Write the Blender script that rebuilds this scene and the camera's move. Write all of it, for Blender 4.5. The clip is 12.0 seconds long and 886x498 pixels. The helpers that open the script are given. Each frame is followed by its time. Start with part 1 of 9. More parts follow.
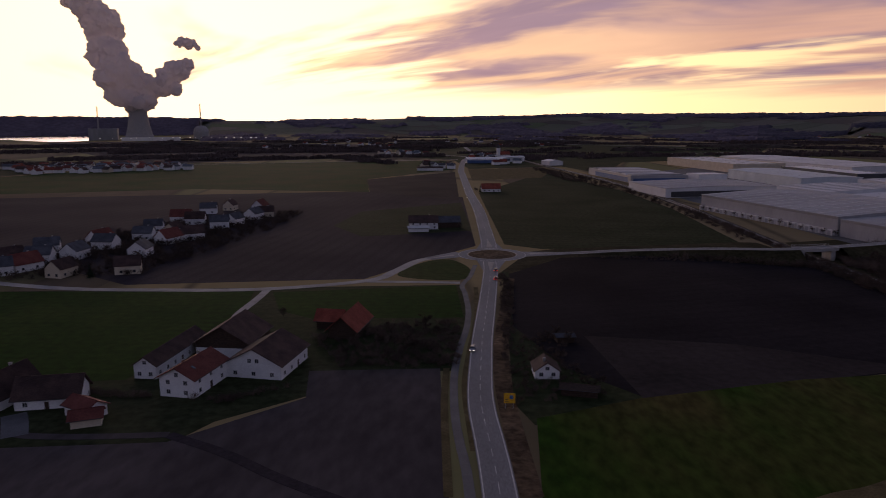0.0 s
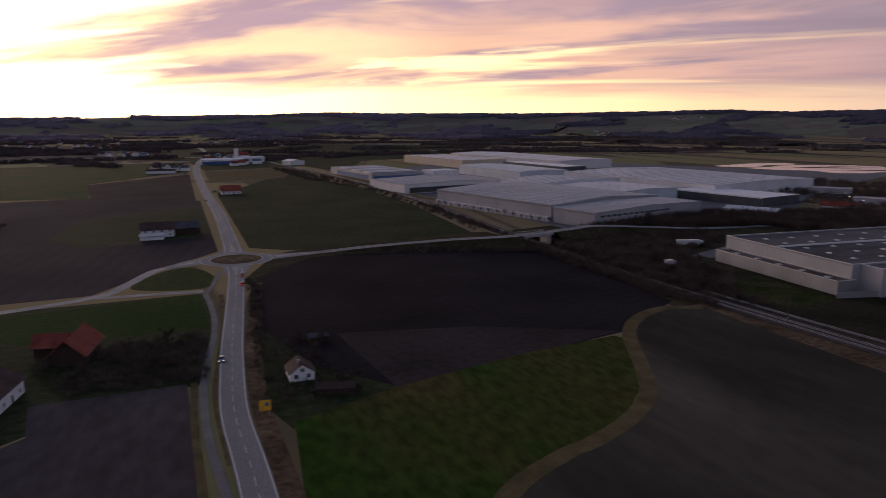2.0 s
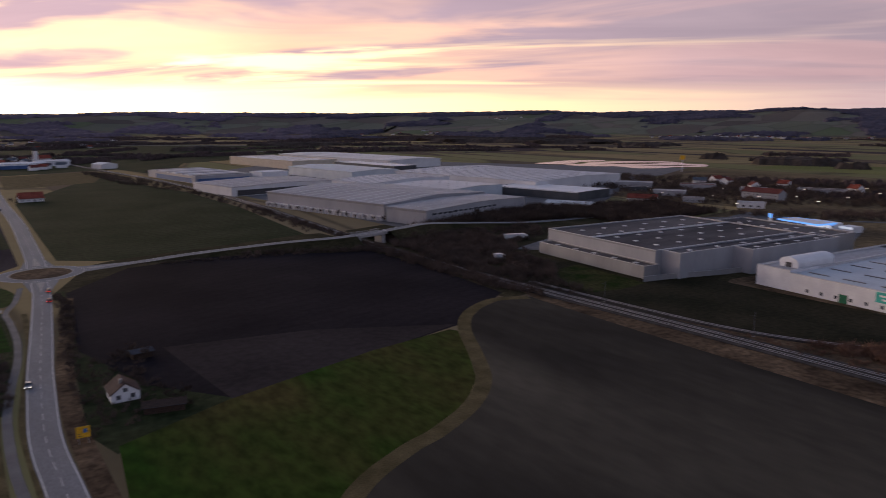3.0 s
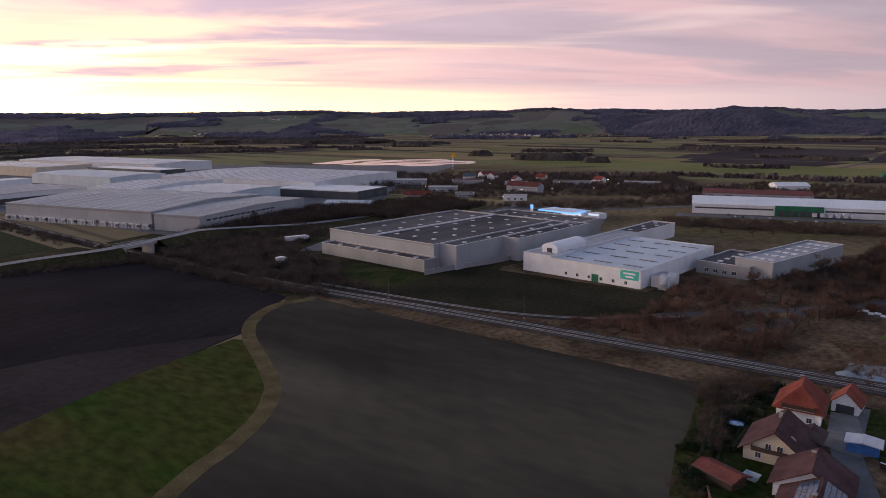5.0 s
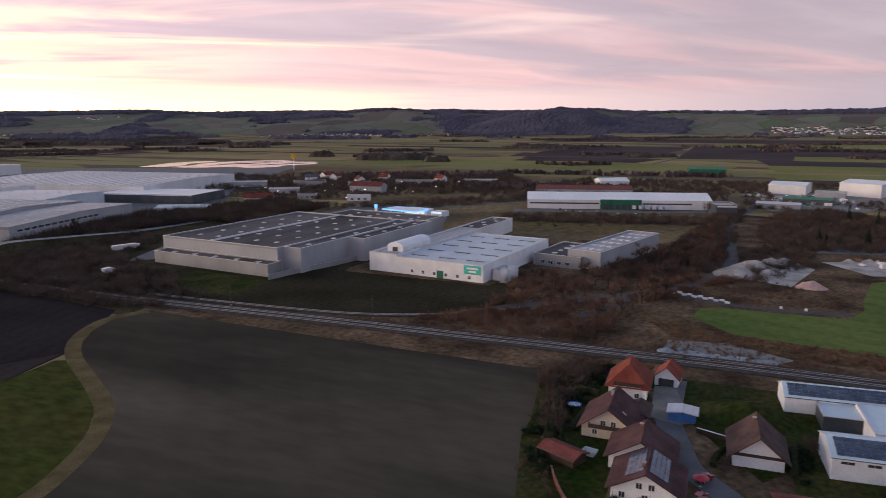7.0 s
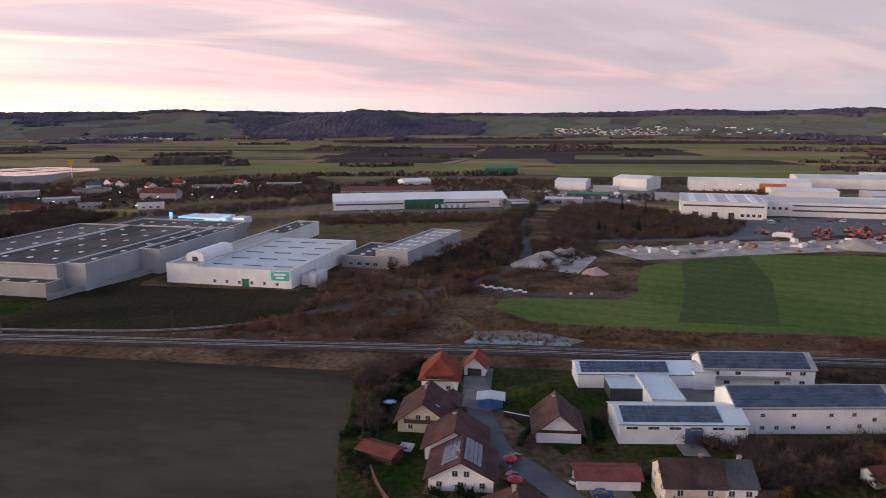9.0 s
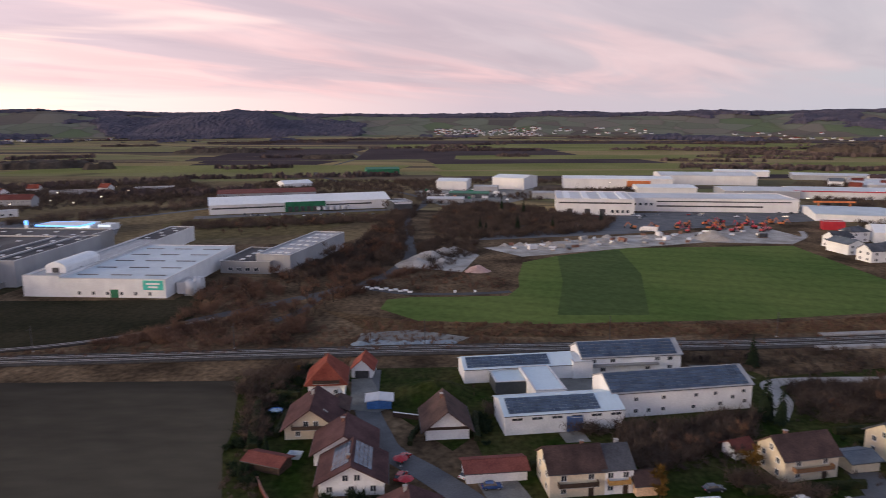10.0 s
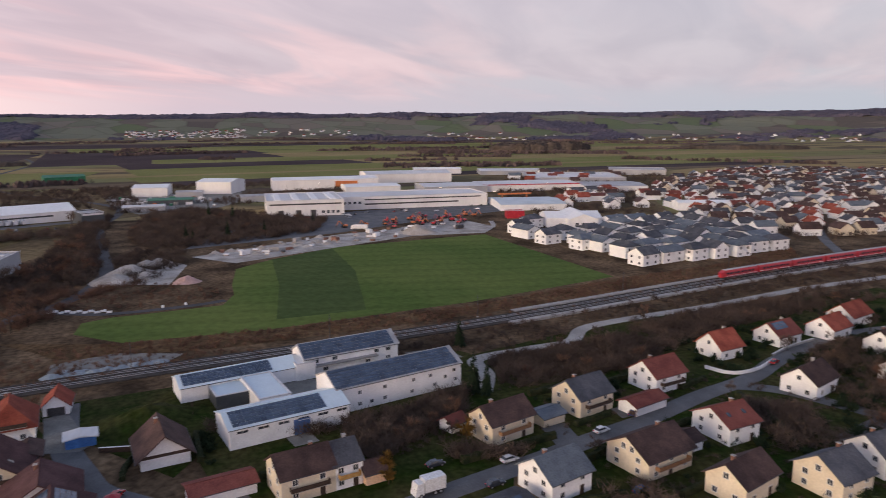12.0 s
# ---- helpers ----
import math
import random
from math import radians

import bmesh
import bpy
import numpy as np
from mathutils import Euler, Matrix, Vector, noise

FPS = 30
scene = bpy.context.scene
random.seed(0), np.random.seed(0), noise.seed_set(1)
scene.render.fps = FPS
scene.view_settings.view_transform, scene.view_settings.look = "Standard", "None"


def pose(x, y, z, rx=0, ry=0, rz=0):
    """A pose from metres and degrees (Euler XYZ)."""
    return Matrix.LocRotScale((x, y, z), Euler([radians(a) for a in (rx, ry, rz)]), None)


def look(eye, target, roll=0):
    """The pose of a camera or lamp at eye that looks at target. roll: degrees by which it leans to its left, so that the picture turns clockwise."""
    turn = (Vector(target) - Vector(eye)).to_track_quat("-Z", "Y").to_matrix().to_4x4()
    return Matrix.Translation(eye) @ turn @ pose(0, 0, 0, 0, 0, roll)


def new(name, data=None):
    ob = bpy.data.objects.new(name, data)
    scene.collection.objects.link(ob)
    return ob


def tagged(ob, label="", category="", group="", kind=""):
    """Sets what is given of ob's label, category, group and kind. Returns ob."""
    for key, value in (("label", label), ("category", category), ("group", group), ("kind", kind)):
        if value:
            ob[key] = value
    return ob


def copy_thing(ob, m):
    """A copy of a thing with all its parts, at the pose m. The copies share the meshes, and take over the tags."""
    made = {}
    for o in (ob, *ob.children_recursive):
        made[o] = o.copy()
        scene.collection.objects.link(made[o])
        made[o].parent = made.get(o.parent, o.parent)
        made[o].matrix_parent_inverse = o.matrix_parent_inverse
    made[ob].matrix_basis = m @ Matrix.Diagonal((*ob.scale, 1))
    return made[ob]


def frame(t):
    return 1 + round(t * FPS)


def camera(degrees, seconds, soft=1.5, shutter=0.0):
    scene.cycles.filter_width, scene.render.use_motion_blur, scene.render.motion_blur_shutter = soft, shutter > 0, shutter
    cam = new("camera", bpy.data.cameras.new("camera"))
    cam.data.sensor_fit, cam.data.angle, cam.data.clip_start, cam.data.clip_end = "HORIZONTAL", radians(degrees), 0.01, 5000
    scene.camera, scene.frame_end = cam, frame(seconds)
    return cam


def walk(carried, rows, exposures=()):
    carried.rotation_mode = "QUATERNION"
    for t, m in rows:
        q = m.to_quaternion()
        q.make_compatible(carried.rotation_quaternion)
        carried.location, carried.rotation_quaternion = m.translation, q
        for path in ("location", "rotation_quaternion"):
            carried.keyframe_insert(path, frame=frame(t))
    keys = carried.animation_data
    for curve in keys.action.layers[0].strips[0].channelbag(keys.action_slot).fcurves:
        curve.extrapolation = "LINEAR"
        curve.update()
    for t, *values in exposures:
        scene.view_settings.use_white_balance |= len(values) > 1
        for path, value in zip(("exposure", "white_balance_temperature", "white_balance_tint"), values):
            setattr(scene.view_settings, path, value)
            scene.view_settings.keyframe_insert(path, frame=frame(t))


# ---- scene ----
# The camera hovers in one place and pans to the right.
cam = camera(64.87, 12.0, soft=0.8, shutter=0.4)
EYE = 75.0
ROWS = [
    (0.0, 0.0, -10.37, -0.11), (0.5, -3.46, -10.38, -0.07), (1.0, -8.20, -10.42, -0.07), (1.5, -14.35, -10.43, -0.07),
    (2.0, -20.90, -10.45, -0.05), (2.5, -27.55, -10.48, -0.02), (3.0, -34.63, -10.46, -0.01), (3.5, -41.82, -10.48, -0.09),
    (3.7, -44.84, -10.48, -0.10), (5.3, -53.98, -10.49, -0.22), (5.5, -55.25, -10.49, -0.22), (6.0, -58.45, -10.53, -0.18),
    (6.5, -61.70, -10.54, -0.19), (7.0, -65.48, -10.53, -0.16), (7.2, -67.05, -10.52, -0.17), (8.8, -79.99, -10.42, -0.19),
    (9.0, -81.42, -10.41, -0.19), (9.5, -85.38, -10.39, -0.17), (10.0, -91.08, -10.37, -0.13), (10.5, -97.07, -10.36, -0.13),
    (11.0, -103.00, -10.34, -0.09), (11.5, -108.82, -10.34, -0.11), (12.0, -114.62, -10.30, -0.14),
]
EXPOSURES = [(0.0, -1.5, 6650, 33), (1.0, -1.32, 6650, 31), (2.0, -1.0, 6650, 26), (3.5, -0.45, 6650, 21), (5.5, -0.10, 6700, 18), (7.0, 0.09, 6800, 16), (9.0, 0.27, 6900, 15), (12.0, 0.33, 6900, 16)]
walk(cam, [(t, pose(0, 0, EYE, 90 + pitch, 0, yaw) @ pose(0, 0, 0, 0, 0, roll)) for t, yaw, pitch, roll in ROWS], EXPOSURES)


# ---- sky and light ----
def node(nt, kind, links=(), **values):
    """A shader node; in_0, in_1 ... set its inputs; links are (input, socket)."""
    n = nt.nodes.new(kind)
    for key, value in values.items():
        n.inputs[int(key[3:])].default_value = value
    for slot, socket in links:
        nt.links.new(socket, n.inputs[slot])
    return n


def maths(nt, op, a, b=None, clamp=False):
    n = nt.nodes.new("ShaderNodeMath")
    n.operation, n.use_clamp = op, clamp
    for slot, v in enumerate((a, b)):
        if v is None:
            continue
        if isinstance(v, (int, float)):
            n.inputs[slot].default_value = v
        else:
            nt.links.new(v, n.inputs[slot])
    return n.outputs[0]


def step_up(nt, value, low, high, to_low=0.0, to_high=1.0):
    n = nt.nodes.new("ShaderNodeMapRange")
    n.interpolation_type = "SMOOTHSTEP"
    nt.links.new(value, n.inputs[0])
    for slot, v in zip((1, 2, 3, 4), (low, high, to_low, to_high)):
        n.inputs[slot].default_value = v
    return n.outputs[0]


def ramp(nt, value, stops):
    n = nt.nodes.new("ShaderNodeValToRGB")
    nt.links.new(value, n.inputs[0])
    e = n.color_ramp.elements
    while len(e) < len(stops):
        e.new(0.5)
    for el, (pos, col) in zip(e, stops):
        el.position, el.color = pos, (*col, 1)
    return n.outputs[0]


def blend(nt, fac, a, b, mode="MIX"):
    n = nt.nodes.new("ShaderNodeMix")
    n.data_type, n.blend_type = "RGBA", mode
    for slot, v in ((0, fac), (6, a), (7, b)):
        if isinstance(v, (int, float)):
            n.inputs[slot].default_value = v
        elif isinstance(v, tuple):
            n.inputs[slot].default_value = (*v, 1)
        else:
            nt.links.new(v, n.inputs[slot])
    return n.outputs[2]


SUN_AZ = -19.0      # degrees to the right of +y
world = bpy.data.worlds.new("dusk")
scene.world = world
world.use_nodes = True
wt = world.node_tree
wt.nodes.clear()
wc = node(wt, "ShaderNodeTexCoord").outputs["Generated"]
sky = node(wt, "ShaderNodeTexSky")
sky.sky_type, sky.sun_disc, sky.sun_elevation, sky.sun_rotation = "NISHITA", False, radians(1.5), radians(SUN_AZ)
sky.altitude, sky.air_density, sky.dust_density, sky.ozone_density = 400, 1.2, 3.0, 2.0
sep = node(wt, "ShaderNodeSeparateXYZ", [(0, wc)])
dx, dy, dz = sep.outputs
sx, sy = math.sin(radians(SUN_AZ)), math.cos(radians(SUN_AZ))
# facing: 1 towards the sunset, -1 away from it
facing = maths(wt, "ADD", maths(wt, "MULTIPLY", dx, sx), maths(wt, "MULTIPLY", dy, sy))
facing01 = maths(wt, "MULTIPLY_ADD", facing, 0.5)
wt.nodes[-1].inputs[2].default_value = 0.5
# the cloud layer lies on a high plane, in streaks that run to the left of the sunset
high = maths(wt, "ADD", maths(wt, "MAXIMUM", dz, 0.0), 0.10)
ux, uy = math.sin(radians(-44)), math.cos(radians(-44))
along = maths(wt, "DIVIDE", maths(wt, "ADD", maths(wt, "MULTIPLY", dx, ux), maths(wt, "MULTIPLY", dy, uy)), high)
across = maths(wt, "DIVIDE", maths(wt, "SUBTRACT", maths(wt, "MULTIPLY", dx, uy), maths(wt, "MULTIPLY", dy, ux)), high)


def streaks(su, sv, scale, detail, rough, warp, seed):
    v = node(wt, "ShaderNodeCombineXYZ", [(0, maths(wt, "MULTIPLY", along, su)), (1, maths(wt, "MULTIPLY", across, sv))], in_2=seed)
    n = node(wt, "ShaderNodeTexNoise", [(0, v.outputs[0])])
    n.inputs["Scale"].default_value, n.inputs["Detail"].default_value = scale, detail
    n.inputs["Roughness"].default_value, n.inputs["Distortion"].default_value = rough, warp
    return n.outputs[0]


broad = streaks(0.30, 0.8, 0.70, 5, 0.55, 0.5, 3.1)
fine = streaks(0.34, 0.9, 1.0, 5, 0.52, 0.7, 7.7)
# open sky towards the sunset, closed cloud elsewhere, a clear strip above the horizon
open_sky = step_up(wt, facing, 0.88, 1.0, -0.03, 0.10)
cover = maths(wt, "MULTIPLY", step_up(wt, maths(wt, "SUBTRACT", broad, open_sky), 0.385, 0.50), step_up(wt, maths(wt, "ADD", dz, maths(wt, "MULTIPLY", fine, 0.06)), 0.052, 0.088))
lit = maths(wt, "MULTIPLY", step_up(wt, fine, 0.41, 0.60), step_up(wt, facing, -0.85, -0.35, 0.45, 1.0))
clear = ramp(wt, facing01, [(0.0, (0.090, 0.106, 0.124)), (0.30, (0.125, 0.110, 0.126)), (0.55, (0.25, 0.19, 0.18)), (0.75, (0.54, 0.40, 0.22)),
                            (0.90, (0.95, 0.72, 0.33)), (1.0, (1.35, 1.05, 0.58))])
body = ramp(wt, facing01, [(0.0, (0.200, 0.208, 0.244)), (0.35, (0.246, 0.210, 0.242)), (0.65, (0.322, 0.264, 0.300)), (0.87, (0.42, 0.315, 0.365)), (1.0, (0.52, 0.385, 0.42))])
edge = ramp(wt, facing01, [(0.0, (0.27, 0.245, 0.268)), (0.35, (0.33, 0.236, 0.256)), (0.65, (0.49, 0.345, 0.345)), (0.87, (1.0, 0.63, 0.40)), (1.0, (1.5, 1.08, 0.56))])
# small billows in the layer
puffs = streaks(0.45, 1.0, 1.9, 4, 0.5, 0.6, 21.3)
cloud = blend(wt, 1.0, blend(wt, lit, body, edge), ramp(wt, puffs, [(0.32, (1.84, 1.85, 1.90)), (0.68, (2.18, 2.16, 2.14))]), "MULTIPLY")
glow = blend(wt, 1.0, clear, (4.2, 4.2, 4.2), "MULTIPLY")
whole = blend(wt, cover, glow, cloud)
# overhead the cloud is thicker, dimmer and bluer
whole = blend(wt, step_up(wt, dz, 0.17, 0.34), whole, (0.38, 0.46, 0.66))
whole = blend(wt, step_up(wt, dz, 0.50, 0.85), whole, (0.115, 0.15, 0.235))
sky_part = blend(wt, 1.0, sky.outputs[0], (0.05, 0.05, 0.05), "MULTIPLY")
whole = blend(wt, 1.0, whole, sky_part, "ADD")
bg = node(wt, "ShaderNodeBackground", [(0, whole)], in_1=1.0)
node(wt, "ShaderNodeOutputWorld", [(0, bg.outputs[0])])

sun = new("sun", bpy.data.lights.new("sun", "SUN"))
sun.data.energy, sun.data.angle, sun.data.color = 2.0, radians(30), (1.0, 0.85, 0.73)
sun.matrix_world = look((0, 0, 300), (-1000 * sx, -1000 * sy, 300 - 90))


# ---- materials ----
def surf(name, a, b, scale=0.2, rough=0.85, bump=0.3, fine=3.0, stretch=(1, 1, 1), turn=0.0, metal=0.0, spec=0.3, vary=0.0, contrast=(0.35, 0.65), depth=0.05,
         lines=None, grain=(0.78, 1.16)):
    """A rough surface of two mixed tones, with grain and relief at a finer scale. lines: (period in metres, degrees, strength) of rows in it."""
    m = bpy.data.materials.new(name)
    m.use_nodes = True
    nt = m.node_tree
    bsdf = nt.nodes["Principled BSDF"]
    where = node(nt, "ShaderNodeNewGeometry").outputs["Position"]
    mp = node(nt, "ShaderNodeMapping", [(0, where)])
    mp.inputs["Rotation"].default_value = (0, 0, radians(-turn))
    mp.inputs["Scale"].default_value = stretch
    big = node(nt, "ShaderNodeTexNoise", [(0, mp.outputs[0])])
    big.inputs["Scale"].default_value, big.inputs["Detail"].default_value = scale, 5
    small = node(nt, "ShaderNodeTexNoise", [(0, mp.outputs[0])])
    small.inputs["Scale"].default_value, small.inputs["Detail"].default_value = fine, 3
    col = ramp(nt, big.outputs[0], [(contrast[0], a), (contrast[1], b)])
    col = blend(nt, 1.0, col, ramp(nt, small.outputs[0], [(0.3, (grain[0],) * 3), (0.7, (grain[1],) * 3)]), "MULTIPLY")
    if lines:
        period, degrees, strength = lines
        lm = node(nt, "ShaderNodeMapping", [(0, where)])
        lm.inputs["Rotation"].default_value = (0, 0, radians(-degrees))
        w = node(nt, "ShaderNodeTexWave", [(0, lm.outputs[0])])
        w.wave_type, w.bands_direction = "BANDS", "Y"
        w.inputs["Scale"].default_value, w.inputs["Distortion"].default_value = 0.314 / period * 1.0, 1.5
        w.inputs["Detail"].default_value, w.inputs["Detail Scale"].default_value = 2.0, 0.4
        col = blend(nt, strength, col, ramp(nt, w.outputs[0], [(0.0, (0.55, 0.55, 0.55)), (0.6, (1.1, 1.1, 1.1))]), "MULTIPLY")
    if vary:
        info = node(nt, "ShaderNodeObjectInfo")
        col = blend(nt, 1.0, col, ramp(nt, info.outputs["Random"], [(0.0, (1 - vary,) * 3), (1.0, (1 + vary,) * 3)]), "MULTIPLY")
    nt.links.new(col, bsdf.inputs["Base Color"])
    bsdf.inputs["Roughness"].default_value, bsdf.inputs["Metallic"].default_value = rough, metal
    bsdf.inputs["Specular IOR Level"].default_value = spec
    if bump:
        b_ = node(nt, "ShaderNodeBump", [("Height", small.outputs[0])])
        b_.inputs["Strength"].default_value, b_.inputs["Distance"].default_value = bump, depth
        nt.links.new(b_.outputs[0], bsdf.inputs["Normal"])
    return m


def glass(name, tint=(0.03, 0.035, 0.045), rough=0.08):
    m = surf(name, tint, tuple(v * 1.8 for v in tint), 0.7, rough, 0.0, spec=0.8, vary=0.3)
    return m


def lamp_mat(name, colour, strength):
    m = bpy.data.materials.new(name)
    m.use_nodes = True
    p = m.node_tree.nodes["Principled BSDF"]
    p.inputs["Base Color"].default_value = (*colour, 1)
    p.inputs["Emission Color"].default_value = (*colour, 1)
    p.inputs["Emission Strength"].default_value = strength
    return m


# ground and fields
M_SOIL = surf("soil_dark", (0.0312, 0.026, 0.02687), (0.0533, 0.0442, 0.0441), 0.025, 0.95, 0.6, 0.4, grain=(0.84, 1.14), spec=0.02, depth=0.2, lines=(6.0, 100, 0.10))
M_SOIL_WARM = surf("soil_warm", (0.02835, 0.02520, 0.0218), (0.1434, 0.1250, 0.0925), 0.010, 0.95, 0.6, 0.25, grain=(0.86, 1.10), spec=0.02, depth=0.2, contrast=(0.36, 0.70), lines=(9.0, 40, 0.06), stretch=(1, 0.3, 1), turn=-10)
M_SOIL_BLACK = surf("soil_black", (0.0151, 0.01265, 0.016), (0.02731, 0.023, 0.02667), 0.02, 0.95, 0.6, 0.4, grain=(0.84, 1.14), spec=0.02, depth=0.2, lines=(7.0, 15, 0.15))
M_SOIL_GREY = surf("soil_grey", (0.0590, 0.0500, 0.0530), (0.102, 0.086, 0.088), 0.03, 0.95, 0.6, 0.3, grain=(0.8, 1.15), spec=0.02, depth=0.2, lines=(8.0, 60, 0.12), stretch=(1, 0.4, 1), turn=30)
M_SOIL_FAR = surf("soil_far", (0.03861, 0.03218, 0.03899), (0.06578, 0.05434, 0.06048), 0.012, 0.95, 0.6, 0.8, spec=0.02, depth=0.2, lines=(9.0, 80, 0.25))
M_GRASS = surf("winter_grass", (0.01595, 0.0493, 0.009222), (0.0464, 0.058, 0.01844), 0.02, 0.9, 0.6, 0.3, grain=(0.7, 1.25), spec=0.02, depth=0.12)
M_PASTURE = surf("dark_pasture", (0.0075, 0.04125, 0.003975), (0.02125, 0.05625, 0.00795), 0.02, 0.9, 0.6, 0.3, grain=(0.68, 1.25), spec=0.02, depth=0.12, lines=(5.0, 0, 0.25))
M_CROP = surf("winter_crop", (0.080, 0.128, 0.034), (0.124, 0.166, 0.048), 0.012, 0.9, 0.6, 0.3, grain=(0.82, 1.14), spec=0.02, depth=0.1, lines=(14.0, 72, 0.22))
M_CROP_DARK = surf("young_crop", (0.054, 0.088, 0.030), (0.076, 0.108, 0.038), 0.015, 0.9, 0.6, 0.3, grain=(0.82, 1.15), spec=0.02, depth=0.1, lines=(14.0, 72, 0.18))
M_MEADOW = surf("meadow", (0.021, 0.062, 0.007), (0.076, 0.065, 0.021), 0.026, 0.9, 0.6, 0.35, grain=(0.58, 1.25), spec=0.02, depth=0.12, stretch=(1, 0.45, 1), turn=20)
M_MEADOW_DARK = surf("meadow_dark", (0.028, 0.040, 0.017), (0.050, 0.056, 0.029), 0.02, 0.9, 0.6, 0.4, grain=(0.66, 1.25), spec=0.02, depth=0.12, lines=(7.0, 5, 0.3))
M_STRAW = surf("dry_verge", (0.0936, 0.0754, 0.03583), (0.1625, 0.1274, 0.06614), 0.15, 0.95, 0.9, 2.0, spec=0.02, depth=0.2)
M_BROWN = surf("brown_verge", (0.054, 0.0372, 0.02417), (0.186, 0.1272, 0.07886), 0.05, 0.95, 1.0, 0.5, grain=(0.55, 1.35), spec=0.02, depth=0.4)
M_VERGE = surf("orange_brown_grass", (0.092, 0.058, 0.032), (0.185, 0.118, 0.064), 0.06, 0.95, 0.9, 0.5, grain=(0.6, 1.3), spec=0.02, depth=0.4)
M_TARP = surf("blue_grey_sheeting", (0.20, 0.25, 0.29), (0.29, 0.34, 0.38), 0.4, 0.6, 0.3, 1.5, spec=0.2)
M_ROUGH = surf("rough_brown_grassland", (0.1056, 0.0792, 0.04834), (0.204, 0.1536, 0.0865), 0.015, 0.95, 0.8, 0.2, grain=(0.7, 1.3), spec=0.02, depth=0.3)
M_FALLOW = surf("fallow_ground", (0.022, 0.022, 0.01283), (0.0462, 0.0396, 0.02449), 0.03, 0.95, 0.6, 0.5, grain=(0.7, 1.25), spec=0.02, depth=0.15)
M_EMBANK = surf("rough_winter_bank", (0.030, 0.030, 0.016), (0.066, 0.056, 0.031), 0.06, 0.95, 0.8, 0.5, grain=(0.6, 1.3), spec=0.02, depth=0.3)
M_LAWN = surf("garden_lawn", (0.0198, 0.0374, 0.006996), (0.0638, 0.0594, 0.02332), 0.08, 0.9, 0.6, 0.6, grain=(0.55, 1.3), spec=0.02, depth=0.1)
M_ASPHALT_DARK = surf("dark_asphalt", (0.042, 0.042, 0.046), (0.072, 0.071, 0.076), 0.1, 0.8, 0.3, 4.0, spec=0.3)
M_GRAVEL = surf("gravel", (0.26, 0.24, 0.22), (0.52, 0.49, 0.46), 0.09, 0.95, 1.0, 1.5, spec=0.2, depth=0.3)
M_SAND = surf("sand_pile", (0.36, 0.32, 0.28), (0.46, 0.42, 0.38), 0.15, 0.95, 0.6, 2.0, spec=0.2)
M_PINK = surf("brick_rubble", (0.42, 0.27, 0.24), (0.52, 0.36, 0.33), 0.4, 0.95, 0.8, 2.0, spec=0.2)
M_ASPHALT = surf("asphalt", (0.17, 0.174, 0.188), (0.22, 0.224, 0.238), 0.08, 0.8, 0.3, 4.0, spec=0.35, stretch=(1, 0.25, 1))
M_ASPHALT_OLD = surf("old_asphalt", (0.085, 0.088, 0.097), (0.135, 0.138, 0.148), 0.12, 0.8, 0.3, 4.0, spec=0.35)
M_LANE = surf("pale_lane", (0.30, 0.285, 0.27), (0.42, 0.40, 0.38), 0.1, 0.9, 0.4, 3.0, spec=0.25)
M_PAINT = surf("road_paint", (0.50, 0.50, 0.50), (0.66, 0.66, 0.66), 0.5, 0.7, 0.1, 6.0)
M_BALLAST = surf("ballast", (0.0403, 0.03596, 0.0341), (0.0713, 0.06386, 0.0601), 0.3, 0.95, 1.0, 2.5, spec=0.2, depth=0.15)
M_SLEEPER = surf("sleeper", (0.1092, 0.105, 0.1029), (0.1596, 0.1554, 0.1512), 0.6, 0.9, 0.2, 4.0)
M_RAIL = surf("rail_steel", (0.34, 0.33, 0.34), (0.50, 0.49, 0.50), 0.5, 0.35, 0.1, 4.0, metal=0.8, spec=0.5)
M_CONCRETE = surf("concrete", (0.30, 0.29, 0.28), (0.40, 0.39, 0.38), 0.25, 0.9, 0.3, 3.0)
M_WATER = surf("water", (0.02, 0.025, 0.03), (0.03, 0.035, 0.04), 0.1, 0.15, 0.15, 1.0, spec=0.8)
M_LAKE = surf("rippled_water", (0.02, 0.025, 0.03), (0.03, 0.035, 0.04), 0.02, 0.20, 0.25, 0.3, spec=1.0)
M_PAVING = surf("grey_paving", (0.17, 0.165, 0.155), (0.24, 0.235, 0.22), 0.25, 0.85, 0.3, 3.0)
M_HEDGE = surf("clipped_hedge", (0.016, 0.024, 0.010), (0.040, 0.042, 0.020), 0.5, 0.95, 0.9, 2.5, spec=0.1, depth=0.3)
# buildings
M_WHITE = surf("white_render", (0.74, 0.745, 0.76), (0.85, 0.855, 0.86), 0.18, 0.9, 0.1, 2.5, grain=(0.90, 1.05), vary=0.05)
M_CREAM = surf("cream_render", (0.60, 0.52, 0.40), (0.69, 0.61, 0.48), 0.2, 0.9, 0.1, 2.5, grain=(0.88, 1.05), vary=0.06)
# the warm evening light on the shed wall is put into this colour
M_PEACH_LIT = surf("peach_lit_render", (0.72, 0.47, 0.30), (0.80, 0.56, 0.38), 0.2, 0.9, 0.15, 2.5)
M_GREY_CLAD = surf("grey_cladding", (0.26, 0.262, 0.27), (0.33, 0.332, 0.34), 0.06, 0.6, 0.05, 1.2, grain=(0.93, 1.05), stretch=(1, 1, 0.2), metal=0.2)
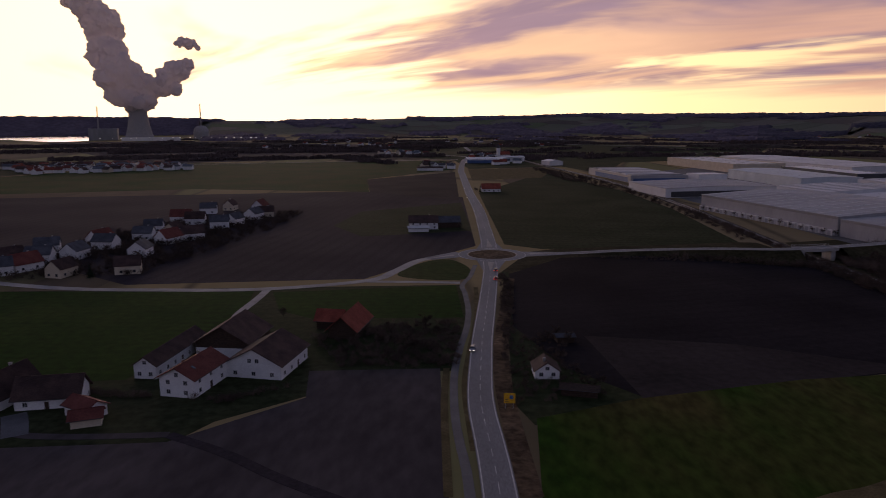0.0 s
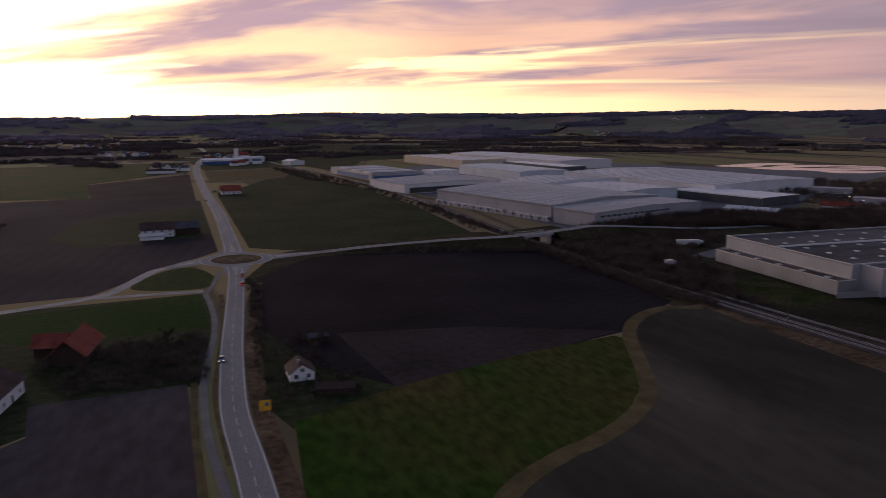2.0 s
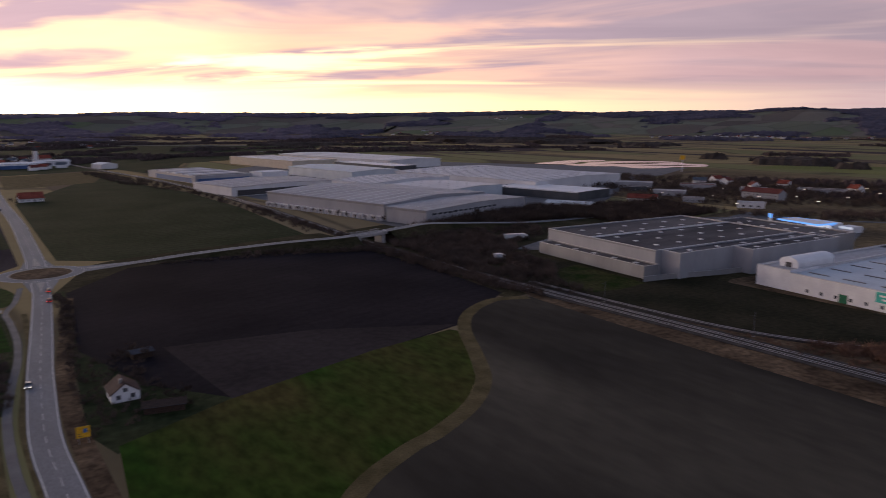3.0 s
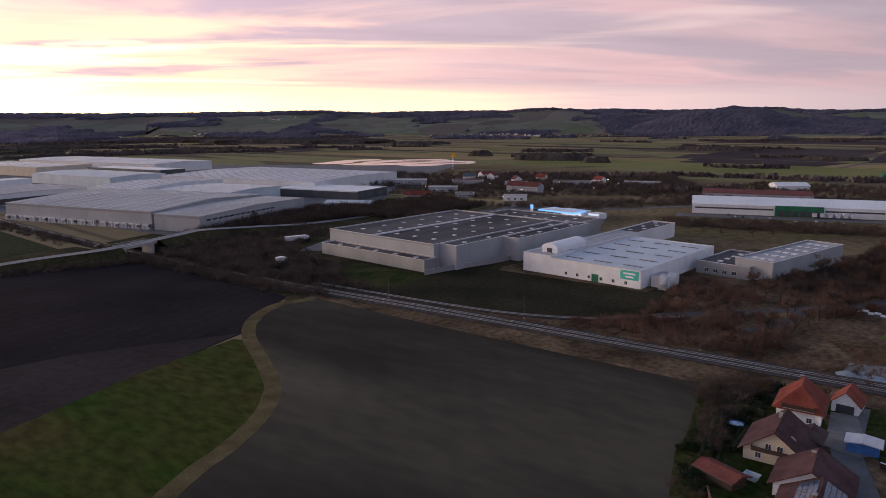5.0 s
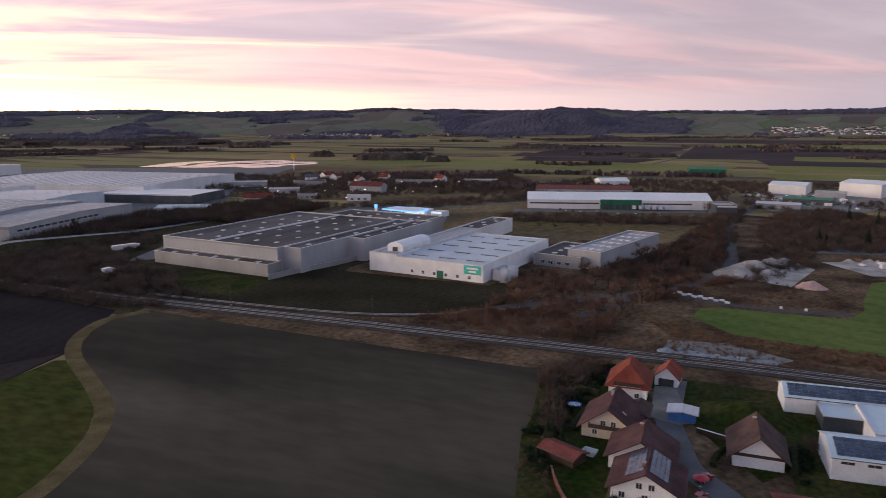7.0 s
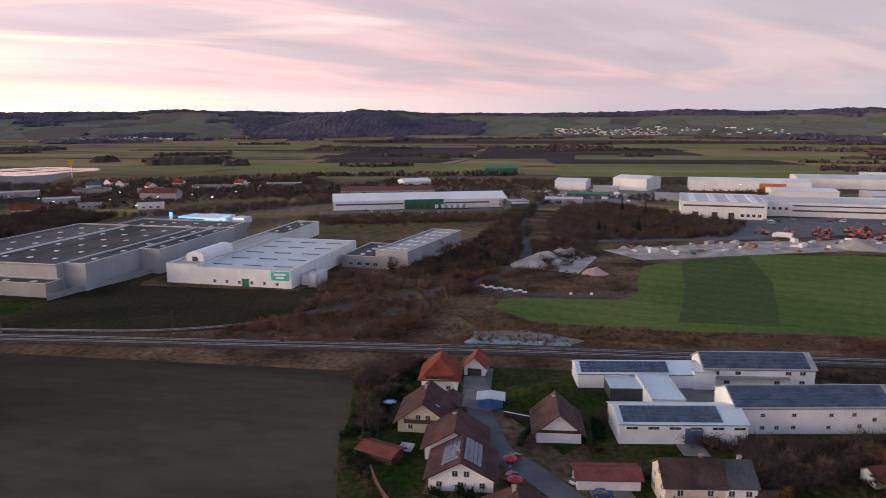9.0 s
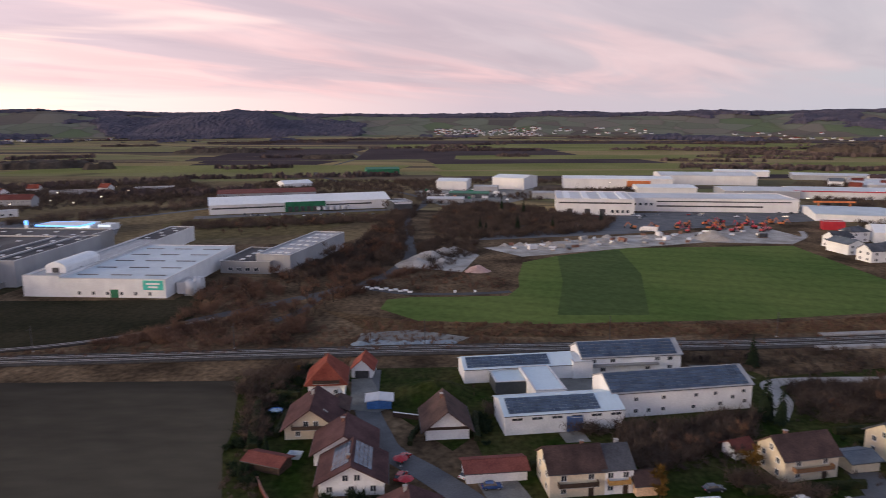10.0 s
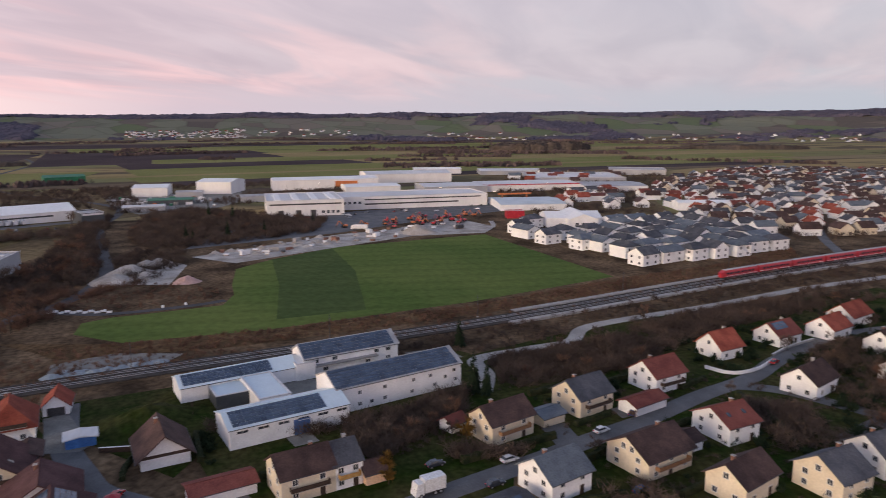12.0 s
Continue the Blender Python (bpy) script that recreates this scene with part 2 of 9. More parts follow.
M_WARM_CLAD = surf("warm_grey_cladding", (0.325, 0.334, 0.356), (0.40, 0.408, 0.43), 0.05, 0.65, 0.05, 1.2, grain=(0.93, 1.05), stretch=(1, 1, 0.2), metal=0.1)
M_PALE_CLAD = surf("pale_cladding", (0.66, 0.655, 0.66), (0.77, 0.765, 0.765), 0.05, 0.65, 0.05, 1.2, grain=(0.92, 1.04), stretch=(1, 1, 0.2))
M_DARK_CLAD = surf("dark_cladding", (0.05, 0.06, 0.07), (0.08, 0.09, 0.10), 0.1, 0.5, 0.1, 1.2)
M_BLUE_CLAD = surf("blue_cladding", (0.05, 0.11, 0.26), (0.08, 0.15, 0.33), 0.1, 0.5, 0.1, 1.2)
M_GREEN_CLAD = surf("green_cladding", (0.01, 0.12, 0.06), (0.02, 0.17, 0.09), 0.2, 0.5, 0.1, 1.2)
M_BITUMEN = surf("bitumen_roof", (0.045, 0.042, 0.046), (0.125, 0.118, 0.122), 0.05, 0.9, 0.3, 1.5, stretch=(0.3, 1, 1), spec=0.2)
M_GREY_ROOF = surf("grey_sheet_roof", (0.30, 0.305, 0.32), (0.45, 0.455, 0.475), 0.04, 0.55, 0.15, 0.8, metal=0.1, stretch=(0.25, 1, 1))
M_PALE_ROOF = surf("pale_sheet_roof", (0.55, 0.555, 0.57), (0.70, 0.70, 0.715), 0.03, 0.5, 0.08, 0.8, grain=(0.90, 1.06), metal=0.05, stretch=(0.25, 1, 1))
M_WHITE_ROOF = surf("white_sheet_roof", (0.76, 0.775, 0.79), (0.86, 0.87, 0.875), 0.04, 0.5, 0.05, 0.8, grain=(0.92, 1.04), stretch=(0.25, 1, 1))
M_BLUE_ROOF = surf("blue_grey_roof", (0.46, 0.53, 0.58), (0.58, 0.645, 0.69), 0.06, 0.5, 0.05, 0.8, grain=(0.92, 1.05))
M_CANOPY = surf("translucent_sheet_roof", (0.48, 0.60, 0.69), (0.58, 0.70, 0.78), 0.1, 0.4, 0.03, 1.5, grain=(0.95, 1.04))
M_TILE_BROWN = surf("brown_roof_tiles", (0.0529, 0.03565, 0.0345), (0.0966, 0.0621, 0.05635), 0.25, 0.8, 0.9, 2.8, spec=0.08, vary=0.18, depth=0.08)
M_TILE_RED = surf("red_roof_tiles", (0.19, 0.048, 0.034), (0.30, 0.085, 0.058), 0.25, 0.8, 0.9, 2.8, spec=0.08, vary=0.22, depth=0.08)
M_TILE_MAROON = surf("maroon_roof_tiles", (0.14, 0.046, 0.040), (0.20, 0.07, 0.058), 0.25, 0.8, 0.9, 2.8, spec=0.08, vary=0.15, depth=0.08)
M_TILE_PLUM = surf("plum_roof_tiles", (0.0644, 0.0345, 0.03565), (0.1081, 0.0575, 0.05865), 0.25, 0.8, 0.9, 2.8, spec=0.08, vary=0.18, depth=0.08)
M_TILE_DARK = surf("anthracite_roof_tiles", (0.0576, 0.0624, 0.0768), (0.102, 0.108, 0.126), 0.25, 0.7, 0.8, 2.8, spec=0.08, vary=0.15, depth=0.08)
M_TILE_SLATE = surf("blue_grey_roof_tiles", (0.095, 0.116, 0.145), (0.145, 0.17, 0.20), 0.25, 0.6, 0.7, 2.8, spec=0.08, vary=0.15, depth=0.08)
M_WOOD_DARK = surf("dark_wood", (0.040, 0.026, 0.020), (0.075, 0.048, 0.035), 1.2, 0.8, 0.4, 6.0, stretch=(1, 1, 4))
M_WOOD = surf("brown_wood", (0.17, 0.085, 0.045), (0.26, 0.14, 0.075), 1.2, 0.8, 0.4, 6.0, stretch=(1, 1, 4))
M_ORANGE_WOOD = surf("orange_wood", (0.36, 0.20, 0.06), (0.48, 0.28, 0.10), 1.2, 0.7, 0.3, 6.0)
M_GLASS = glass("window_glass")
M_FRAME = surf("white_window_frame", (0.66, 0.66, 0.65), (0.76, 0.76, 0.75), 1.0, 0.5, 0.0)
M_PV = surf("solar_cells", (0.040, 0.062, 0.104), (0.068, 0.100, 0.156), 0.3, 0.25, 0.0, 3.0, spec=0.6, vary=0.22)
M_ALU = surf("aluminium", (0.55, 0.55, 0.57), (0.68, 0.68, 0.70), 0.8, 0.4, 0.05, 5.0, metal=0.7)
M_DOME = surf("skylight_dome", (0.62, 0.64, 0.66), (0.75, 0.77, 0.78), 0.8, 0.25, 0.0, spec=0.6)
M_BRICK = surf("chimney_brick", (0.20, 0.10, 0.075), (0.28, 0.15, 0.11), 2.0, 0.9, 0.5, 6.0)
M_STEEL_DARK = surf("dark_steel", (0.06, 0.06, 0.065), (0.10, 0.10, 0.105), 0.8, 0.6, 0.1, 5.0, metal=0.4)
M_RED = surf("red_paint", (0.36, 0.018, 0.032), (0.46, 0.03, 0.042), 0.5, 0.4, 0.05, 4.0, spec=0.5)
M_ORANGE = surf("orange_paint", (0.50, 0.15, 0.05), (0.60, 0.20, 0.07), 0.5, 0.5, 0.05, 4.0)
M_YELLOW = surf("yellow_sign", (0.80, 0.42, 0.02), (0.86, 0.48, 0.03), 0.5, 0.6, 0.0)
M_TURQ = surf("turquoise_paint", (0.05, 0.48, 0.40), (0.07, 0.56, 0.47), 0.5, 0.5, 0.0)
M_BLUE = surf("blue_paint", (0.05, 0.16, 0.42), (0.07, 0.21, 0.50), 0.5, 0.5, 0.0)
M_RUBBER = surf("tyre_rubber", (0.02, 0.02, 0.02), (0.035, 0.035, 0.035), 2.0, 0.8, 0.1)
M_CAR_WHITE = surf("white_car_paint", (0.62, 0.63, 0.65), (0.70, 0.71, 0.73), 0.5, 0.25, 0.0, spec=0.6)
M_CAR_SILVER = surf("silver_car_paint", (0.34, 0.35, 0.37), (0.42, 0.43, 0.45), 0.5, 0.25, 0.0, spec=0.6, metal=0.5)
M_CAR_DARK = surf("dark_car_paint", (0.025, 0.03, 0.045), (0.04, 0.045, 0.06), 0.5, 0.2, 0.0, spec=0.6)
M_CAR_RED = surf("red_car_paint", (0.30, 0.02, 0.02), (0.38, 0.03, 0.03), 0.5, 0.25, 0.0, spec=0.6)
M_CAR_BLUE = surf("blue_car_paint", (0.03, 0.07, 0.20), (0.045, 0.10, 0.26), 0.5, 0.25, 0.0, spec=0.6)
# plants
M_BARK = surf("bark", (0.045, 0.036, 0.030), (0.075, 0.060, 0.050), 1.5, 0.95, 0.6, 6.0, spec=0.1)
M_TWIG = surf("bare_twigs", (0.07025, 0.05268, 0.04468), (0.1305, 0.09533, 0.07679), 0.08, 0.95, 0.0, 1.0, spec=0.1, vary=0.25)
M_TWIG_RED = surf("reddish_twigs", (0.11, 0.0625, 0.04638), (0.1875, 0.1125, 0.0795), 0.05, 0.95, 0.0, 1.0, spec=0.1)
M_TWIG_GOLD = surf("golden_leaves", (0.12, 0.068, 0.018), (0.19, 0.11, 0.03), 0.3, 0.95, 0.0, 1.0, spec=0.1)
M_TWIG_DARK = surf("dark_twigs", (0.0672, 0.0504, 0.04263), (0.1204, 0.0896, 0.0735), 0.08, 0.95, 0.0, 1.0, spec=0.1)
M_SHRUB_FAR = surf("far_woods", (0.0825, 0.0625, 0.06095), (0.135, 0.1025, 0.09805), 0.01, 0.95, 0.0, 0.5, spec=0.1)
M_CONIFER = surf("conifer_needles", (0.012, 0.022, 0.012), (0.026, 0.040, 0.020), 0.5, 0.95, 0.0, 3.0, spec=0.1, vary=0.2)
# the bluish tone of the hill woods is distance haze, put into the colour
M_WOODS = surf("hazed_distant_woodland", (0.05925, 0.05538, 0.0785), (0.103, 0.08758, 0.1099), 0.006, 0.95, 0.0, 0.05, grain=(0.82, 1.2), spec=0.1)
M_WOODS_PLAIN = surf("bare_wood_of_the_plain", (0.048, 0.040, 0.036), (0.094, 0.076, 0.064), 0.02, 0.95, 0.6, 0.15, grain=(0.7, 1.3), spec=0.05, depth=0.6)
# paler and purpler woods: more haze mixed into the base colour
M_WOODS_HAZED = surf("hazed_bare_woods", (0.098, 0.0812, 0.1084), (0.1512, 0.1204, 0.1511), 0.006, 0.95, 0.0, 0.05, grain=(0.82, 1.2), spec=0.1)
# lights
M_LAMP_WARM = lamp_mat("lit_lamp", (1.0, 0.85, 0.6), 6.0)
M_TAIL = lamp_mat("tail_light", (1.0, 0.05, 0.03), 3.0)
M_HEAD = lamp_mat("head_light", (1.0, 0.93, 0.75), 4.0)
M_NEON_BLUE = lamp_mat("lit_blue_sign", (0.12, 0.42, 1.0), 1.3)
M_NEON_WHITE = lamp_mat("lit_white_panel", (0.8, 0.92, 1.0), 0.7)


# ---- building blocks ----
class Solid:
    """Collects vertices and faces of one part."""

    def __init__(self):
        self.v, self.f = [], []

    def add(self, verts, faces):
        n = len(self.v)
        self.v += [tuple(p) for p in verts]
        self.f += [tuple(n + i for i in f) for f in faces]
        return self

    def box(self, x0, x1, y0, y1, z0, z1):
        return self.add([(x0, y0, z0), (x1, y0, z0), (x1, y1, z0), (x0, y1, z0), (x0, y0, z1), (x1, y0, z1), (x1, y1, z1), (x0, y1, z1)],
                        [(3, 2, 1, 0), (4, 5, 6, 7), (0, 1, 5, 4), (1, 2, 6, 5), (2, 3, 7, 6), (3, 0, 4, 7)])

    def slab(self, quad, thick):
        """A plate under a quad, thick metres downwards."""
        low = [(x, y, z - thick) for x, y, z in quad]
        return self.add(list(quad) + low, [(0, 1, 2, 3), (7, 6, 5, 4), (0, 4, 5, 1), (1, 5, 6, 2), (2, 6, 7, 3), (3, 7, 4, 0)])

    def tube(self, a, b, r0, r1, sides=6, caps=True):
        a, b = Vector(a), Vector(b)
        q = (b - a).to_track_quat("Z", "Y")
        ring = [q @ Vector((math.cos(6.28319 * k / sides), math.sin(6.28319 * k / sides), 0)) for k in range(sides)]
        faces = [(k, (k + 1) % sides, sides + (k + 1) % sides, sides + k) for k in range(sides)]
        if caps:
            faces += [tuple(range(sides - 1, -1, -1)), tuple(range(sides, 2 * sides))]
        return self.add([a + p * r0 for p in ring] + [b + p * r1 for p in ring], faces)

    def mesh(self, name, material, smooth=False):
        me = bpy.data.meshes.new(name)
        me.from_pydata(self.v, [], self.f)
        me.materials.append(material)
        if smooth:
            me.shade_smooth()
        me.update()
        return me


def part(name, solid, material, parent=None, label="", m=None, smooth=False):
    """One mesh object under a thing or under a part."""
    me = solid if isinstance(solid, bpy.types.Mesh) else solid.mesh(name, material, smooth)
    ob = new(name, me)
    if parent is not None:
        ob.parent = parent
    if m is not None:
        ob.matrix_basis = m
    if label:
        ob["label"] = label
    return ob


def thing(name, label, category, m=None, group="", kind=""):
    ob = new(name)
    ob.empty_display_size = 0.5
    if m is not None:
        ob.matrix_basis = m
    return tagged(ob, label, category, group, kind)


def spline(points, steps=8, closed=False):
    """Catmull-Rom curve through points of any dimension."""
    p = [np.array(q, float) for q in points]
    n = len(p)
    out = []
    for i in range(n if closed else n - 1):
        a = p[(i - 1) % n] if closed or i > 0 else 2 * p[0] - p[1]
        b, c = p[i], p[(i + 1) % n]
        d = p[(i + 2) % n] if closed or i + 2 < n else 2 * p[n - 1] - p[n - 2]
        for k in range(steps):
            t = k / steps
            out.append(0.5 * (2 * b + (c - a) * t + (2 * a - 5 * b + 4 * c - d) * t * t + (3 * b - a - 3 * c + d) * t ** 3))
    if not closed:
        out.append(p[n - 1])
    return out


def ribbon(points, width, z, offset=0.0, thick=0.0, steps=8, dash=None):
    """A strip along a plan curve (x, y or x, y, height), offset to its right; dash: (mark, gap) in metres."""
    line = [np.array([*q[:2], (q[2] if len(q) > 2 else 0.0) + z]) for q in spline(points, steps)]
    if dash:
        fine, walked = [line[0]], 0.0
        for a, b in zip(line, line[1:]):
            k = max(1, int(np.linalg.norm(b - a)))
            fine += [a + (b - a) * (j + 1) / k for j in range(k)]
        line = fine
    s = Solid()
    left, right = [], []
    for i, q in enumerate(line):
        d = line[min(i + 1, len(line) - 1)] - line[max(i - 1, 0)]
        nrm = np.array([d[1], -d[0], 0]) / max(1e-6, math.hypot(d[0], d[1]))
        left.append(q + nrm * (offset - width / 2))
        right.append(q + nrm * (offset + width / 2))
    if dash:
        run = 0.0
        for i in range(len(line) - 1):
            run += np.linalg.norm(line[i + 1] - line[i])
            if run % sum(dash) < dash[0]:
                s.add([left[i], right[i], right[i + 1], left[i + 1]], [(0, 1, 2, 3)])
        return s
    n = len(line)
    s.add(left + right, [(i, n + i, n + i + 1, i + 1) for i in range(n - 1)])
    if thick:
        low = [p - np.array([0, 0, thick]) for p in left + right]
        k = len(s.v)
        s.v += [tuple(p) for p in low]
        s.f += [(i + 1, k + i + 1, k + i, i) for i in range(n - 1)] + [(n + i, k + n + i, k + n + i + 1, n + i + 1) for i in range(n - 1)]
    return s


def sheet(points, z, closed_curve=False, steps=6):
    """A flat piece of ground with that outline."""
    p = spline(points, steps, True) if closed_curve else points
    return Solid().add([(q[0], q[1], z) for q in p], [tuple(range(len(p)))])


def inside(x, y, poly):
    hit = False
    for (x0, y0), (x1, y1) in zip(poly, poly[1:] + poly[:1]):
        if (y0 > y) != (y1 > y) and x < (x1 - x0) * (y - y0) / (y1 - y0) + x0:
            hit = not hit
    return hit


def scatter(poly, count, rng, gap=0.0):
    """Random places inside a plan polygon, at least gap apart."""
    xs, ys = [p[0] for p in poly], [p[1] for p in poly]
    out = []
    for _ in range(count * 12):
        if len(out) >= count:
            break
        x, y = rng.uniform(min(xs), max(xs)), rng.uniform(min(ys), max(ys))
        if inside(x, y, poly) and all((x - a) ** 2 + (y - b) ** 2 > gap * gap for a, b in (out if gap else ())):
            out.append((x, y))
    return out


# ---- the land ----
def smooth01(v, a, b):
    t = min(1.0, max(0.0, (v - a) / (b - a)))
    return t * t * (3 - 2 * t)


# height of the skyline hills by bearing, degrees to the right of +y
HILLS = [(-180, 100), (-60, 105), (-33, 104), (-22, 98), (-17, 84), (-11, 82), (-4, 96), (2, 102), (10, 112), (18, 112), (28, 117), (38, 122), (50, 125),
         (62, 132), (72, 126), (85, 117), (100, 124), (112, 126), (125, 130), (138, 130), (148, 140), (180, 120)]


def hill_height(az):
    for (a0, h0), (a1, h1) in zip(HILLS, HILLS[1:]):
        if a0 <= az <= a1:
            return h0 + (h1 - h0) * (az - a0) / (a1 - a0)
    return 100.0


def land(x, y):
    """Height of the ground."""
    r = math.hypot(x, y)
    if r < 2500:
        return 0.0
    az = math.degrees(math.atan2(x, y))
    top = hill_height(az)
    start = 3300 if az > 30 else (3700 if az > -19 else 4300)
    up = smooth01(r, start, 4650)
    roll = noise.fractal(Vector((x / 560, y / 560, 0.3)), 0.8, 2.0, 4)
    z = up * top * (0.96 + 0.07 * roll) + smooth01(r, 2700, 3600) * (1 - smooth01(r, 4300, 4650)) * max(0.0, roll) * (28 if az > 30 else (6 if az > -15 else 0))
    # wooded spur to the right of the halls
    d = math.hypot((az - 74.5) / 10.5, (r - 3850) / 560)
    z = max(z, 106 * (1 - smooth01(d, 0.1, 1.0)) * (1 + 0.10 * noise.noise(Vector((x / 160, y / 160, 5)))))
    return z


def plain_material():
    """Far farmland: long strips of stubble, grass and dark earth with hedges between them; greener on the hillsides."""
    m = surf("far_farmland", (0.1725, 0.1435, 0.08294), (0.2705, 0.2153, 0.1198), 0.004, 0.95, 0.5, 0.06, grain=(0.7, 1.25), spec=0.02, depth=0.5)
    nt = m.node_tree
    bsdf = nt.nodes["Principled BSDF"]
    base = bsdf.inputs["Base Color"].links[0].from_socket
    where = node(nt, "ShaderNodeNewGeometry").outputs["Position"]

    def parcels(turn, size, stops, hedge):
        """Parcels of land of one colour each, with a dark overgrown boundary strip."""
        mp = node(nt, "ShaderNodeMapping", [(0, where)])
        mp.inputs["Rotation"].default_value, mp.inputs["Scale"].default_value = (0, 0, radians(-turn)), (1 / size[0], 1 / size[1], 0)
        warp = node(nt, "ShaderNodeTexNoise", [(0, mp.outputs[0])])
        warp.inputs["Scale"].default_value, warp.inputs["Detail"].default_value = 0.7, 1
        wob = blend(nt, 0.06, mp.outputs[0], warp.outputs["Color"], "ADD")
        vo, ed = node(nt, "ShaderNodeTexVoronoi", [(0, wob)]), node(nt, "ShaderNodeTexVoronoi", [(0, wob)])
        ed.feature = "DISTANCE_TO_EDGE"
        for v in (vo, ed):
            v.inputs["Scale"].default_value, v.inputs["Randomness"].default_value = 1.0, 0.8
        key = node(nt, "ShaderNodeSeparateColor", [(0, vo.outputs["Color"])]).outputs[0]
        tint = ramp(nt, key, stops)
        nt.nodes[-1].color_ramp.interpolation = "CONSTANT"
        return blend(nt, step_up(nt, ed.outputs["Distance"], 0.0, hedge, 0.75 if hedge < 0.055 else 0.3, 0.0), tint, (0.050, 0.040, 0.034))

    strips = parcels(-8, (90, 560), [(0.0, (0.084, 0.062, 0.054)), (0.14, (0.120, 0.087, 0.069)), (0.24, (0.331, 0.250, 0.123)), (0.46, (0.275, 0.213, 0.105)),
                                     (0.60, (0.198, 0.198, 0.085)), (0.74, (0.236, 0.224, 0.103)), (0.86, (0.247, 0.193, 0.116)), (0.94, (0.098, 0.070, 0.063))], 0.05)
    # hillside tints are greyed and lightened: distance haze put into the parcel colours
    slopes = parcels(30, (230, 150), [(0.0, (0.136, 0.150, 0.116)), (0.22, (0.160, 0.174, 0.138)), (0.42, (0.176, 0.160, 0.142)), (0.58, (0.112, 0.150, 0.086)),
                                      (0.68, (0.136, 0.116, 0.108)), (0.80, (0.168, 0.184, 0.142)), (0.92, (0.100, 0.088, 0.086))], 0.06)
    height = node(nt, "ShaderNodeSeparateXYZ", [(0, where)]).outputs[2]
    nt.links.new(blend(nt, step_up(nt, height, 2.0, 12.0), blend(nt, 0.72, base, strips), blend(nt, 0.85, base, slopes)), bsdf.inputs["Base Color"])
    return m


def build_ground():
    radii = [0, 60, 200, 500, 900, 1400, 1900, 2300, 2500] + [2500 + 2400 * k / 60 for k in range(1, 61)]
    n = 360
    s = Solid()
    s.v = [(0.0, 0.0, 0.0)]
    for r in radii[1:]:
        for k in range(n):
            a = 6.283185 * k / n
            x, y = r * math.sin(a), r * math.cos(a)
            s.v.append((x, y, land(x, y)))
    s.f = [(0, 1 + (k + 1) % n, 1 + k) for k in range(n)]
    for i in range(len(radii) - 2):
        o = 1 + i * n
        s.f += [(o + k, o + (k + 1) % n, o + n + (k + 1) % n, o + n + k) for k in range(n)]
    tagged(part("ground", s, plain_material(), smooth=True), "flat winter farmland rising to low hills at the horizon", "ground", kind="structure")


build_ground()


def field(name, points, material, z, label, curve=False):
    tagged(part(name, sheet(points, z, curve), material), label, "field", kind="structure")


field("field", [(-480, 690), (-85, 760), (20, 700), (20, 420), (-10, 376), (-38, 330), (-149, 318), (-285, 420)], M_SOIL_FAR, 0.012, "bare earth between the fields")
field("field", [(-215, 240), (-205, 305), (8, 317), (10, 262), (4, 203), (-40, 200), (-66, 152), (-140, 148), (-240, 170)], M_MEADOW_DARK, 0.012, "dark grass between farm and fields")
field("field", [(42, 1120), (200, 1180), (232, 1010), (330, 1290), (620, 1420), (900, 1950), (300, 2480), (-180, 2420), (-110, 1560), (22, 1372)], M_MEADOW_DARK, 0.045, "dark winter grassland beyond the village")
field("field", [(-1150, 1600), (-570, 1240), (-622, 958), (-482, 733), (-900, 700), (-1350, 1200)], M_MEADOW_DARK, 0.045, "dark winter grassland beside the far village")
field("field", [(-560, 1250), (-1500, 2650), (-1000, 2760), (-200, 2300), (-100, 1560), (-260, 1420)], M_SOIL_FAR, 0.05, "dark wooded plain before the power station")
field("field", [(-480, 690), (-85, 725), (-76, 568), (-69, 456), (0, 444), (-24, 378), (-38, 330), (-149, 318), (-285, 420)], M_SOIL_FAR, 0.02, "bare brown ploughed field behind the hamlet")
field("field", [(-620, 960), (-458, 1290), (18, 1360), (19, 1114), (-100, 925), (-80, 754), (-278, 790), (-470, 735)], M_GRASS, 0.03, "dull green winter grassland on the plain")
field("field", [(-100, 920), (18, 1051), (16, 670), (-79, 752)], M_SOIL, 0.04, "dark ploughed field beside the main road")
field("field", [(-80, 505), (-69, 586), (17, 652), (20, 480), (-54, 456)], M_MEADOW_DARK, 0.05, "dark green meadow behind a farmhouse")
field("field", [(38, 740), (150, 1040), (196, 760), (199, 601), (186, 432), (60, 408), (38, 425)], M_MEADOW_DARK, 0.03, "dark green meadow between road and railway")
field("field", [(40, 1113), (185, 1150), (134, 945), (38, 900)], M_STRAW, 0.035, "dry straw-coloured field beside the road")
field("field", [(-215, 240), (-205, 305), (-85, 305), (-78, 262), (-94, 196), (-140, 190)], M_PASTURE, 0.03, "green meadow behind the farm")
field("field", [(-76, 303), (6, 316), (8, 262), (-50, 260), (-66, 272)], M_PASTURE, 0.04, "green strip-cropped field beside the lane")
field("field", [(-41, 203), (-1, 205), (2, 100), (-60, 60), (-140, 100), (-130, 150), (-66, 155), (-38, 182)], M_SOIL_GREY, 0.03, "bare greyish ploughed field below the farm")
field("field", [(33, 340), (66, 382), (190, 396), (196, 300), (192, 232), (148, 203), (56, 181), (38, 205), (26, 250)], M_SOIL_BLACK, 0.03, "nearly black ploughed field below the embankment")
field("field", [(50, 238), (100, 228), (147, 204), (90, 189), (55, 181)], M_SOIL, 0.05, "greyish harrowed strip of earth")
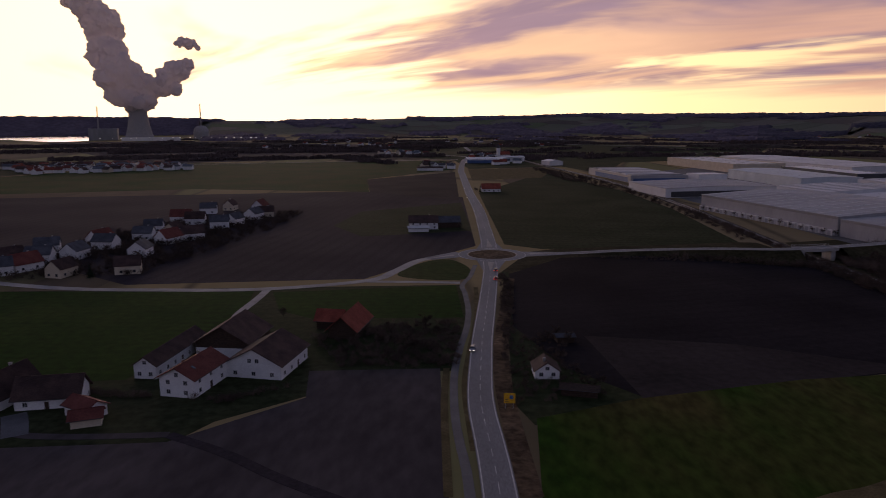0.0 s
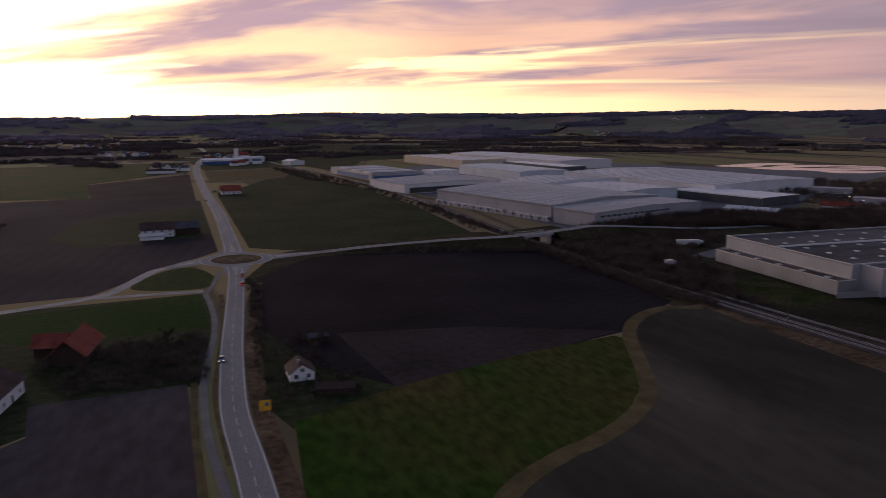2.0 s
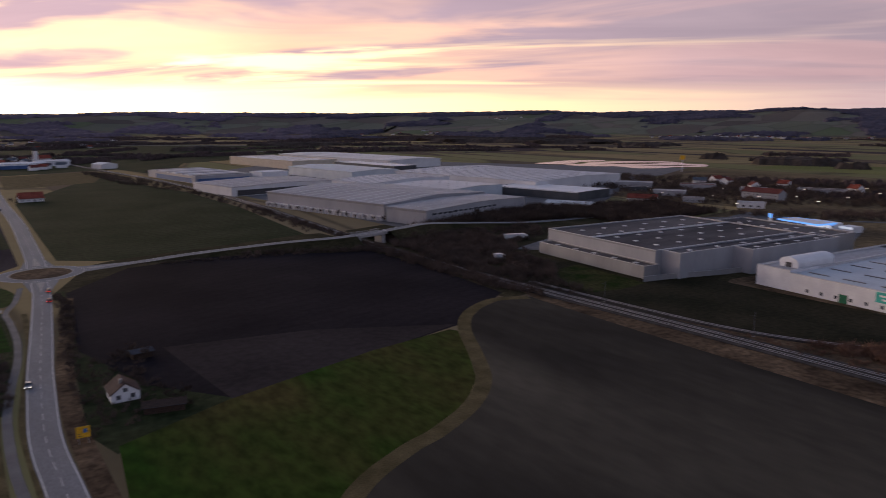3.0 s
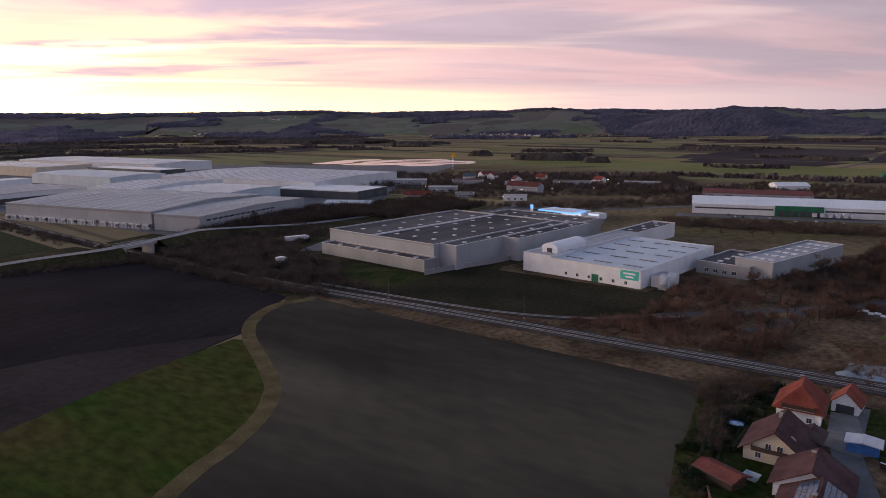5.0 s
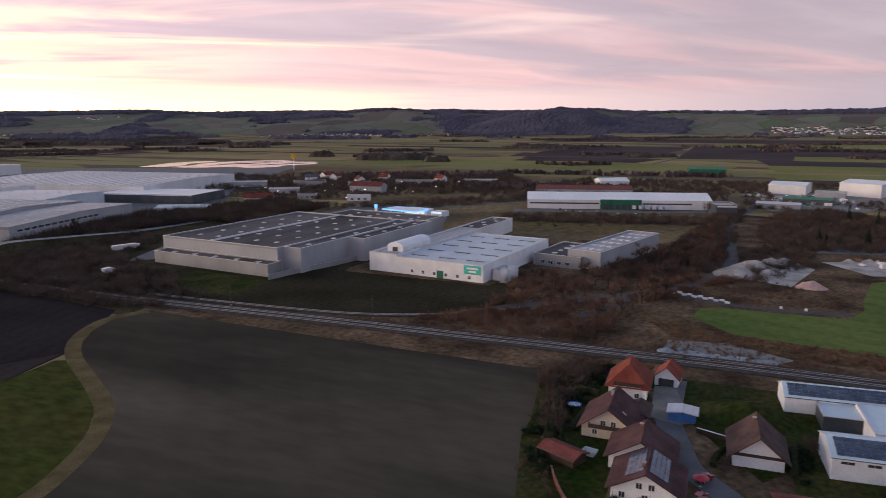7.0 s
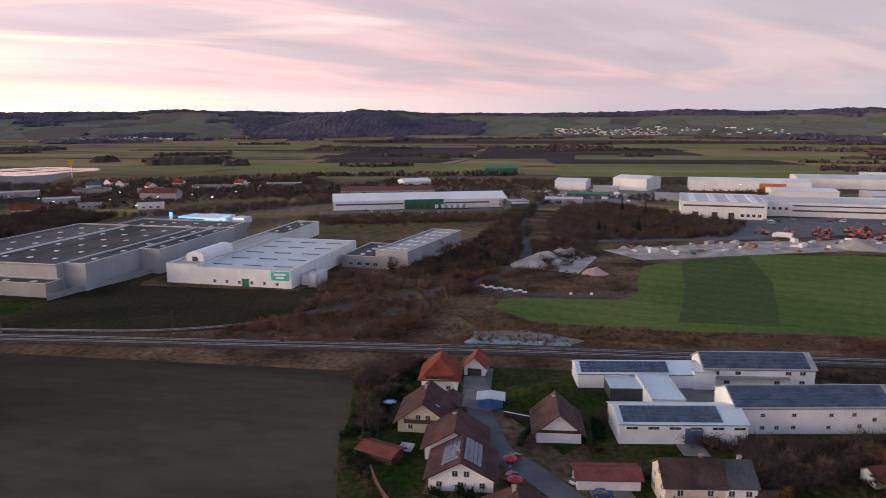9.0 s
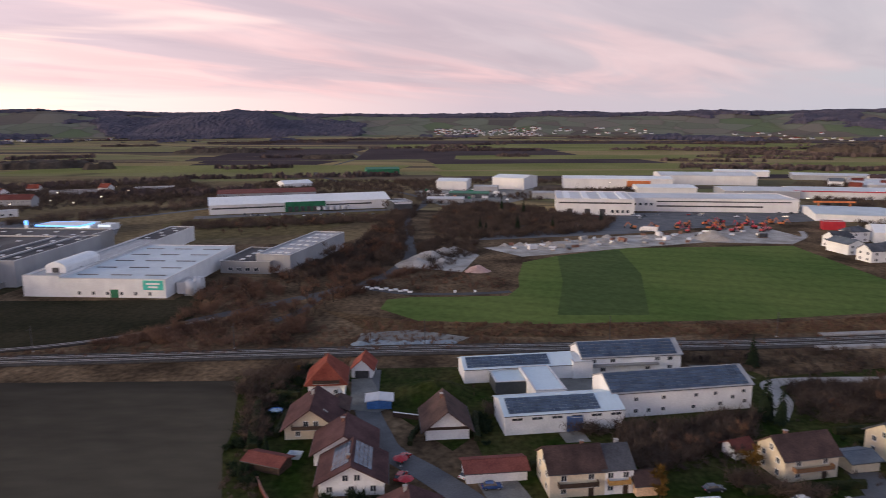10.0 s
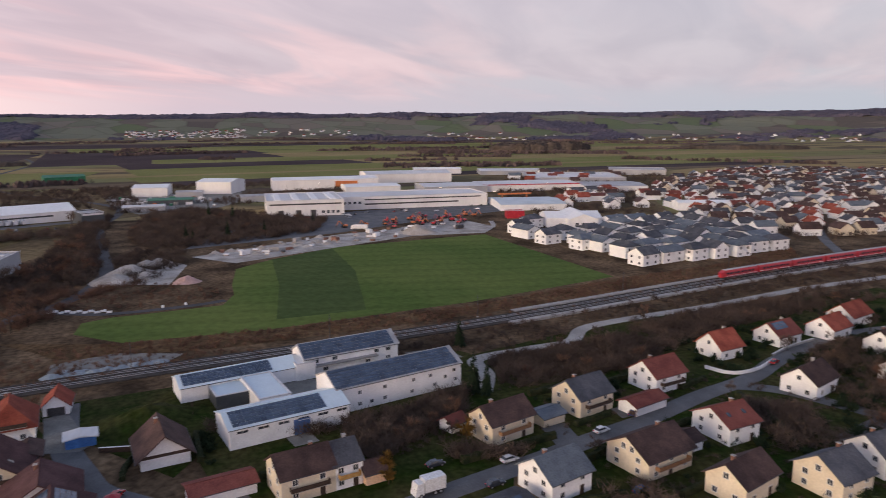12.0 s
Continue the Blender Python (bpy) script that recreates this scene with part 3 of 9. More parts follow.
PATH = [(196, 219), (182, 224), (168, 219), (156, 210), (145, 196), (133, 174), (121, 154), (107, 141), (90, 132), (78, 128), (60, 118), (40, 96)]
field("field", [(141, 200), (143, 196), (131, 175), (119, 155), (106, 142.5), (89, 133.5), (77, 129.5), (58, 119), (36, 97), (18, 110), (24, 168), (54, 181), (106, 195)], M_MEADOW, 0.06, "bright green winter meadow with bent edge")
field("field", [(198, 219), (182, 222), (169, 217), (157, 208), (146, 194), (134, 172), (122, 152), (108, 139.5), (91, 130.5), (79, 126.5), (61, 117), (40, 93), (60, 20), (128, 36), (152, 40), (200, 50), (198, 90), (198, 134)], M_SOIL_WARM, 0.04, "large bare brown ploughed field beside the railway")
tagged(part("field_path", ribbon(PATH, 5.0, 0.08), M_STRAW), "dry grassy field track between two fields", "field track", kind="structure")
field("field", [(275, 20.5), (290, 18.5), (294, 8), (294, -4), (295, -34), (312, -41), (332, -43), (368, -50), (386, -72), (409, -117), (414, -221), (270, -216), (256, -130), (252, -48), (252, 0)], M_CROP, 0.05, "bright green winter crop with tramlines beside the railway")
field("field", [(264, -50), (322, -63), (386, -72), (398, -95), (404, -112), (337, -105), (263, -86)], M_CROP_DARK, 0.07, "darker patch of young winter crop")
field("field", [(222, 165), (292, 200), (292, 110), (330, 104), (262, 92), (240, 112), (226, 140)], M_FALLOW, 0.04, "dark fallow ground between railway siding and halls")
field("field", [(214, 180), (218, 215), (255, 266), (296, 266), (300, 196), (222, 163)], M_FALLOW, 0.03, "dark fallow ground before the grey warehouse")
field("field", [(224, 210), (226, 228), (246, 254), (263, 256), (259, 208), (240, 206)], M_LAWN, 0.06, "grass patch in front of the grey warehouse")
field("field", [(440, 170), (470, 80), (570, 40), (600, 40), (545, 190), (520, 200)], M_STRAW, 0.04, "dry yellow grass before the long white hall")
field("field", [(205, 32), (206, -12), (160, -12), (150, -5), (172, 10), (185, 16)], M_LAWN, 0.05, "garden lawn between the houses")
field("field", [(150, 48), (200, 52), (205, 30), (185, 22), (150, 24), (128, 24), (122, 40)], M_LAWN, 0.045, "garden ground round the detached houses")
field("field", [(205, -14), (200, -100), (160, -95), (100, -60), (90, -20), (130, -14), (160, -10)], M_LAWN, 0.03, "yards and gardens of the settlement")
field("field", [(196, -100), (206, -160), (200, -310), (120, -330), (40, -200), (70, -70), (150, -80)], M_LAWN, 0.035, "grassy gardens of the housing estate")
field("field", [(274, 44), (256, 30), (246, 24), (236, -32), (238, -132), (250, -262), (268, -345), (290, -362), (270, -283), (266, -214), (250, -125), (252, -40), (258, 10)], M_VERGE, 0.06, "rough orange-brown verge beside the railway")
field("field", [(196, 50), (196, 90), (196, 140), (197, 215), (208, 260), (214, 210), (211, 140), (213, 95), (213, 45)], M_BROWN, 0.055, "rough brown verge between field and railway")
field("field", [(252, 26), (330, 30), (352, -10), (420, -30), (440, -5), (400, 40), (330, 80), (260, 60)], M_BROWN, 0.045, "overgrown brown waste ground")
field("field", [(413, -222), (270, -216), (282, -242), (407, -238)], M_BROWN, 0.06, "strip of bare reddish earth")
field("field", [(214, 165), (226, 140), (232, 100), (226, 80), (232, 52), (262, 44), (250, 24), (238, -32), (238, -60), (217, -60), (214, 0), (214, 60)], M_BROWN, 0.042, "rough brown ground between railway and siding")
field("field", [(206, -14), (214, 0), (217, -60), (223, -160), (235, -240), (242, -340), (214, -380), (212, -292), (207, -217), (204, -152), (195, -100), (206, -95)], M_BROWN, 0.044, "rough brown ground beside the platforms")
field("field", [(295, 20), (302, 46), (345, 20), (352, -12), (372, -46), (332, -41), (304, -38), (300, -4)], M_BROWN, 0.046, "brown waste ground beside the crop field")
field("gravel_patch", [(226, 26), (242, 25), (246, 6), (236, -14), (227, -6)], M_PAVING, 0.065, "grey gravel patch beside the railway")
field("gravel_yard", [(413, -32), (456, -131), (464, -175), (500, -237), (446, -244), (420, -222), (428, -174), (408, -116), (384, -52)], M_GRAVEL, 0.05, "pale gravel works yard")
field("gravel_yard", [(359, 15), (400, 5), (412, -17), (390, -28), (344, -16)], M_GRAVEL, 0.055, "pale heap ground on the waste land")
field("asphalt_yard", [(440, -30), (560, -90), (590, -330), (520, -300), (505, -235), (462, -130)], M_ASPHALT_OLD, 0.04, "asphalt yard of the machinery dealer")
field("field", [(60, 20), (150, 50), (205, 60), (214, 165), (224, 200), (300, 205), (430, 180), (440, 60), (600, 20), (570, -90), (620, -340), (440, -420), (290, -460), (200, -400), (60, -350), (30, -200)], M_BROWN, 0.008, "rough brown ground between the built-up plots")
field("field", [(214, 160), (206, 230), (205, 300), (205, 380), (214, 430), (300, 452), (420, 450), (470, 380), (430, 300), (400, 175), (300, 190)], M_EMBANK, 0.01, "dark rough ground between railway and halls")
field("field", [(24, 330), (50, 400), (120, 440), (196, 430), (203, 372), (204, 300), (206, 225), (188, 222), (180, 300)], M_EMBANK, 0.014, "dark rough grass below the road bank")
field("asphalt_yard", [(265, 310), (330, 335), (345, 300), (275, 300)], M_ASPHALT_OLD, 0.06, "asphalt truck yard behind the warehouse")
field("asphalt_yard", [(390, 185), (520, 230), (540, 330), (440, 310), (398, 290)], M_ASPHALT_OLD, 0.05, "asphalt forecourt of the filling station")
field("asphalt_yard", [(545, 185), (600, 20), (612, 22), (562, 190)], M_ASPHALT_OLD, 0.06, "asphalt apron of the long hall")
field("asphalt_yard", [(255, 400), (240, 600), (225, 800), (260, 1000), (600, 1320), (760, 1000), (960, 700), (660, 560), (480, 440), (400, 415), (290, 400)], M_ASPHALT_OLD, 0.03, "grey paved grounds of the logistics park")

field("field", [(430, 178), (400, 300), (440, 330), (560, 345), (540, 480), (640, 560), (900, 640), (960, 520), (900, 300), (890, 60), (860, -180), (760, -60), (640, -50), (600, 20), (470, 30), (430, 60)], M_ROUGH, 0.022, "rough brown grassland round the business park")
field("field", [(33, 345), (26, 250), (38, 206), (56, 181), (50, 176), (23, 164), (19, 178), (24, 250), (30, 345)], M_MEADOW_DARK, 0.028, "dark grass round the white cottage")
M_FAR_SOIL = surf("far_dark_earth", (0.0552, 0.0414, 0.04497), (0.08556, 0.06348, 0.06512), 0.006, 0.95, 0.5, 0.3, spec=0.02)
M_FAR_GREEN = surf("far_green_crop", (0.1619, 0.1771, 0.0597), (0.2404, 0.2302, 0.09097), 0.006, 0.95, 0.5, 0.3, spec=0.02)
M_FAR_STRAW = surf("far_yellow_grass", (0.2484, 0.1962, 0.0921), (0.3254, 0.2484, 0.1283), 0.006, 0.95, 0.5, 0.3, spec=0.02)
# long strips on the plain beyond the business park: nearest edge, far edge, from, to along the strip
for k, (x0, x1, y0, y1, mat_, lab) in enumerate(((905, 972, -1200, -60, M_FAR_SOIL, "dark earth strip field beyond the halls"), (976, 1068, -1250, -20, M_FAR_GREEN, "dull green strip field beyond the halls"),
                                  (1072, 1100, -1300, 60, M_FAR_STRAW, "yellowish grass strip on the plain"), (1104, 1250, -1400, -20, M_FAR_GREEN, "wide green strip field on the plain"),
                                  (1256, 1400, -430, -10, M_FAR_SOIL, "long dark ploughed strip field"), (1262, 1396, -1500, -436, M_FAR_STRAW, "yellowish strip field on the plain"),
                                  (1408, 1560, -1500, -60, M_FAR_GREEN, "bright green strip field on the plain"), (1400, 1990, -50, 150, M_FAR_SOIL, "dark ploughed field on the plain"),
                                  (1566, 1990, -330, -60, M_FAR_SOIL, "dark purple-brown ploughed field far out"), (1570, 1780, -1500, -340, M_FAR_STRAW, "yellowish strip field far out"), (1790, 1980, -1700, -340, M_FAR_GREEN, "green strip field far out"),
                                  (2000, 2320, -1700, 120, M_FAR_GREEN, "green field far out below the hills"), (2330, 2700, -1900, 700, M_FAR_SOIL, "brown field far out below the hills"),
                                  (1240, 1370, 200, 420, M_FAR_SOIL, "dark ploughed strip beside the plain road"), (1385, 1530, 200, 480, M_FAR_SOIL, "dark ploughed strip behind another"), (1545, 1960, 200, 470, M_FAR_SOIL, "dark ploughed field far out"),
                                  (1050, 1215, 60, 640, M_FAR_GREEN, "green meadow strip on the plain"), (1225, 1300, 440, 1000, M_FAR_STRAW, "wide yellowish grassland"),
                                  (1720, 1790, 520, 1100, M_FAR_SOIL, "dark ploughed strip on the plain"), (1330, 1350, 500, 1300, M_FAR_SOIL, "thin dark ditch strip"),
                                  (975, 1215, 1325, 1345, M_FAR_SOIL, "dark ploughed strip behind the halls"), (990, 1270, 1400, 1490, M_FAR_SOIL, "dark ploughed strip behind the halls"),
                                  (1000, 1150, 1900, 2120, M_FAR_SOIL, "dark ploughed field far behind the halls"))):
    field("field", [(x0, y0), (x1, y0 - 30), (x1 + 20, (y0 + y1) / 2), (x1 + 10, y1 + 20), (x0 - 8, y1), (x0 + 12, (y0 + y1) / 2)], mat_, 0.06 + 0.012 * k, lab)

# ---- roads ----
MAIN_S = [(11.8, 100), (11.5, 137), (11.0, 155), (10.3, 172), (10.5, 188), (12.0, 211), (13.8, 235), (17.4, 272), (21.0, 310), (24.2, 347), (25.3, 371)]
MAIN_N = [(27.5, 411), (28.5, 431), (29.8, 503), (30.8, 604), (28.4, 752), (28.0, 995), (29, 1113), (41, 1360), (70, 1700), (60, 2300)]
WEST = [(8, 391), (-2, 384), (-13.6, 374), (-24, 348), (-36, 326), (-79.6, 309.5), (-124, 307.5), (-178, 312), (-240, 335), (-300, 380)]
EAST = [(48, 393, 0), (75, 395, 0.2), (104, 396, 1.4), (150, 386, 4.2), (187, 373, 6.3), (232, 383, 6.6), (257, 391, 6.2), (297, 386, 4.0), (345, 383, 1.0), (420, 380, 0)]
CYCLE = [(6, 100), (5.2, 137), (4.0, 153), (3.1, 168), (3.0, 188), (3.8, 206), (6.1, 228), (8.7, 248), (10.2, 272), (9.7, 300), (8.9, 316), (13.2, 334), (15.4, 350), (17, 362)]
LANE_W = [(-36, 324), (-9, 322.5), (8, 321)]


def road(name, line, width, material, label, z=0.12, edges=True, centre=None, steps=8):
    s = ribbon(line, width, z, 0, 0.3, steps)
    ob = part(name, s, material)
    tagged(ob, label, "road", kind="structure")
    if edges:
        for side in (-1, 1):
            part("edge_line", ribbon(line, 0.26, z + 0.006, side * (width / 2 - 0.4), 0, steps), M_PAINT, ob)
    if centre:
        part("centre_line", ribbon(line, 0.13, z + 0.006, 0, 0, steps, centre), M_PAINT, ob)
    return ob


road("road", MAIN_S, 7.5, M_ASPHALT, "grey two-lane main road with white lines", centre=(4, 4))
road("road", MAIN_N, 9.4, M_ASPHALT, "grey main road running across the plain", centre=(4, 6))
road("road", WEST, 5.5, M_LANE, "pale side road leaving the roundabout", z=0.11, edges=False)
road("road", [(p[0], p[1], p[2]) for p in EAST], 7.0, M_ASPHALT, "road climbing an embankment to the railway bridge", z=0.11, centre=(4, 8))
road("cycle_path", CYCLE, 2.3, M_ASPHALT_OLD, "narrow asphalt cycle path beside the road", z=0.10, edges=False)
road("lane", LANE_W, 4.0, M_LANE, "pale field lane joining the cycle path", z=0.09, edges=False)
road("lane", [(-79.6, 309.5), (-80, 290), (-81, 264), (-76, 245)], 3.6, M_LANE, "pale farm lane", z=0.09, edges=False)
road("lane", [(-130, 168), (-109, 162), (-101, 158.5), (-85, 158), (-67, 159)], 3.0, M_SOIL_GREY, "worn gravel track along the field", z=0.09, edges=False)
road("lane", [(-67, 159), (-50, 149), (-34, 137), (-10, 122)], 3.0, M_SOIL_FAR, "faint earth track across the field", z=0.085, edges=False)
field("field", [(-104, 192), (-80, 262), (-50, 260), (-40, 206), (-38, 183), (-66, 160), (-125, 162)], M_MEADOW_DARK, 0.025, "dark grass round the farm")
road("lane", [(-104, 158), (-108, 165), (-112, 171)], 6.0, M_ASPHALT_OLD, "paved farm entrance", z=0.095, edges=False)
road("street", [(204, 18.5), (190, 18), (175, 17), (160, 13), (150, 9.5), (140, 1), (131, -6), (120, -14), (112, -28)], 6.5, M_ASPHALT_OLD, "grey residential cul-de-sac", z=0.10, edges=False)
road("street", [(112, -28), (118, -45), (121, -62), (124, -80), (128, -101), (131, -118), (137, -142), (141, -165), (150, -190), (158, -230), (150, -290)], 6.0, M_ASPHALT_OLD, "grey residential street", z=0.105, edges=False)
road("street", [(139, -155), (130, -165), (112, -172), (90, -180), (60, -190)], 5.5, M_ASPHALT_OLD, "grey side street between houses", z=0.10, edges=False)
road("lane", [(165, -88), (177, -95.5), (190, -99), (192, -119), (193, -137), (204, -151), (207, -176), (208, -217), (212, -266), (213, -292), (212, -380)], 5.2, M_LANE, "pale service track beside the railway", z=0.09, edges=False)
road("road", [(258, 92), (290, 60), (325, 28), (380, 12), (450, 14), (560, 18), (700, 10), (900, 120), (1100, 175), (1500, 150), (1900, 220)], 6.5, M_ASPHALT_DARK, "tree-lined road out to the plain", z=0.10, edges=False)
road("road", [(258, 60), (273, 52), (300, 47), (314, 40), (309, 27), (301, 12), (299, -2), (300, -24), (303, -36)], 4.0, M_ASPHALT_DARK, "narrow road with white marker stones", z=0.11, edges=False)
road("road", [(345, 383, 0), (420, 380, 0), (470, 330, 0), (520, 300, 0), (560, 240, 0), (620, 190, 0)], 7.0, M_ASPHALT_OLD, "access road of the business park", z=0.10, edges=False)
road("road", [(-131, 1738), (-5, 1586), (120, 1480), (330, 1560), (700, 1700)], 7.0, M_LANE, "pale far country road", z=0.2, edges=False)
road("road", [(-460, 1250), (-200, 1330), (30, 1400)], 5.0, M_LANE, "pale lane crossing the grassland", z=0.2, edges=False)
road("road", [(200, 2500), (420, 2300), (700, 2100), (1000, 2000)], 8.0, M_LANE, "pale far motorway", z=0.3, edges=False)
road("lane", [(420, -222), (446, -245), (470, -256)], 3.5, M_LANE, "pale yard path", z=0.09, edges=False)
road("street", [(255, -365), (320, -430), (420, -560), (560, -760)], 6.0, M_ASPHALT_OLD, "street through the town", z=0.1, edges=False)


def roundabout(cx, cy):
    def ring(r0, r1, z, n=64, lift=0.0):
        s = Solid()
        for r in (r0, r1):
            s.v += [(cx + r * math.cos(6.283185 * k / n), cy + r * math.sin(6.283185 * k / n), z) for k in range(n)]
        s.f = [(k, n + k, n + (k + 1) % n, (k + 1) % n) for k in range(n)]
        return s

    ob = part("roundabout", ring(13.8, 19.6, 0.125), M_ASPHALT)
    tagged(ob, "round road junction with a grassy centre", "roundabout", kind="structure")
    part("edge_line", ring(18.9, 19.2, 0.131), M_PAINT, ob)
    kerb = ring(13.6, 14.4, 0.22)
    n = 64
    kerb.v += [(x, y, 0.1) for x, y, _ in kerb.v[n:2 * n]]
    kerb.f += [(n + k, 2 * n + k, 2 * n + (k + 1) % n, n + (k + 1) % n) for k in range(n)]
    part("kerb", kerb, M_LANE, ob, "pale stone kerb ring")
    s = Solid()
    s.v = [(cx, cy, 1.3)]
    for r, z in ((5, 1.1), (10, 0.6), (13.5, 0.2)):
        s.v += [(cx + r * math.cos(6.283185 * k / n), cy + r * math.sin(6.283185 * k / n), z) for k in range(n)]
    s.f = [(0, 1 + k, 1 + (k + 1) % n) for k in range(n)]
    for i in range(2):
        o = 1 + i * n
        s.f += [(o + k, o + n + k, o + n + (k + 1) % n, o + (k + 1) % n) for k in range(n)]
    part("centre_island", s, M_BROWN, ob, "low brown planted mound", smooth=True)
    # splitter islands and flared mouths at the four arms
    for ax, ay, bx, by, w in ((26.0, 369.5, 24.2, 348, 1.7), (28, 413.5, 28.7, 438, 1.9), (6, 389.5, -8, 379.5, 1.7), (49.5, 393.0, 72, 394.8, 1.9)):
        d = np.array([bx - ax, by - ay]) / math.hypot(bx - ax, by - ay)
        q = np.array([-d[1], d[0]])
        a, b = np.array([ax, ay]), np.array([bx, by])
        s = Solid()
        pts = [a - q * w, a + q * w, b + q * 0.3, b - q * 0.3]
        s.add([(*p, 0.26) for p in pts] + [(*p, 0.1) for p in pts], [(3, 2, 1, 0), (0, 1, 5, 4), (1, 2, 6, 5), (2, 3, 7, 6), (3, 0, 4, 7)])
        part("splitter_island", s, M_LANE, ob, "raised traffic island")
        s = Solid()
        pts = [a - q * 8.2 - d * 7, a + q * 8.2 - d * 7, b + q * 3.8, b - q * 3.8]
        s.add([(*p, 0.115) for p in pts], [(3, 2, 1, 0)])
        part("mouth", s, M_ASPHALT, ob)


roundabout(28, 391.5)
field("field", [(-22, 336), (-13, 366), (3, 378), (14, 352), (8, 327)], M_GRASS, 0.05, "small grass triangle beside the roundabout", True)
for verge in ([(7.2, 150), (6.2, 188), (8.2, 215), (12.4, 255), (13.8, 275), (15, 312)], [(1, 130), (0.3, 176), (1, 205)]):
    tagged(part("verge", ribbon(verge, 2.0, 0.075), M_STRAW), "dry grass strip beside the road", "verge", kind="structure")
tagged(part("verge", ribbon([(18, 130), (17.2, 176), (18, 205), (21, 240), (27, 285), (32, 330)], 5, 0.07), M_BROWN), "brown roadside verge", "verge", kind="structure")

# ---- railway ----
RAIL = [(120, 1700), (172, 1210), (201, 969), (214, 767), (215, 620), (207, 462), (203, 372), (204, 300), (207, 235), (211.5, 175), (214.5, 133), (216.5, 98), (218.5, 69), (220, 43),
        (221.5, 20), (222.5, 0), (223.5, -46), (225.5, -107), (229.5, -160), (236.5, -226), (243.5, -308), (248, -389), (255, -520), (275, -800), (300, -1200)]
SIDING = [(216, 240), (220.5, 178), (226, 139), (239, 109), (261, 83)]


def railway(line, tracks, label, ballast):
    ob = part("railway", ribbon(line, ballast, 0.45, 0, 0.45, 10), M_BALLAST)
    tagged(ob, label, "railway", kind="structure")
    for off in tracks:
        for side in (-0.72, 0.72):
            part("rail", ribbon(line, 0.16, 0.66, off + side, 0.16, 10), M_RAIL, ob)
        s = ribbon(line, 2.5, 0.50, off, 0, 10, (0.0, 1.0))
        fine = [line_p for line_p in spline(line, 10)]
        for a, b in zip(fine, fine[1:]):
            if max(abs(a[1]), abs(b[1])) > 480:
                continue
            d = (b - a) / max(1e-6, np.linalg.norm(b - a))
            q = np.array([d[1], -d[0]])
            k = int(np.linalg.norm(b - a) / 0.65)
            for j in range(k):
                c = a + (b - a) * j / k + q * off
                corner = [c + q * 1.25 + d * 0.13, c - q * 1.25 + d * 0.13, c - q * 1.25 - d * 0.13, c + q * 1.25 - d * 0.13]
                s.add([(*p, 0.53) for p in corner], [(0, 1, 2, 3)])
        tagged(part("sleepers", s, M_SLEEPER, ob), kind="stuff")
    return ob


railway(RAIL, (-2.0, 2.0), "double-track railway on pale ballast", 10.5)
railway(SIDING, (0.0,), "single overgrown siding track", 4.0)


def embankment():
    """Earth ramps that carry the road up to the railway bridge."""
    for lo, hi, label in ((60, 196, "grassy road embankment before the bridge"), (214, 420, "grassy road embankment behind the bridge")):
        line = [q for q in spline(EAST, 8) if lo <= q[0] <= hi]
        s = Solid()
        for i, q in enumerate(line):
            d = line[min(i + 1, len(line) - 1)] - line[max(i - 1, 0)]
            nrm = np.array([d[1], -d[0]]) / math.hypot(d[0], d[1])
            h = q[2]
            for off, z in ((-4.6 - 1.7 * h, 0.0), (-4.6, h), (4.6, h), (4.6 + 1.7 * h, 0.0)):
                p = q[:2] + nrm * off
                s.v.append((p[0], p[1], z + 0.02))
        s.f = [(4 * i + k, 4 * i + k + 1, 4 * i + k + 5, 4 * i + k + 4) for i in range(len(line) - 1) for k in range(3)]
        tagged(part("embankment", s, M_EMBANK), label, "embankment", kind="structure")


embankment()


def bridge():
    line = [(192, 373.6, 6.4), (203, 373.8, 6.5), (214, 377, 6.6)]
    ob = thing("road_bridge", "short concrete road bridge over the railway with steel railings", "bridge")
    part("deck", ribbon(line, 9.4, 0.08, 0, 1.1), M_CONCRETE, ob)
    for side in (-1, 1):
        part("parapet", ribbon(line, 0.3, 0.42, side * 4.5, 0.4), M_CONCRETE, ob)
        part("handrail", ribbon(line, 0.12, 1.35, side * 4.5, 0.12), M_ALU, ob)
        pts = spline(line, 8)
        for q in pts:
            part("post", Solid().box(q[0] - 0.05, q[0] + 0.05, q[1] + side * 4.5 * 0.98 - 0.05, q[1] + side * 4.5 * 0.98 + 0.05, q[2] + 0.4, q[2] + 1.3), M_ALU, ob)
    for x, y in ((194.0, 373.6), (212.0, 376.5)):
        part("abutment", Solid().box(x - 1.2, x + 1.2, y - 4.6, y + 4.6, 0, 5.5), M_CONCRETE, ob)


bridge()


def signal_mast(x, y, tall=9.0):
    ob = thing("overhead_line_mast", "slim grey steel mast beside the railway track", "mast", pose(x, y, 0), "masts along the railway")
    part("pole", Solid().tube((0, 0, 0), (0, 0, tall), 0.16, 0.10, 6), M_STEEL_DARK, ob)
    part("arm", Solid().tube((0, 0, tall - 1.2), (-2.6, 0, tall - 0.8), 0.05, 0.05, 5), M_STEEL_DARK, ob)
    part("footing", Solid().box(-0.35, 0.35, -0.35, 0.35, 0, 0.3), M_CONCRETE, ob)
    return ob


mast = signal_mast(224, 132)
for mx, my in ((226, 66), (228.5, 2), (231, -62), (234, -122), (243, -200), (249, -270), (256, -345), (217, 195)):
    copy_thing(mast, pose(mx, my, 0))


# ---- halls ----
CACHE = {}


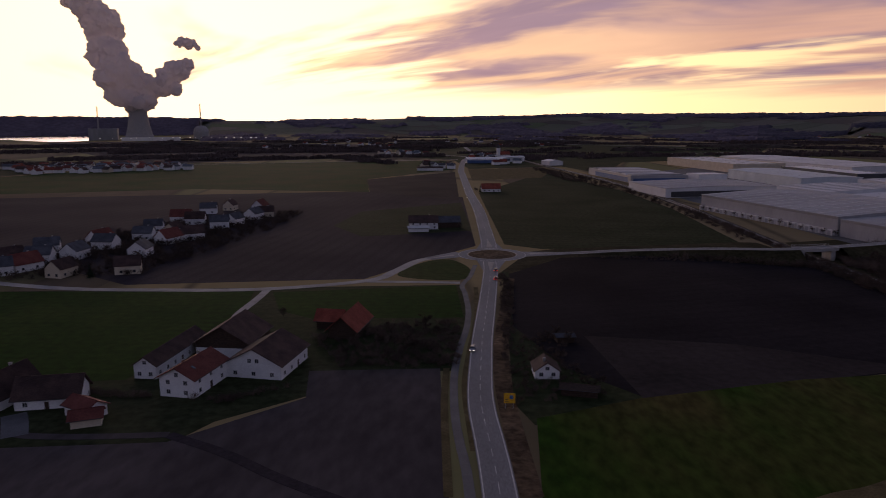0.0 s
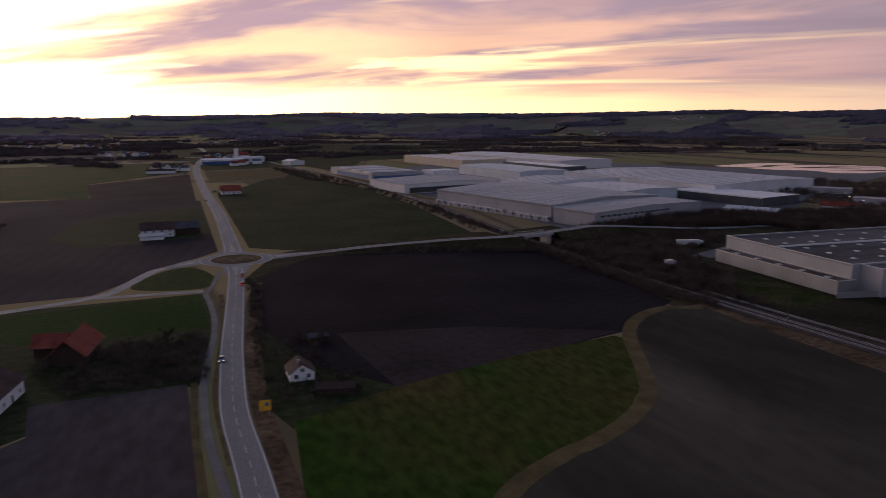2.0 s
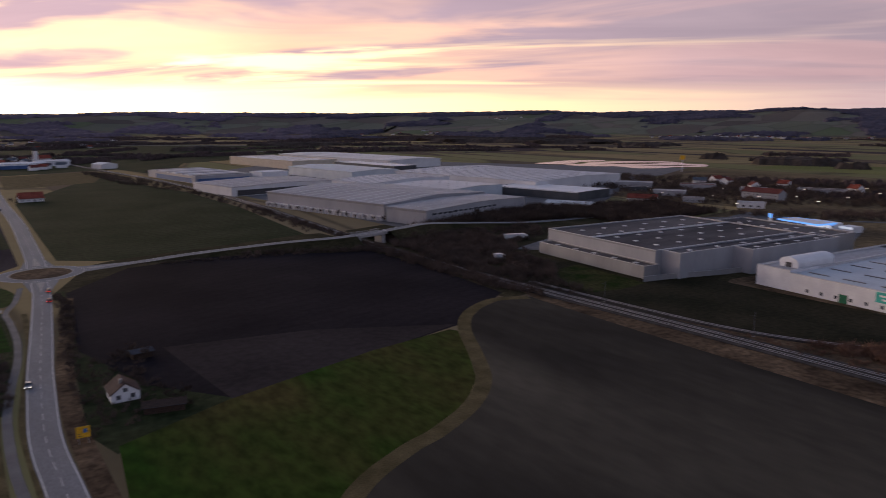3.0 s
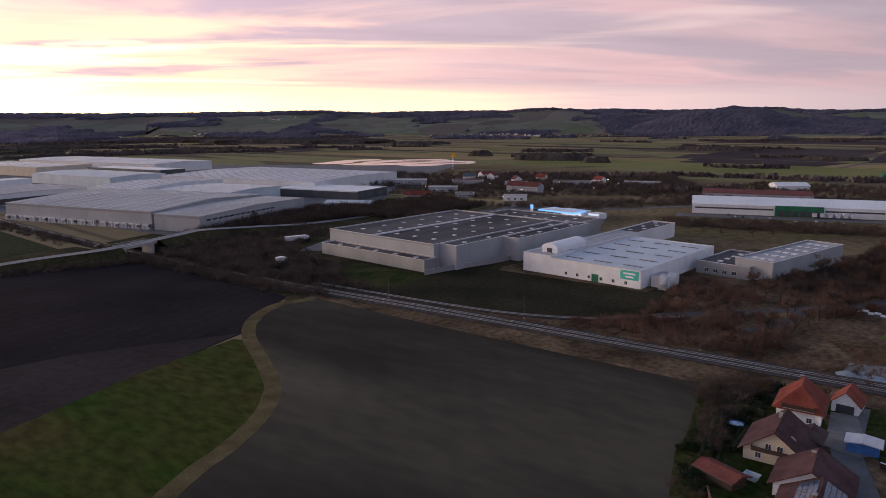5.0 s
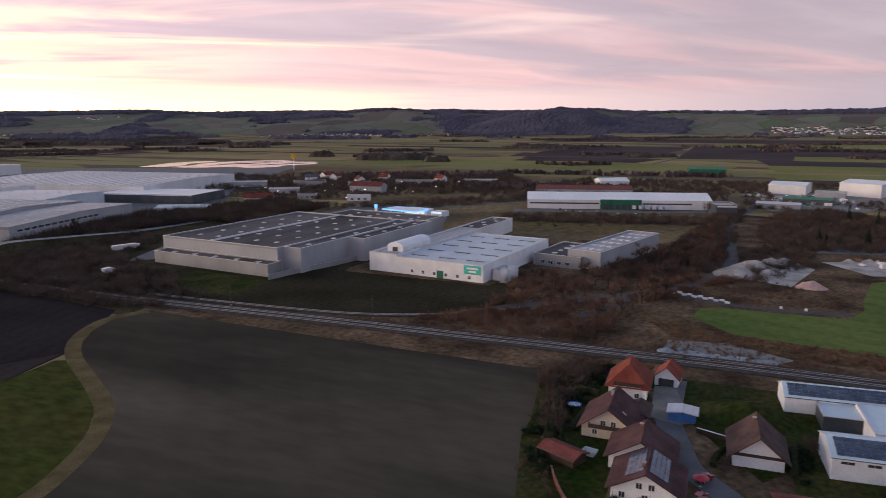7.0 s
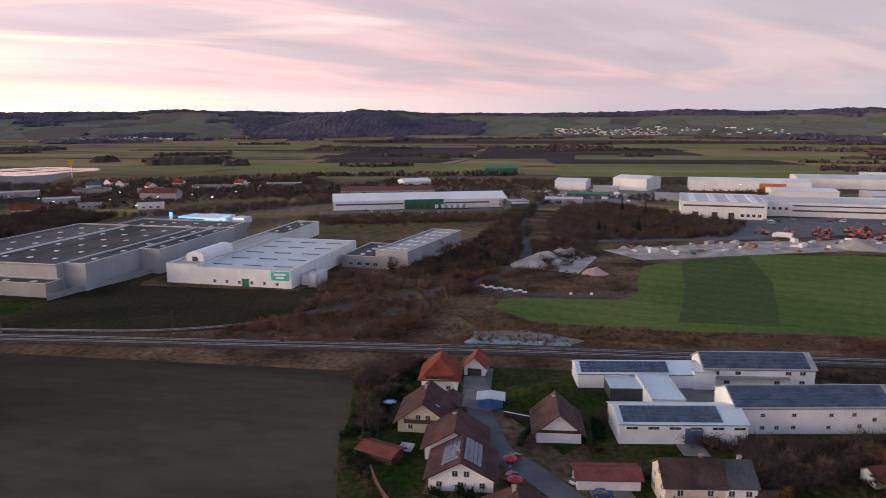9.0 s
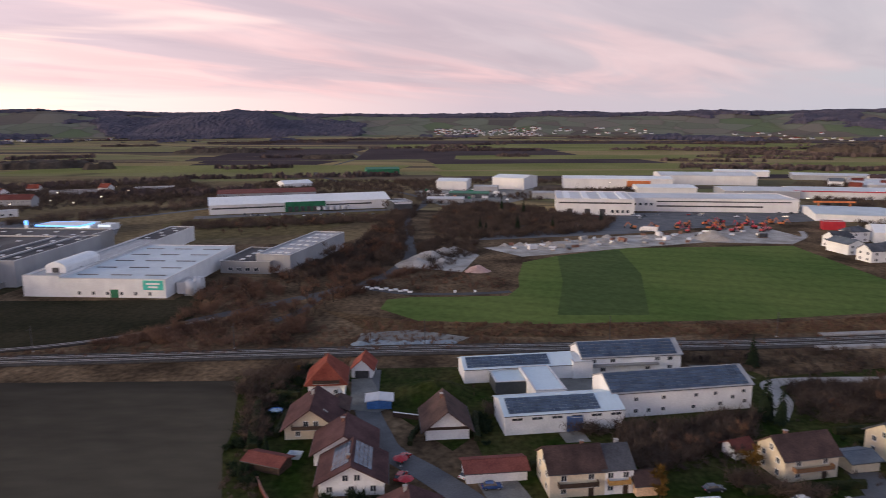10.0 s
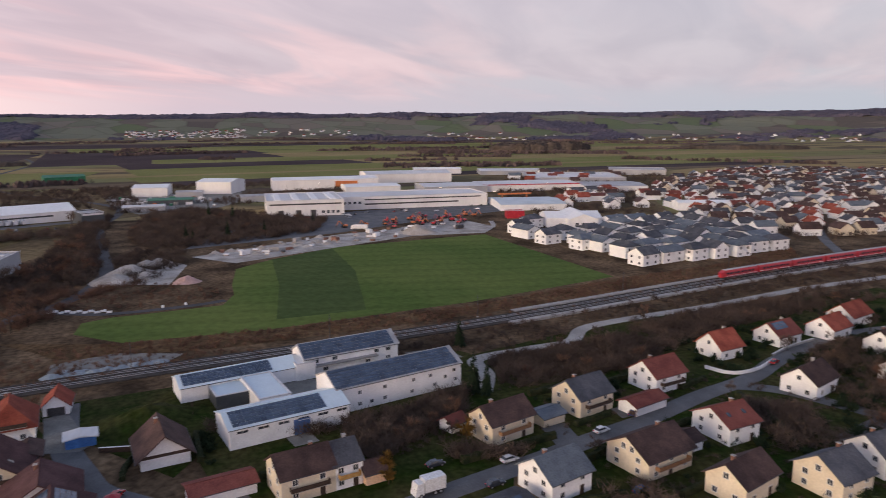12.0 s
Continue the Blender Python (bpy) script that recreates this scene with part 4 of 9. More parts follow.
def box_mesh(name, sx, sy, sz, material):
    """A shared box mesh that stands on z = 0."""
    key = (name, round(sx, 2), round(sy, 2), round(sz, 2), material.name)
    if key not in CACHE:
        CACHE[key] = Solid().box(-sx / 2, sx / 2, -sy / 2, sy / 2, 0, sz).mesh(name, material)
    return CACHE[key]


def wall_pose(side, along, z, L, W, proud=0.0):
    """A pose on a wall of a building L by W: its x runs along the wall, its -y looks out of it."""
    if side == "front":
        return pose(along, -W / 2 - proud, z)
    if side == "back":
        return pose(-along, W / 2 + proud, z, 0, 0, 180)
    if side == "right":
        return pose(L / 2 + proud, along, z, 0, 0, 90)
    return pose(-L / 2 - proud, -along, z, 0, 0, -90)


def hall(name, label, x, y, rot, L, W, h, wall, roof, category="warehouse", parapet=0.6, skylights=None, bands=(), doors=(), windows=(), pitch=0.0, roof_label="", z=0.0, trim=None):
    """A flat or low-pitched industrial building. bands: (side, from, to, z0, z1, material); doors: (side, along, width, height, material);
    windows: (side, from, to, count, z, width, height); skylights: (nx, ny, sx, sy, inset)."""
    ob = thing(name, label, category, pose(x, y, z, 0, 0, rot))
    s = Solid()
    if pitch:
        s.add([(-L / 2, -W / 2, 0), (L / 2, -W / 2, 0), (L / 2, W / 2, 0), (-L / 2, W / 2, 0), (-L / 2, -W / 2, h), (L / 2, -W / 2, h), (L / 2, W / 2, h), (-L / 2, W / 2, h),
               (-L / 2, 0, h + pitch), (L / 2, 0, h + pitch)],
              [(0, 1, 5, 4), (1, 2, 6, 9, 5), (2, 3, 7, 6), (3, 0, 4, 8, 7), (4, 5, 9, 8), (8, 9, 6, 7), (3, 2, 1, 0)])
        part("wall", s, wall, ob)
        r = Solid()
        o, k = 0.4, pitch / (W / 2)
        r.slab([(-L / 2 - o, -W / 2 - o, h - o * k + 0.3), (L / 2 + o, -W / 2 - o, h - o * k + 0.3), (L / 2 + o, 0, h + pitch + 0.3), (-L / 2 - o, 0, h + pitch + 0.3)], 0.25)
        r.slab([(L / 2 + o, W / 2 + o, h - o * k + 0.3), (-L / 2 - o, W / 2 + o, h - o * k + 0.3), (-L / 2 - o, 0, h + pitch + 0.3), (L / 2 + o, 0, h + pitch + 0.3)], 0.25)
        part("roof", r, roof, ob, roof_label)
    else:
        t = 0.35
        ring = [(-1, -1), (1, -1), (1, 1), (-1, 1)]
        for a, b, zz in ((L / 2, W / 2, 0), (L / 2, W / 2, h), (L / 2 - t, W / 2 - t, h), (L / 2 - t, W / 2 - t, 0)):
            s.v += [(p * a, q * b, zz) for p, q in ring]
        s.f = [(4 * i + k, 4 * i + (k + 1) % 4, (4 * i + 4 + (k + 1) % 4) % 16, (4 * i + 4 + k) % 16) for i in range(4) for k in range(4)]
        part("wall", s, wall, ob)
        part("roof", Solid().box(-L / 2 + t, L / 2 - t, -W / 2 + t, W / 2 - t, h - parapet - 0.3, h - parapet), roof, ob, roof_label)
        c = Solid()
        for a, b, zz in ((L / 2 + 0.1, W / 2 + 0.1, h + 0.003), (L / 2 + 0.1, W / 2 + 0.1, h + 0.18), (L / 2 - 0.5, W / 2 - 0.5, h + 0.18), (L / 2 - 0.5, W / 2 - 0.5, h + 0.003)):
            c.v += [(p * a, q * b, zz) for p, q in ring]
        c.f = list(s.f)
        part("parapet_cap", c, trim or M_ALU, ob)
    if skylights:
        nx, ny, sx, sy, inset = skylights
        for i in range(nx):
            for j in range(ny):
                px = -L / 2 + inset + (L - 2 * inset) * (i + 0.5) / nx
                py = -W / 2 + inset + (W - 2 * inset) * (j + 0.5) / ny
                pz = h - parapet if not pitch else h + pitch * (1 - abs(py) / (W / 2)) + 0.1
                part("skylight", box_mesh("skylight", sx, sy, 0.4, M_DOME), None, ob, m=pose(px, py, pz))
    for side, a, b, z0, z1, material in bands:
        part("cladding_band", box_mesh("cladding_band", b - a, 0.16, z1 - z0, material), None, ob, m=wall_pose(side, (a + b) / 2, z0, L, W, 0.02))
    for side, a, w, hh, material in doors:
        d = part("gate", box_mesh("gate", w, 0.2, hh, material), None, ob, m=wall_pose(side, a, 0.02, L, W, 0.03))
        part("gate_frame", box_mesh("gate_frame", w + 0.5, 0.12, 0.3, M_FRAME), None, d, m=pose(0, -0.06, hh))
    for side, a, b, count, zz, w, hh in windows:
        for i in range(count):
            add_window(ob, wall_pose(side, a + (b - a) * (i + 0.5) / count, zz, L, W), w, hh)
    return ob


def window_meshes(w, h):
    key = ("win", round(w, 2), round(h, 2))
    if key not in CACHE:
        f = Solid()
        f.box(-w / 2 - 0.09, w / 2 + 0.09, -0.07, 0.02, h, h + 0.1).box(-w / 2 - 0.14, w / 2 + 0.14, -0.16, 0.02, -0.09, 0)
        f.box(-w / 2 - 0.09, -w / 2, -0.07, 0.02, 0, h).box(w / 2, w / 2 + 0.09, -0.07, 0.02, 0, h).box(-0.035, 0.035, -0.06, 0.02, 0, h)
        CACHE[key] = (f.mesh("window", M_FRAME), Solid().box(-w / 2, w / 2, -0.03, 0.015, 0, h).mesh("pane", M_GLASS))
    return CACHE[key]


def add_window(parent, m, w, h):
    fm, pm = window_meshes(w, h)
    ob = part("window", fm, None, parent, m=m)
    part("pane", pm, None, ob)
    return ob


def at_corner(x, y, rot, L, W):
    """Centre of a building from its front-left corner; rot: degrees of its front."""
    a = radians(rot)
    return x + L / 2 * math.cos(a) - W / 2 * math.sin(a), y + L / 2 * math.sin(a) + W / 2 * math.cos(a)


# grey warehouse: its front looks at the camera (-x); a hall's local front faces -y, so it is turned by -90
hall("warehouse", "large grey flat-roofed warehouse with dark roof and skylights", 335, 253, -94, 82, 114, 12.5, M_WARM_CLAD, M_BITUMEN, skylights=(5, 6, 2.0, 2.0, 6),
     bands=[("front", -41, 41, 11.6, 12.3, M_GREY_CLAD)], roof_label="black bitumen roof")
hall("warehouse_bay", "grey recessed end bay of the warehouse", 333.8, 206.4, -94, 11.5, 109, 12.45, M_WARM_CLAD, M_BITUMEN, skylights=(1, 5, 2.0, 2.0, 3), roof_label="black bitumen roof")
hall("warehouse_bay", "grey projecting side bay of the warehouse", 354.5, 194.2, -94, 12, 74, 12.4, M_WARM_CLAD, M_BITUMEN, skylights=(1, 4, 2.0, 2.0, 3), roof_label="black bitumen roof")
hall("warehouse_annex", "low grey annex with flat roof along the warehouse", 272.6, 253.5, -94, 80, 10, 6.2, M_GREY_CLAD, M_BITUMEN, "annex", skylights=(5, 1, 2.2, 2.2, 3))
hall("warehouse_extension", "grey flat-roofed rear wing of the warehouse", 405, 228, -94, 74, 30, 12.1, M_GREY_CLAD, M_BITUMEN, skylights=(4, 2, 2.0, 2.0, 5))
part("fire_wall", Solid().box(-57, 57, -0.5, 0.5, 11.9, 12.7), M_PALE_CLAD, bpy.data.objects["warehouse"], "pale wall line across the roof", pose(-6, 0, 0, 0, 0, 90))
# white hall
white = hall("white_hall", "white flat-roofed factory hall with pale sheet roof", 338.8, 134.5, -94.8, 48, 84, 8.3, M_WHITE, M_BLUE_ROOF, "factory", parapet=0.3,
             windows=[("front", -18, 20, 6, 1.2, 1.3, 1.4)], doors=[("front", 1, 3.6, 3.6, M_GREEN_CLAD)], roof_label="pale blue-grey sheet roof")
for i in range(3):
    for j in range(5):
        light = part("roof_light", box_mesh("roof_light", 9.5, 0.9, 0.4, M_GREY_ROOF), None, white, m=pose(-15.5 + 15.5 * i, -33 + 16 * j, 8.0))
        part("glazing_strip", box_mesh("glazing_strip", 9.2, 0.1, 0.2, M_STEEL_DARK), None, light, m=pose(0, -0.46, 0.1))
part("sign", box_mesh("sign_board", 9, 0.2, 4.2, M_TURQ), None, white, "turquoise sign board", wall_pose("front", 18.5, 3.6, 48, 84, 0.1))
for k in range(2):
    part("sign_bar", box_mesh("sign_bar", 6.0 - 2 * k, 0.1, 0.8, M_WHITE), None, white, m=wall_pose("front", 18.5, 6.0 - 1.5 * k, 48, 84, 0.23))
hall("white_hall_wing", "white cube-shaped front wing of the factory hall", 310, 168.8, -94.8, 16.5, 21, 9.3, M_WHITE, M_GREY_ROOF, "factory")
wing = hall("connecting_wing", "long flat grey wing beside the white hall", 384, 163.5, -94, 15, 126, 9.0, M_PALE_CLAD, M_GREY_ROOF, "factory")
part("dark_roof_field", box_mesh("dark_roof_field", 14, 46, 0.12, M_BITUMEN), None, wing, "dark bitumen roof end", pose(0, 39, 8.42))
for k in range(5):
    part("skylight", box_mesh("skylight", 2.0, 2.0, 0.4, M_DOME), None, wing, m=pose(-2.5 + 5 * (k % 2), 20 + 9 * k, 8.55))


def barrel_roof(x, y, rot, L, W, h, r):
    ob = thing("barrel_roof_hall", "white barrel-roofed plant room on the hall roof", "plant room", pose(x, y, 8.72, 0, 0, rot))
    part("wall", Solid().box(-L / 2, L / 2, -W / 2, W / 2, 0, h), M_WHITE, ob)
    s = Solid()
    n = 12
    for k in range(n + 1):
        a = math.pi * k / n
        for xx in (-L / 2 - 0.2, L / 2 + 0.2):
            s.v.append((xx, -W / 2 * math.cos(a) * 1.03, h + r * math.sin(a)))
    s.f = [(2 * k, 2 * k + 1, 2 * k + 3, 2 * k + 2) for k in range(n)] + [tuple(range(0, 2 * n + 2, 2)), tuple(range(2 * n + 1, 0, -2))]
    part("roof", s, M_WHITE_ROOF, ob, "white curved sheet roof")
    part("gate", box_mesh("gate", 3.0, 0.2, 2.2, M_STEEL_DARK), None, ob, m=wall_pose("left", 0, 0.1, L, W, 0.05))


barrel_roof(322.5, 166.6, -4, 28, 9, 2.4, 2.4)
hall("side_building", "grey flat-roofed factory building with round skylights", 383, 70, -104, 18.5, 76, 9.3, M_WARM_CLAD, M_GREY_ROOF, "factory", skylights=(3, 6, 2.4, 2.4, 3))
hall("linking_building", "low dark flat-roofed link building with skylights", 364, 90, -98, 26, 40, 6.2, M_GREY_CLAD, M_BITUMEN, "factory", skylights=(2, 4, 2.2, 2.2, 4),
     windows=[("front", -10, 8, 4, 1.4, 2.2, 1.6)])
for sx_, sy_ in ((301, 106), (307, 104.5)):
    tank = thing("silo_tank", "small grey metal silo beside the hall", "silo", pose(sx_, sy_, 0), "silos beside the white hall")
    part("shell", Solid().tube((0, 0, 0.6), (0, 0, 6.4), 1.7, 1.7, 14), M_PALE_CLAD, tank, smooth=True)
    part("cone_top", Solid().tube((0, 0, 6.4), (0, 0, 7.2), 1.7, 0.3, 14), M_ALU, tank)
    part("base", Solid().box(-1.8, 1.8, -1.8, 1.8, 0, 0.6), M_CONCRETE, tank)
hall("lean_to", "small white lean-to beside the factory hall", 309, 108, -94, 8, 12, 5.0, M_PALE_CLAD, M_GREY_ROOF, "shed", parapet=0.2)
# long white hall with green middle part
E_ROT = -72.5
longhall = hall("long_hall", "long white hall with pale roof and green gate bay", 612, 114, E_ROT, 152, 40, 7.6, M_PALE_CLAD, M_WHITE_ROOF, "commercial hall", pitch=4.6,
                bands=[("front", -74, -16, 4.2, 5.4, M_STEEL_DARK), ("front", 20, 60, 4.2, 5.4, M_STEEL_DARK), ("front", -75, -16, 6.6, 7.8, M_PALE_CLAD)])
part("gate_bay", box_mesh("gate_bay", 34, 3, 8.2, M_GREEN_CLAD), None, longhall, "green projecting loading bay", wall_pose("front", 2, 0, 152, 40, 0.5))
for k in range(6):
    part("loading_gate", box_mesh("loading_gate", 3.6, 0.3, 4.2, M_STEEL_DARK), None, longhall, m=wall_pose("front", -11 + 5.2 * k, 0.3, 152, 40, 2.1))
hall("office_block", "dark glazed office block at the hall end", 592, 26, E_ROT, 16, 24, 9.0, M_DARK_CLAD, M_GREY_ROOF, "office", bands=[("front", -7.5, 7.5, 7.2, 8.6, M_PALE_CLAD)])
hall("red_roof_hall", "low hall with long maroon roof", 722, 168, -76, 96, 46, 5.0, M_WARM_CLAD, M_TILE_MAROON, "hall", pitch=2.0)
hall("white_tent_hall", "white tent hall with rounded roof", 830, 160, -60, 34, 26, 4.0, M_WHITE, M_WHITE_ROOF, "tent hall", pitch=3.0)
hall("storage_hall", "small white storage hall with low roof", 800, -28, -100, 34, 44, 9.0, M_PALE_CLAD, M_WHITE_ROOF, "storage hall", pitch=2.2)
hall("storage_hall", "pale cube-shaped storage hall with white roof", 800, -98, -118, 38, 44, 12.5, M_PALE_CLAD, M_WHITE_ROOF, "storage hall", pitch=2.5)
# machinery dealer
hall("main_hall", "large pale hall with dark window bands and arched roof lights", 592, -139, -99, 62, 66, 13.0, M_PALE_CLAD, M_PALE_ROOF, "commercial hall",
     bands=[("front", -29, 29, 9.2, 10.4, M_STEEL_DARK), ("left", -29, 29, 9.2, 10.4, M_STEEL_DARK)], doors=[("front", -20, 4.5, 5, M_STEEL_DARK), ("front", -6, 4.5, 5, M_STEEL_DARK), ("front", 6, 4.5, 5, M_STEEL_DARK)],
     windows=[("front", 12, 28, 4, 2.0, 2.4, 2.2)])
dealer = bpy.data.objects["main_hall"]
for k in range(4):
    part("roof_light_strip", box_mesh("roof_light_strip", 5, 56, 0.9, M_WHITE_ROOF), None, dealer, m=pose(-22 + 15 * k, 0, 12.3))
hall("main_hall_wing", "long pale two-storey wing with dark window bands", 600, -240, -98, 136, 52, 11.0, M_PALE_CLAD, M_PALE_ROOF, "commercial hall",
     bands=[("front", -46, 62, 8.0, 9.0, M_STEEL_DARK), ("front", -46, 40, 4.0, 5.2, M_STEEL_DARK)], windows=[("front", -66, -48, 4, 5.0, 2.5, 2.0)])
hall("workshop_hall", "white workshop hall with white roof", 800, -214, -98, 120, 40, 11.0, M_PALE_CLAD, M_WHITE_ROOF, "workshop", pitch=2.0, bands=[("front", 10, 36, 2, 9, M_ORANGE)])
hall("workshop_hall", "pale workshop hall with grey roof", 850, -335, -100, 110, 60, 11.0, M_PALE_CLAD, M_PALE_ROOF, "workshop", pitch=2.4)
hall("workshop_hall", "low hall with red-edged pale roof", 690, -420, -104, 110, 60, 6.5, M_PALE_CLAD, M_PALE_ROOF, "workshop", pitch=1.5, bands=[("front", -58, 58, 6.4, 7.8, M_RED)])
hall("workshop_hall", "grey hall with pale flat roof", 770, -540, -115, 120, 100, 6.5, M_WARM_CLAD, M_PALE_ROOF, "workshop", skylights=(5, 2, 5, 3, 6))
hall("workshop_hall", "warm grey cube-shaped hall", 820, -690, -128, 80, 60, 7.5, M_WARM_CLAD, M_WARM_CLAD, "workshop")
hall("workshop_hall", "wide hall with blue-grey roof", 540, -330, -108, 58, 60, 5.0, M_WHITE, M_BLUE_ROOF, "workshop", pitch=2.0)
hall("shop_kiosk", "bright red shop building", 478, -282, -108, 14, 9, 6.0, M_RED, M_RED, "shop", parapet=0.3)
hall("workshop_hall", "white long hall with pale roof in the town", 452, -462, -115, 60, 18, 6.5, M_WHITE, M_WHITE_ROOF, "hall", pitch=1.5)
hall("gym_hall", "white hall with pale cross-shaped roof", 428, -300, -112, 40, 30, 6.5, M_WHITE, M_WHITE_ROOF, "hall", pitch=3.5)
hall("gym_hall_wing", "white gabled cross wing of the hall", 424, -303, -22, 44, 20, 6.8, M_WHITE, M_WHITE_ROOF, "hall", pitch=3.8, windows=[("left", -7, 7, 3, 1.5, 2.4, 3.0)])
for px, py, rot, L, W, h, wm, rm, lab in ((640, -500, -112, 70, 60, 6.0, M_PALE_CLAD, M_GREY_ROOF, "low grey-roofed works hall in the town"), (700, -330, -100, 70, 50, 7.0, M_WARM_CLAD, M_PALE_ROOF, "pale-roofed hall behind the dealer's yard"),
                                          (560, -420, -110, 40, 30, 5.0, M_WHITE, M_TILE_MAROON, "long town building with maroon roof"), (610, -455, -112, 50, 24, 5.0, M_WHITE, M_TILE_RED, "long town building with red roof"),
                                          (740, -250, -98, 60, 40, 6.5, M_PALE_CLAD, M_WHITE_ROOF, "white-roofed hall between the workshops"), (900, -520, -112, 90, 50, 6.0, M_WARM_CLAD, M_PALE_ROOF, "far low hall with pale roof"),
                                          (690, -120, -98, 36, 20, 5.5, M_WARM_CLAD, M_GREY_ROOF, "low grey works building behind the wood"), (700, -40, -100, 40, 18, 4.5, M_DARK_CLAD, M_GREEN_CLAD, "low dark shed with green roof"), (765, -62, -100, 26, 16, 5.0, M_WARM_CLAD, M_GREY_ROOF, "small grey works building"),
                                          (655, -15, -95, 34, 14, 4.0, M_WARM_CLAD, M_PALE_ROOF, "low pale-roofed shed beside the road")):
    hall("works_hall", lab, px, py, rot, L, W, h, wm, rm, "works hall", pitch=1.2)
hall("workshop_hall", "low white hall with grey roof far out", 960, -430, -110, 70, 30, 7.0, M_PALE_CLAD, M_WHITE_ROOF, "workshop", pitch=1.5)

# logistics park, row behind row; each is given by the left front corner of its roof and the bearing of its front
def park_hall(label, x, y, rot, L, W, h, wall, roof, name="logistics_hall", **more):
    return hall(name, label, *at_corner(x, y, rot, L, W), rot, L, W, h, wall, roof, **more)


def roof_ribs(ob, L, W, h, pitch, step, material):
    """Raised seams and rows of smoke vents that run from the eaves to the ridge of a wide sheet roof."""
    n = int(L / step)
    for side in (-1, 1):
        slope = math.degrees(math.atan2(pitch, W / 2))
        run = math.hypot(pitch, W / 2)
        me = box_mesh("roof_seam", 0.9, run - 1.0, 0.22, material)
        for k in range(n):
            part("roof_seam", me, None, ob, m=pose(-L / 2 + L * (k + 0.5) / n, side * W / 4, h + pitch / 2 + 0.30) @ pose(0, 0, 0, -side * slope, 0, 0))


big = park_hall("huge warm grey logistics hall with grey sheet roof", 223, 599, -75.5, 149, 124, 12.5, M_WARM_CLAD, M_GREY_ROOF, pitch=3.0, skylights=(12, 8, 1.6, 1.6, 6),
                bands=[("front", -74, 74, 10.9, 12.3, M_GREY_CLAD)])
roof_ribs(big, 149, 124, 12.5, 3.0, 12.4, M_PALE_ROOF)
for k in range(22):
    bay = part("loading_bay", box_mesh("loading_bay", 5.0, 2.4, 3.9, M_PALE_CLAD), None, big, "pale loading bay along the wall foot", wall_pose("front", -70.5 + 6.7 * k, 0, 149, 124, 1.2))
    part("bay_gate", box_mesh("bay_gate", 3.2, 0.1, 3.0, M_WARM_CLAD), None, bay, m=pose(0, -1.22, 0.1))
gate_hall = park_hall("grey logistics hall with a sloping window band", 261, 453, -75.5, 41, 123, 11.2, M_WARM_CLAD, M_GREY_ROOF, pitch=1.6, skylights=(3, 8, 1.6, 1.6, 5),
                      windows=[("right", -56, 22, 13, 7.4, 4.6, 1.5)], bands=[("front", -20, 20, 9.6, 10.9, M_GREY_CLAD)])
low_pale = park_hall("low pale logistics hall with wide overhanging roof", 206, 772, -80, 84, 128, 9.0, M_PALE_CLAD, M_GREY_ROOF, pitch=1.8, bands=[("right", -58, 60, 0.5, 6.0, M_STEEL_DARK)])
roof_ribs(low_pale, 84, 128, 9.0, 1.8, 14.0, M_PALE_ROOF)
pale_a = park_hall("pale-roofed logistics hall with bright end wall", 322, 672, -75.5, 62, 118, 13.0, M_WHITE, M_PALE_ROOF, pitch=2.0, skylights=(5, 7, 1.8, 1.8, 6))
roof_ribs(pale_a, 62, 118, 13.0, 2.0, 10.0, M_GREY_ROOF)
park_hall("lower pale-roofed logistics hall with blue-grey front", 350, 609, -75.5, 84, 84, 11.0, M_BLUE_ROOF, M_PALE_ROOF, pitch=1.4, skylights=(6, 5, 1.8, 1.8, 6))
park_hall("grey logistics hall with blue-grey roof", 380, 932, -82, 152, 76, 11.5, M_BLUE_ROOF, M_BLUE_ROOF, pitch=1.6, skylights=(10, 3, 1.8, 1.8, 6))
park_hall("black loading canopy with white flat roof", 478, 990, -82, 150, 40, 12.0, M_DARK_CLAD, M_WHITE_ROOF, "canopy_hall", category="loading canopy", parapet=0.2)
vast = park_hall("very large pale logistics hall with white sheet roof", 456, 767, -80, 225, 165, 11.5, M_PALE_CLAD, M_PALE_ROOF, pitch=2.0, skylights=(18, 8, 2.2, 2.2, 6),
                 doors=[("front", -60 + 24 * k, 4.2, 4.5, M_STEEL_DARK) for k in range(6)])
roof_ribs(vast, 225, 165, 11.5, 2.0, 11.0, M_GREY_ROOF)
park_hall("large pinkish pale logistics hall with white roof", 498, 1262, -80, 320, 110, 13.0, M_PALE_CLAD, M_PALE_ROOF, pitch=1.6, skylights=(16, 4, 2.2, 2.2, 6))
cream_hall = park_hall("cream-walled logistics hall beside the plain", 393, 1228, -81, 205, 84, 13.0, M_CREAM, M_PALE_ROOF, parapet=1.0, skylights=(8, 3, 6, 4, 8))
blue_front = park_hall("workshop hall with a blue panel in its grey front", 210, 1006, -82, 150, 74, 9.0, M_WARM_CLAD, M_PALE_ROOF, "blue_hall", category="hall", parapet=0.8,
                       bands=[("front", -48, 66, 0.4, 6.2, M_BLUE_CLAD), ("right", -34, 34, 0.4, 5.5, M_BLUE_CLAD)])
for i in range(7):
    part("shed_roof", box_mesh("shed_roof", 12, 66, 1.6, M_PALE_ROOF if i % 2 else M_GREY_ROOF), None, blue_front, m=pose(-63 + 21 * i, 0, 8.25))
hall("blue_hall", "low hall with pale roof near the village", 190, 1220, -70, 30, 26, 7.0, M_PALE_CLAD, M_WHITE_ROOF, "hall", pitch=2.5)
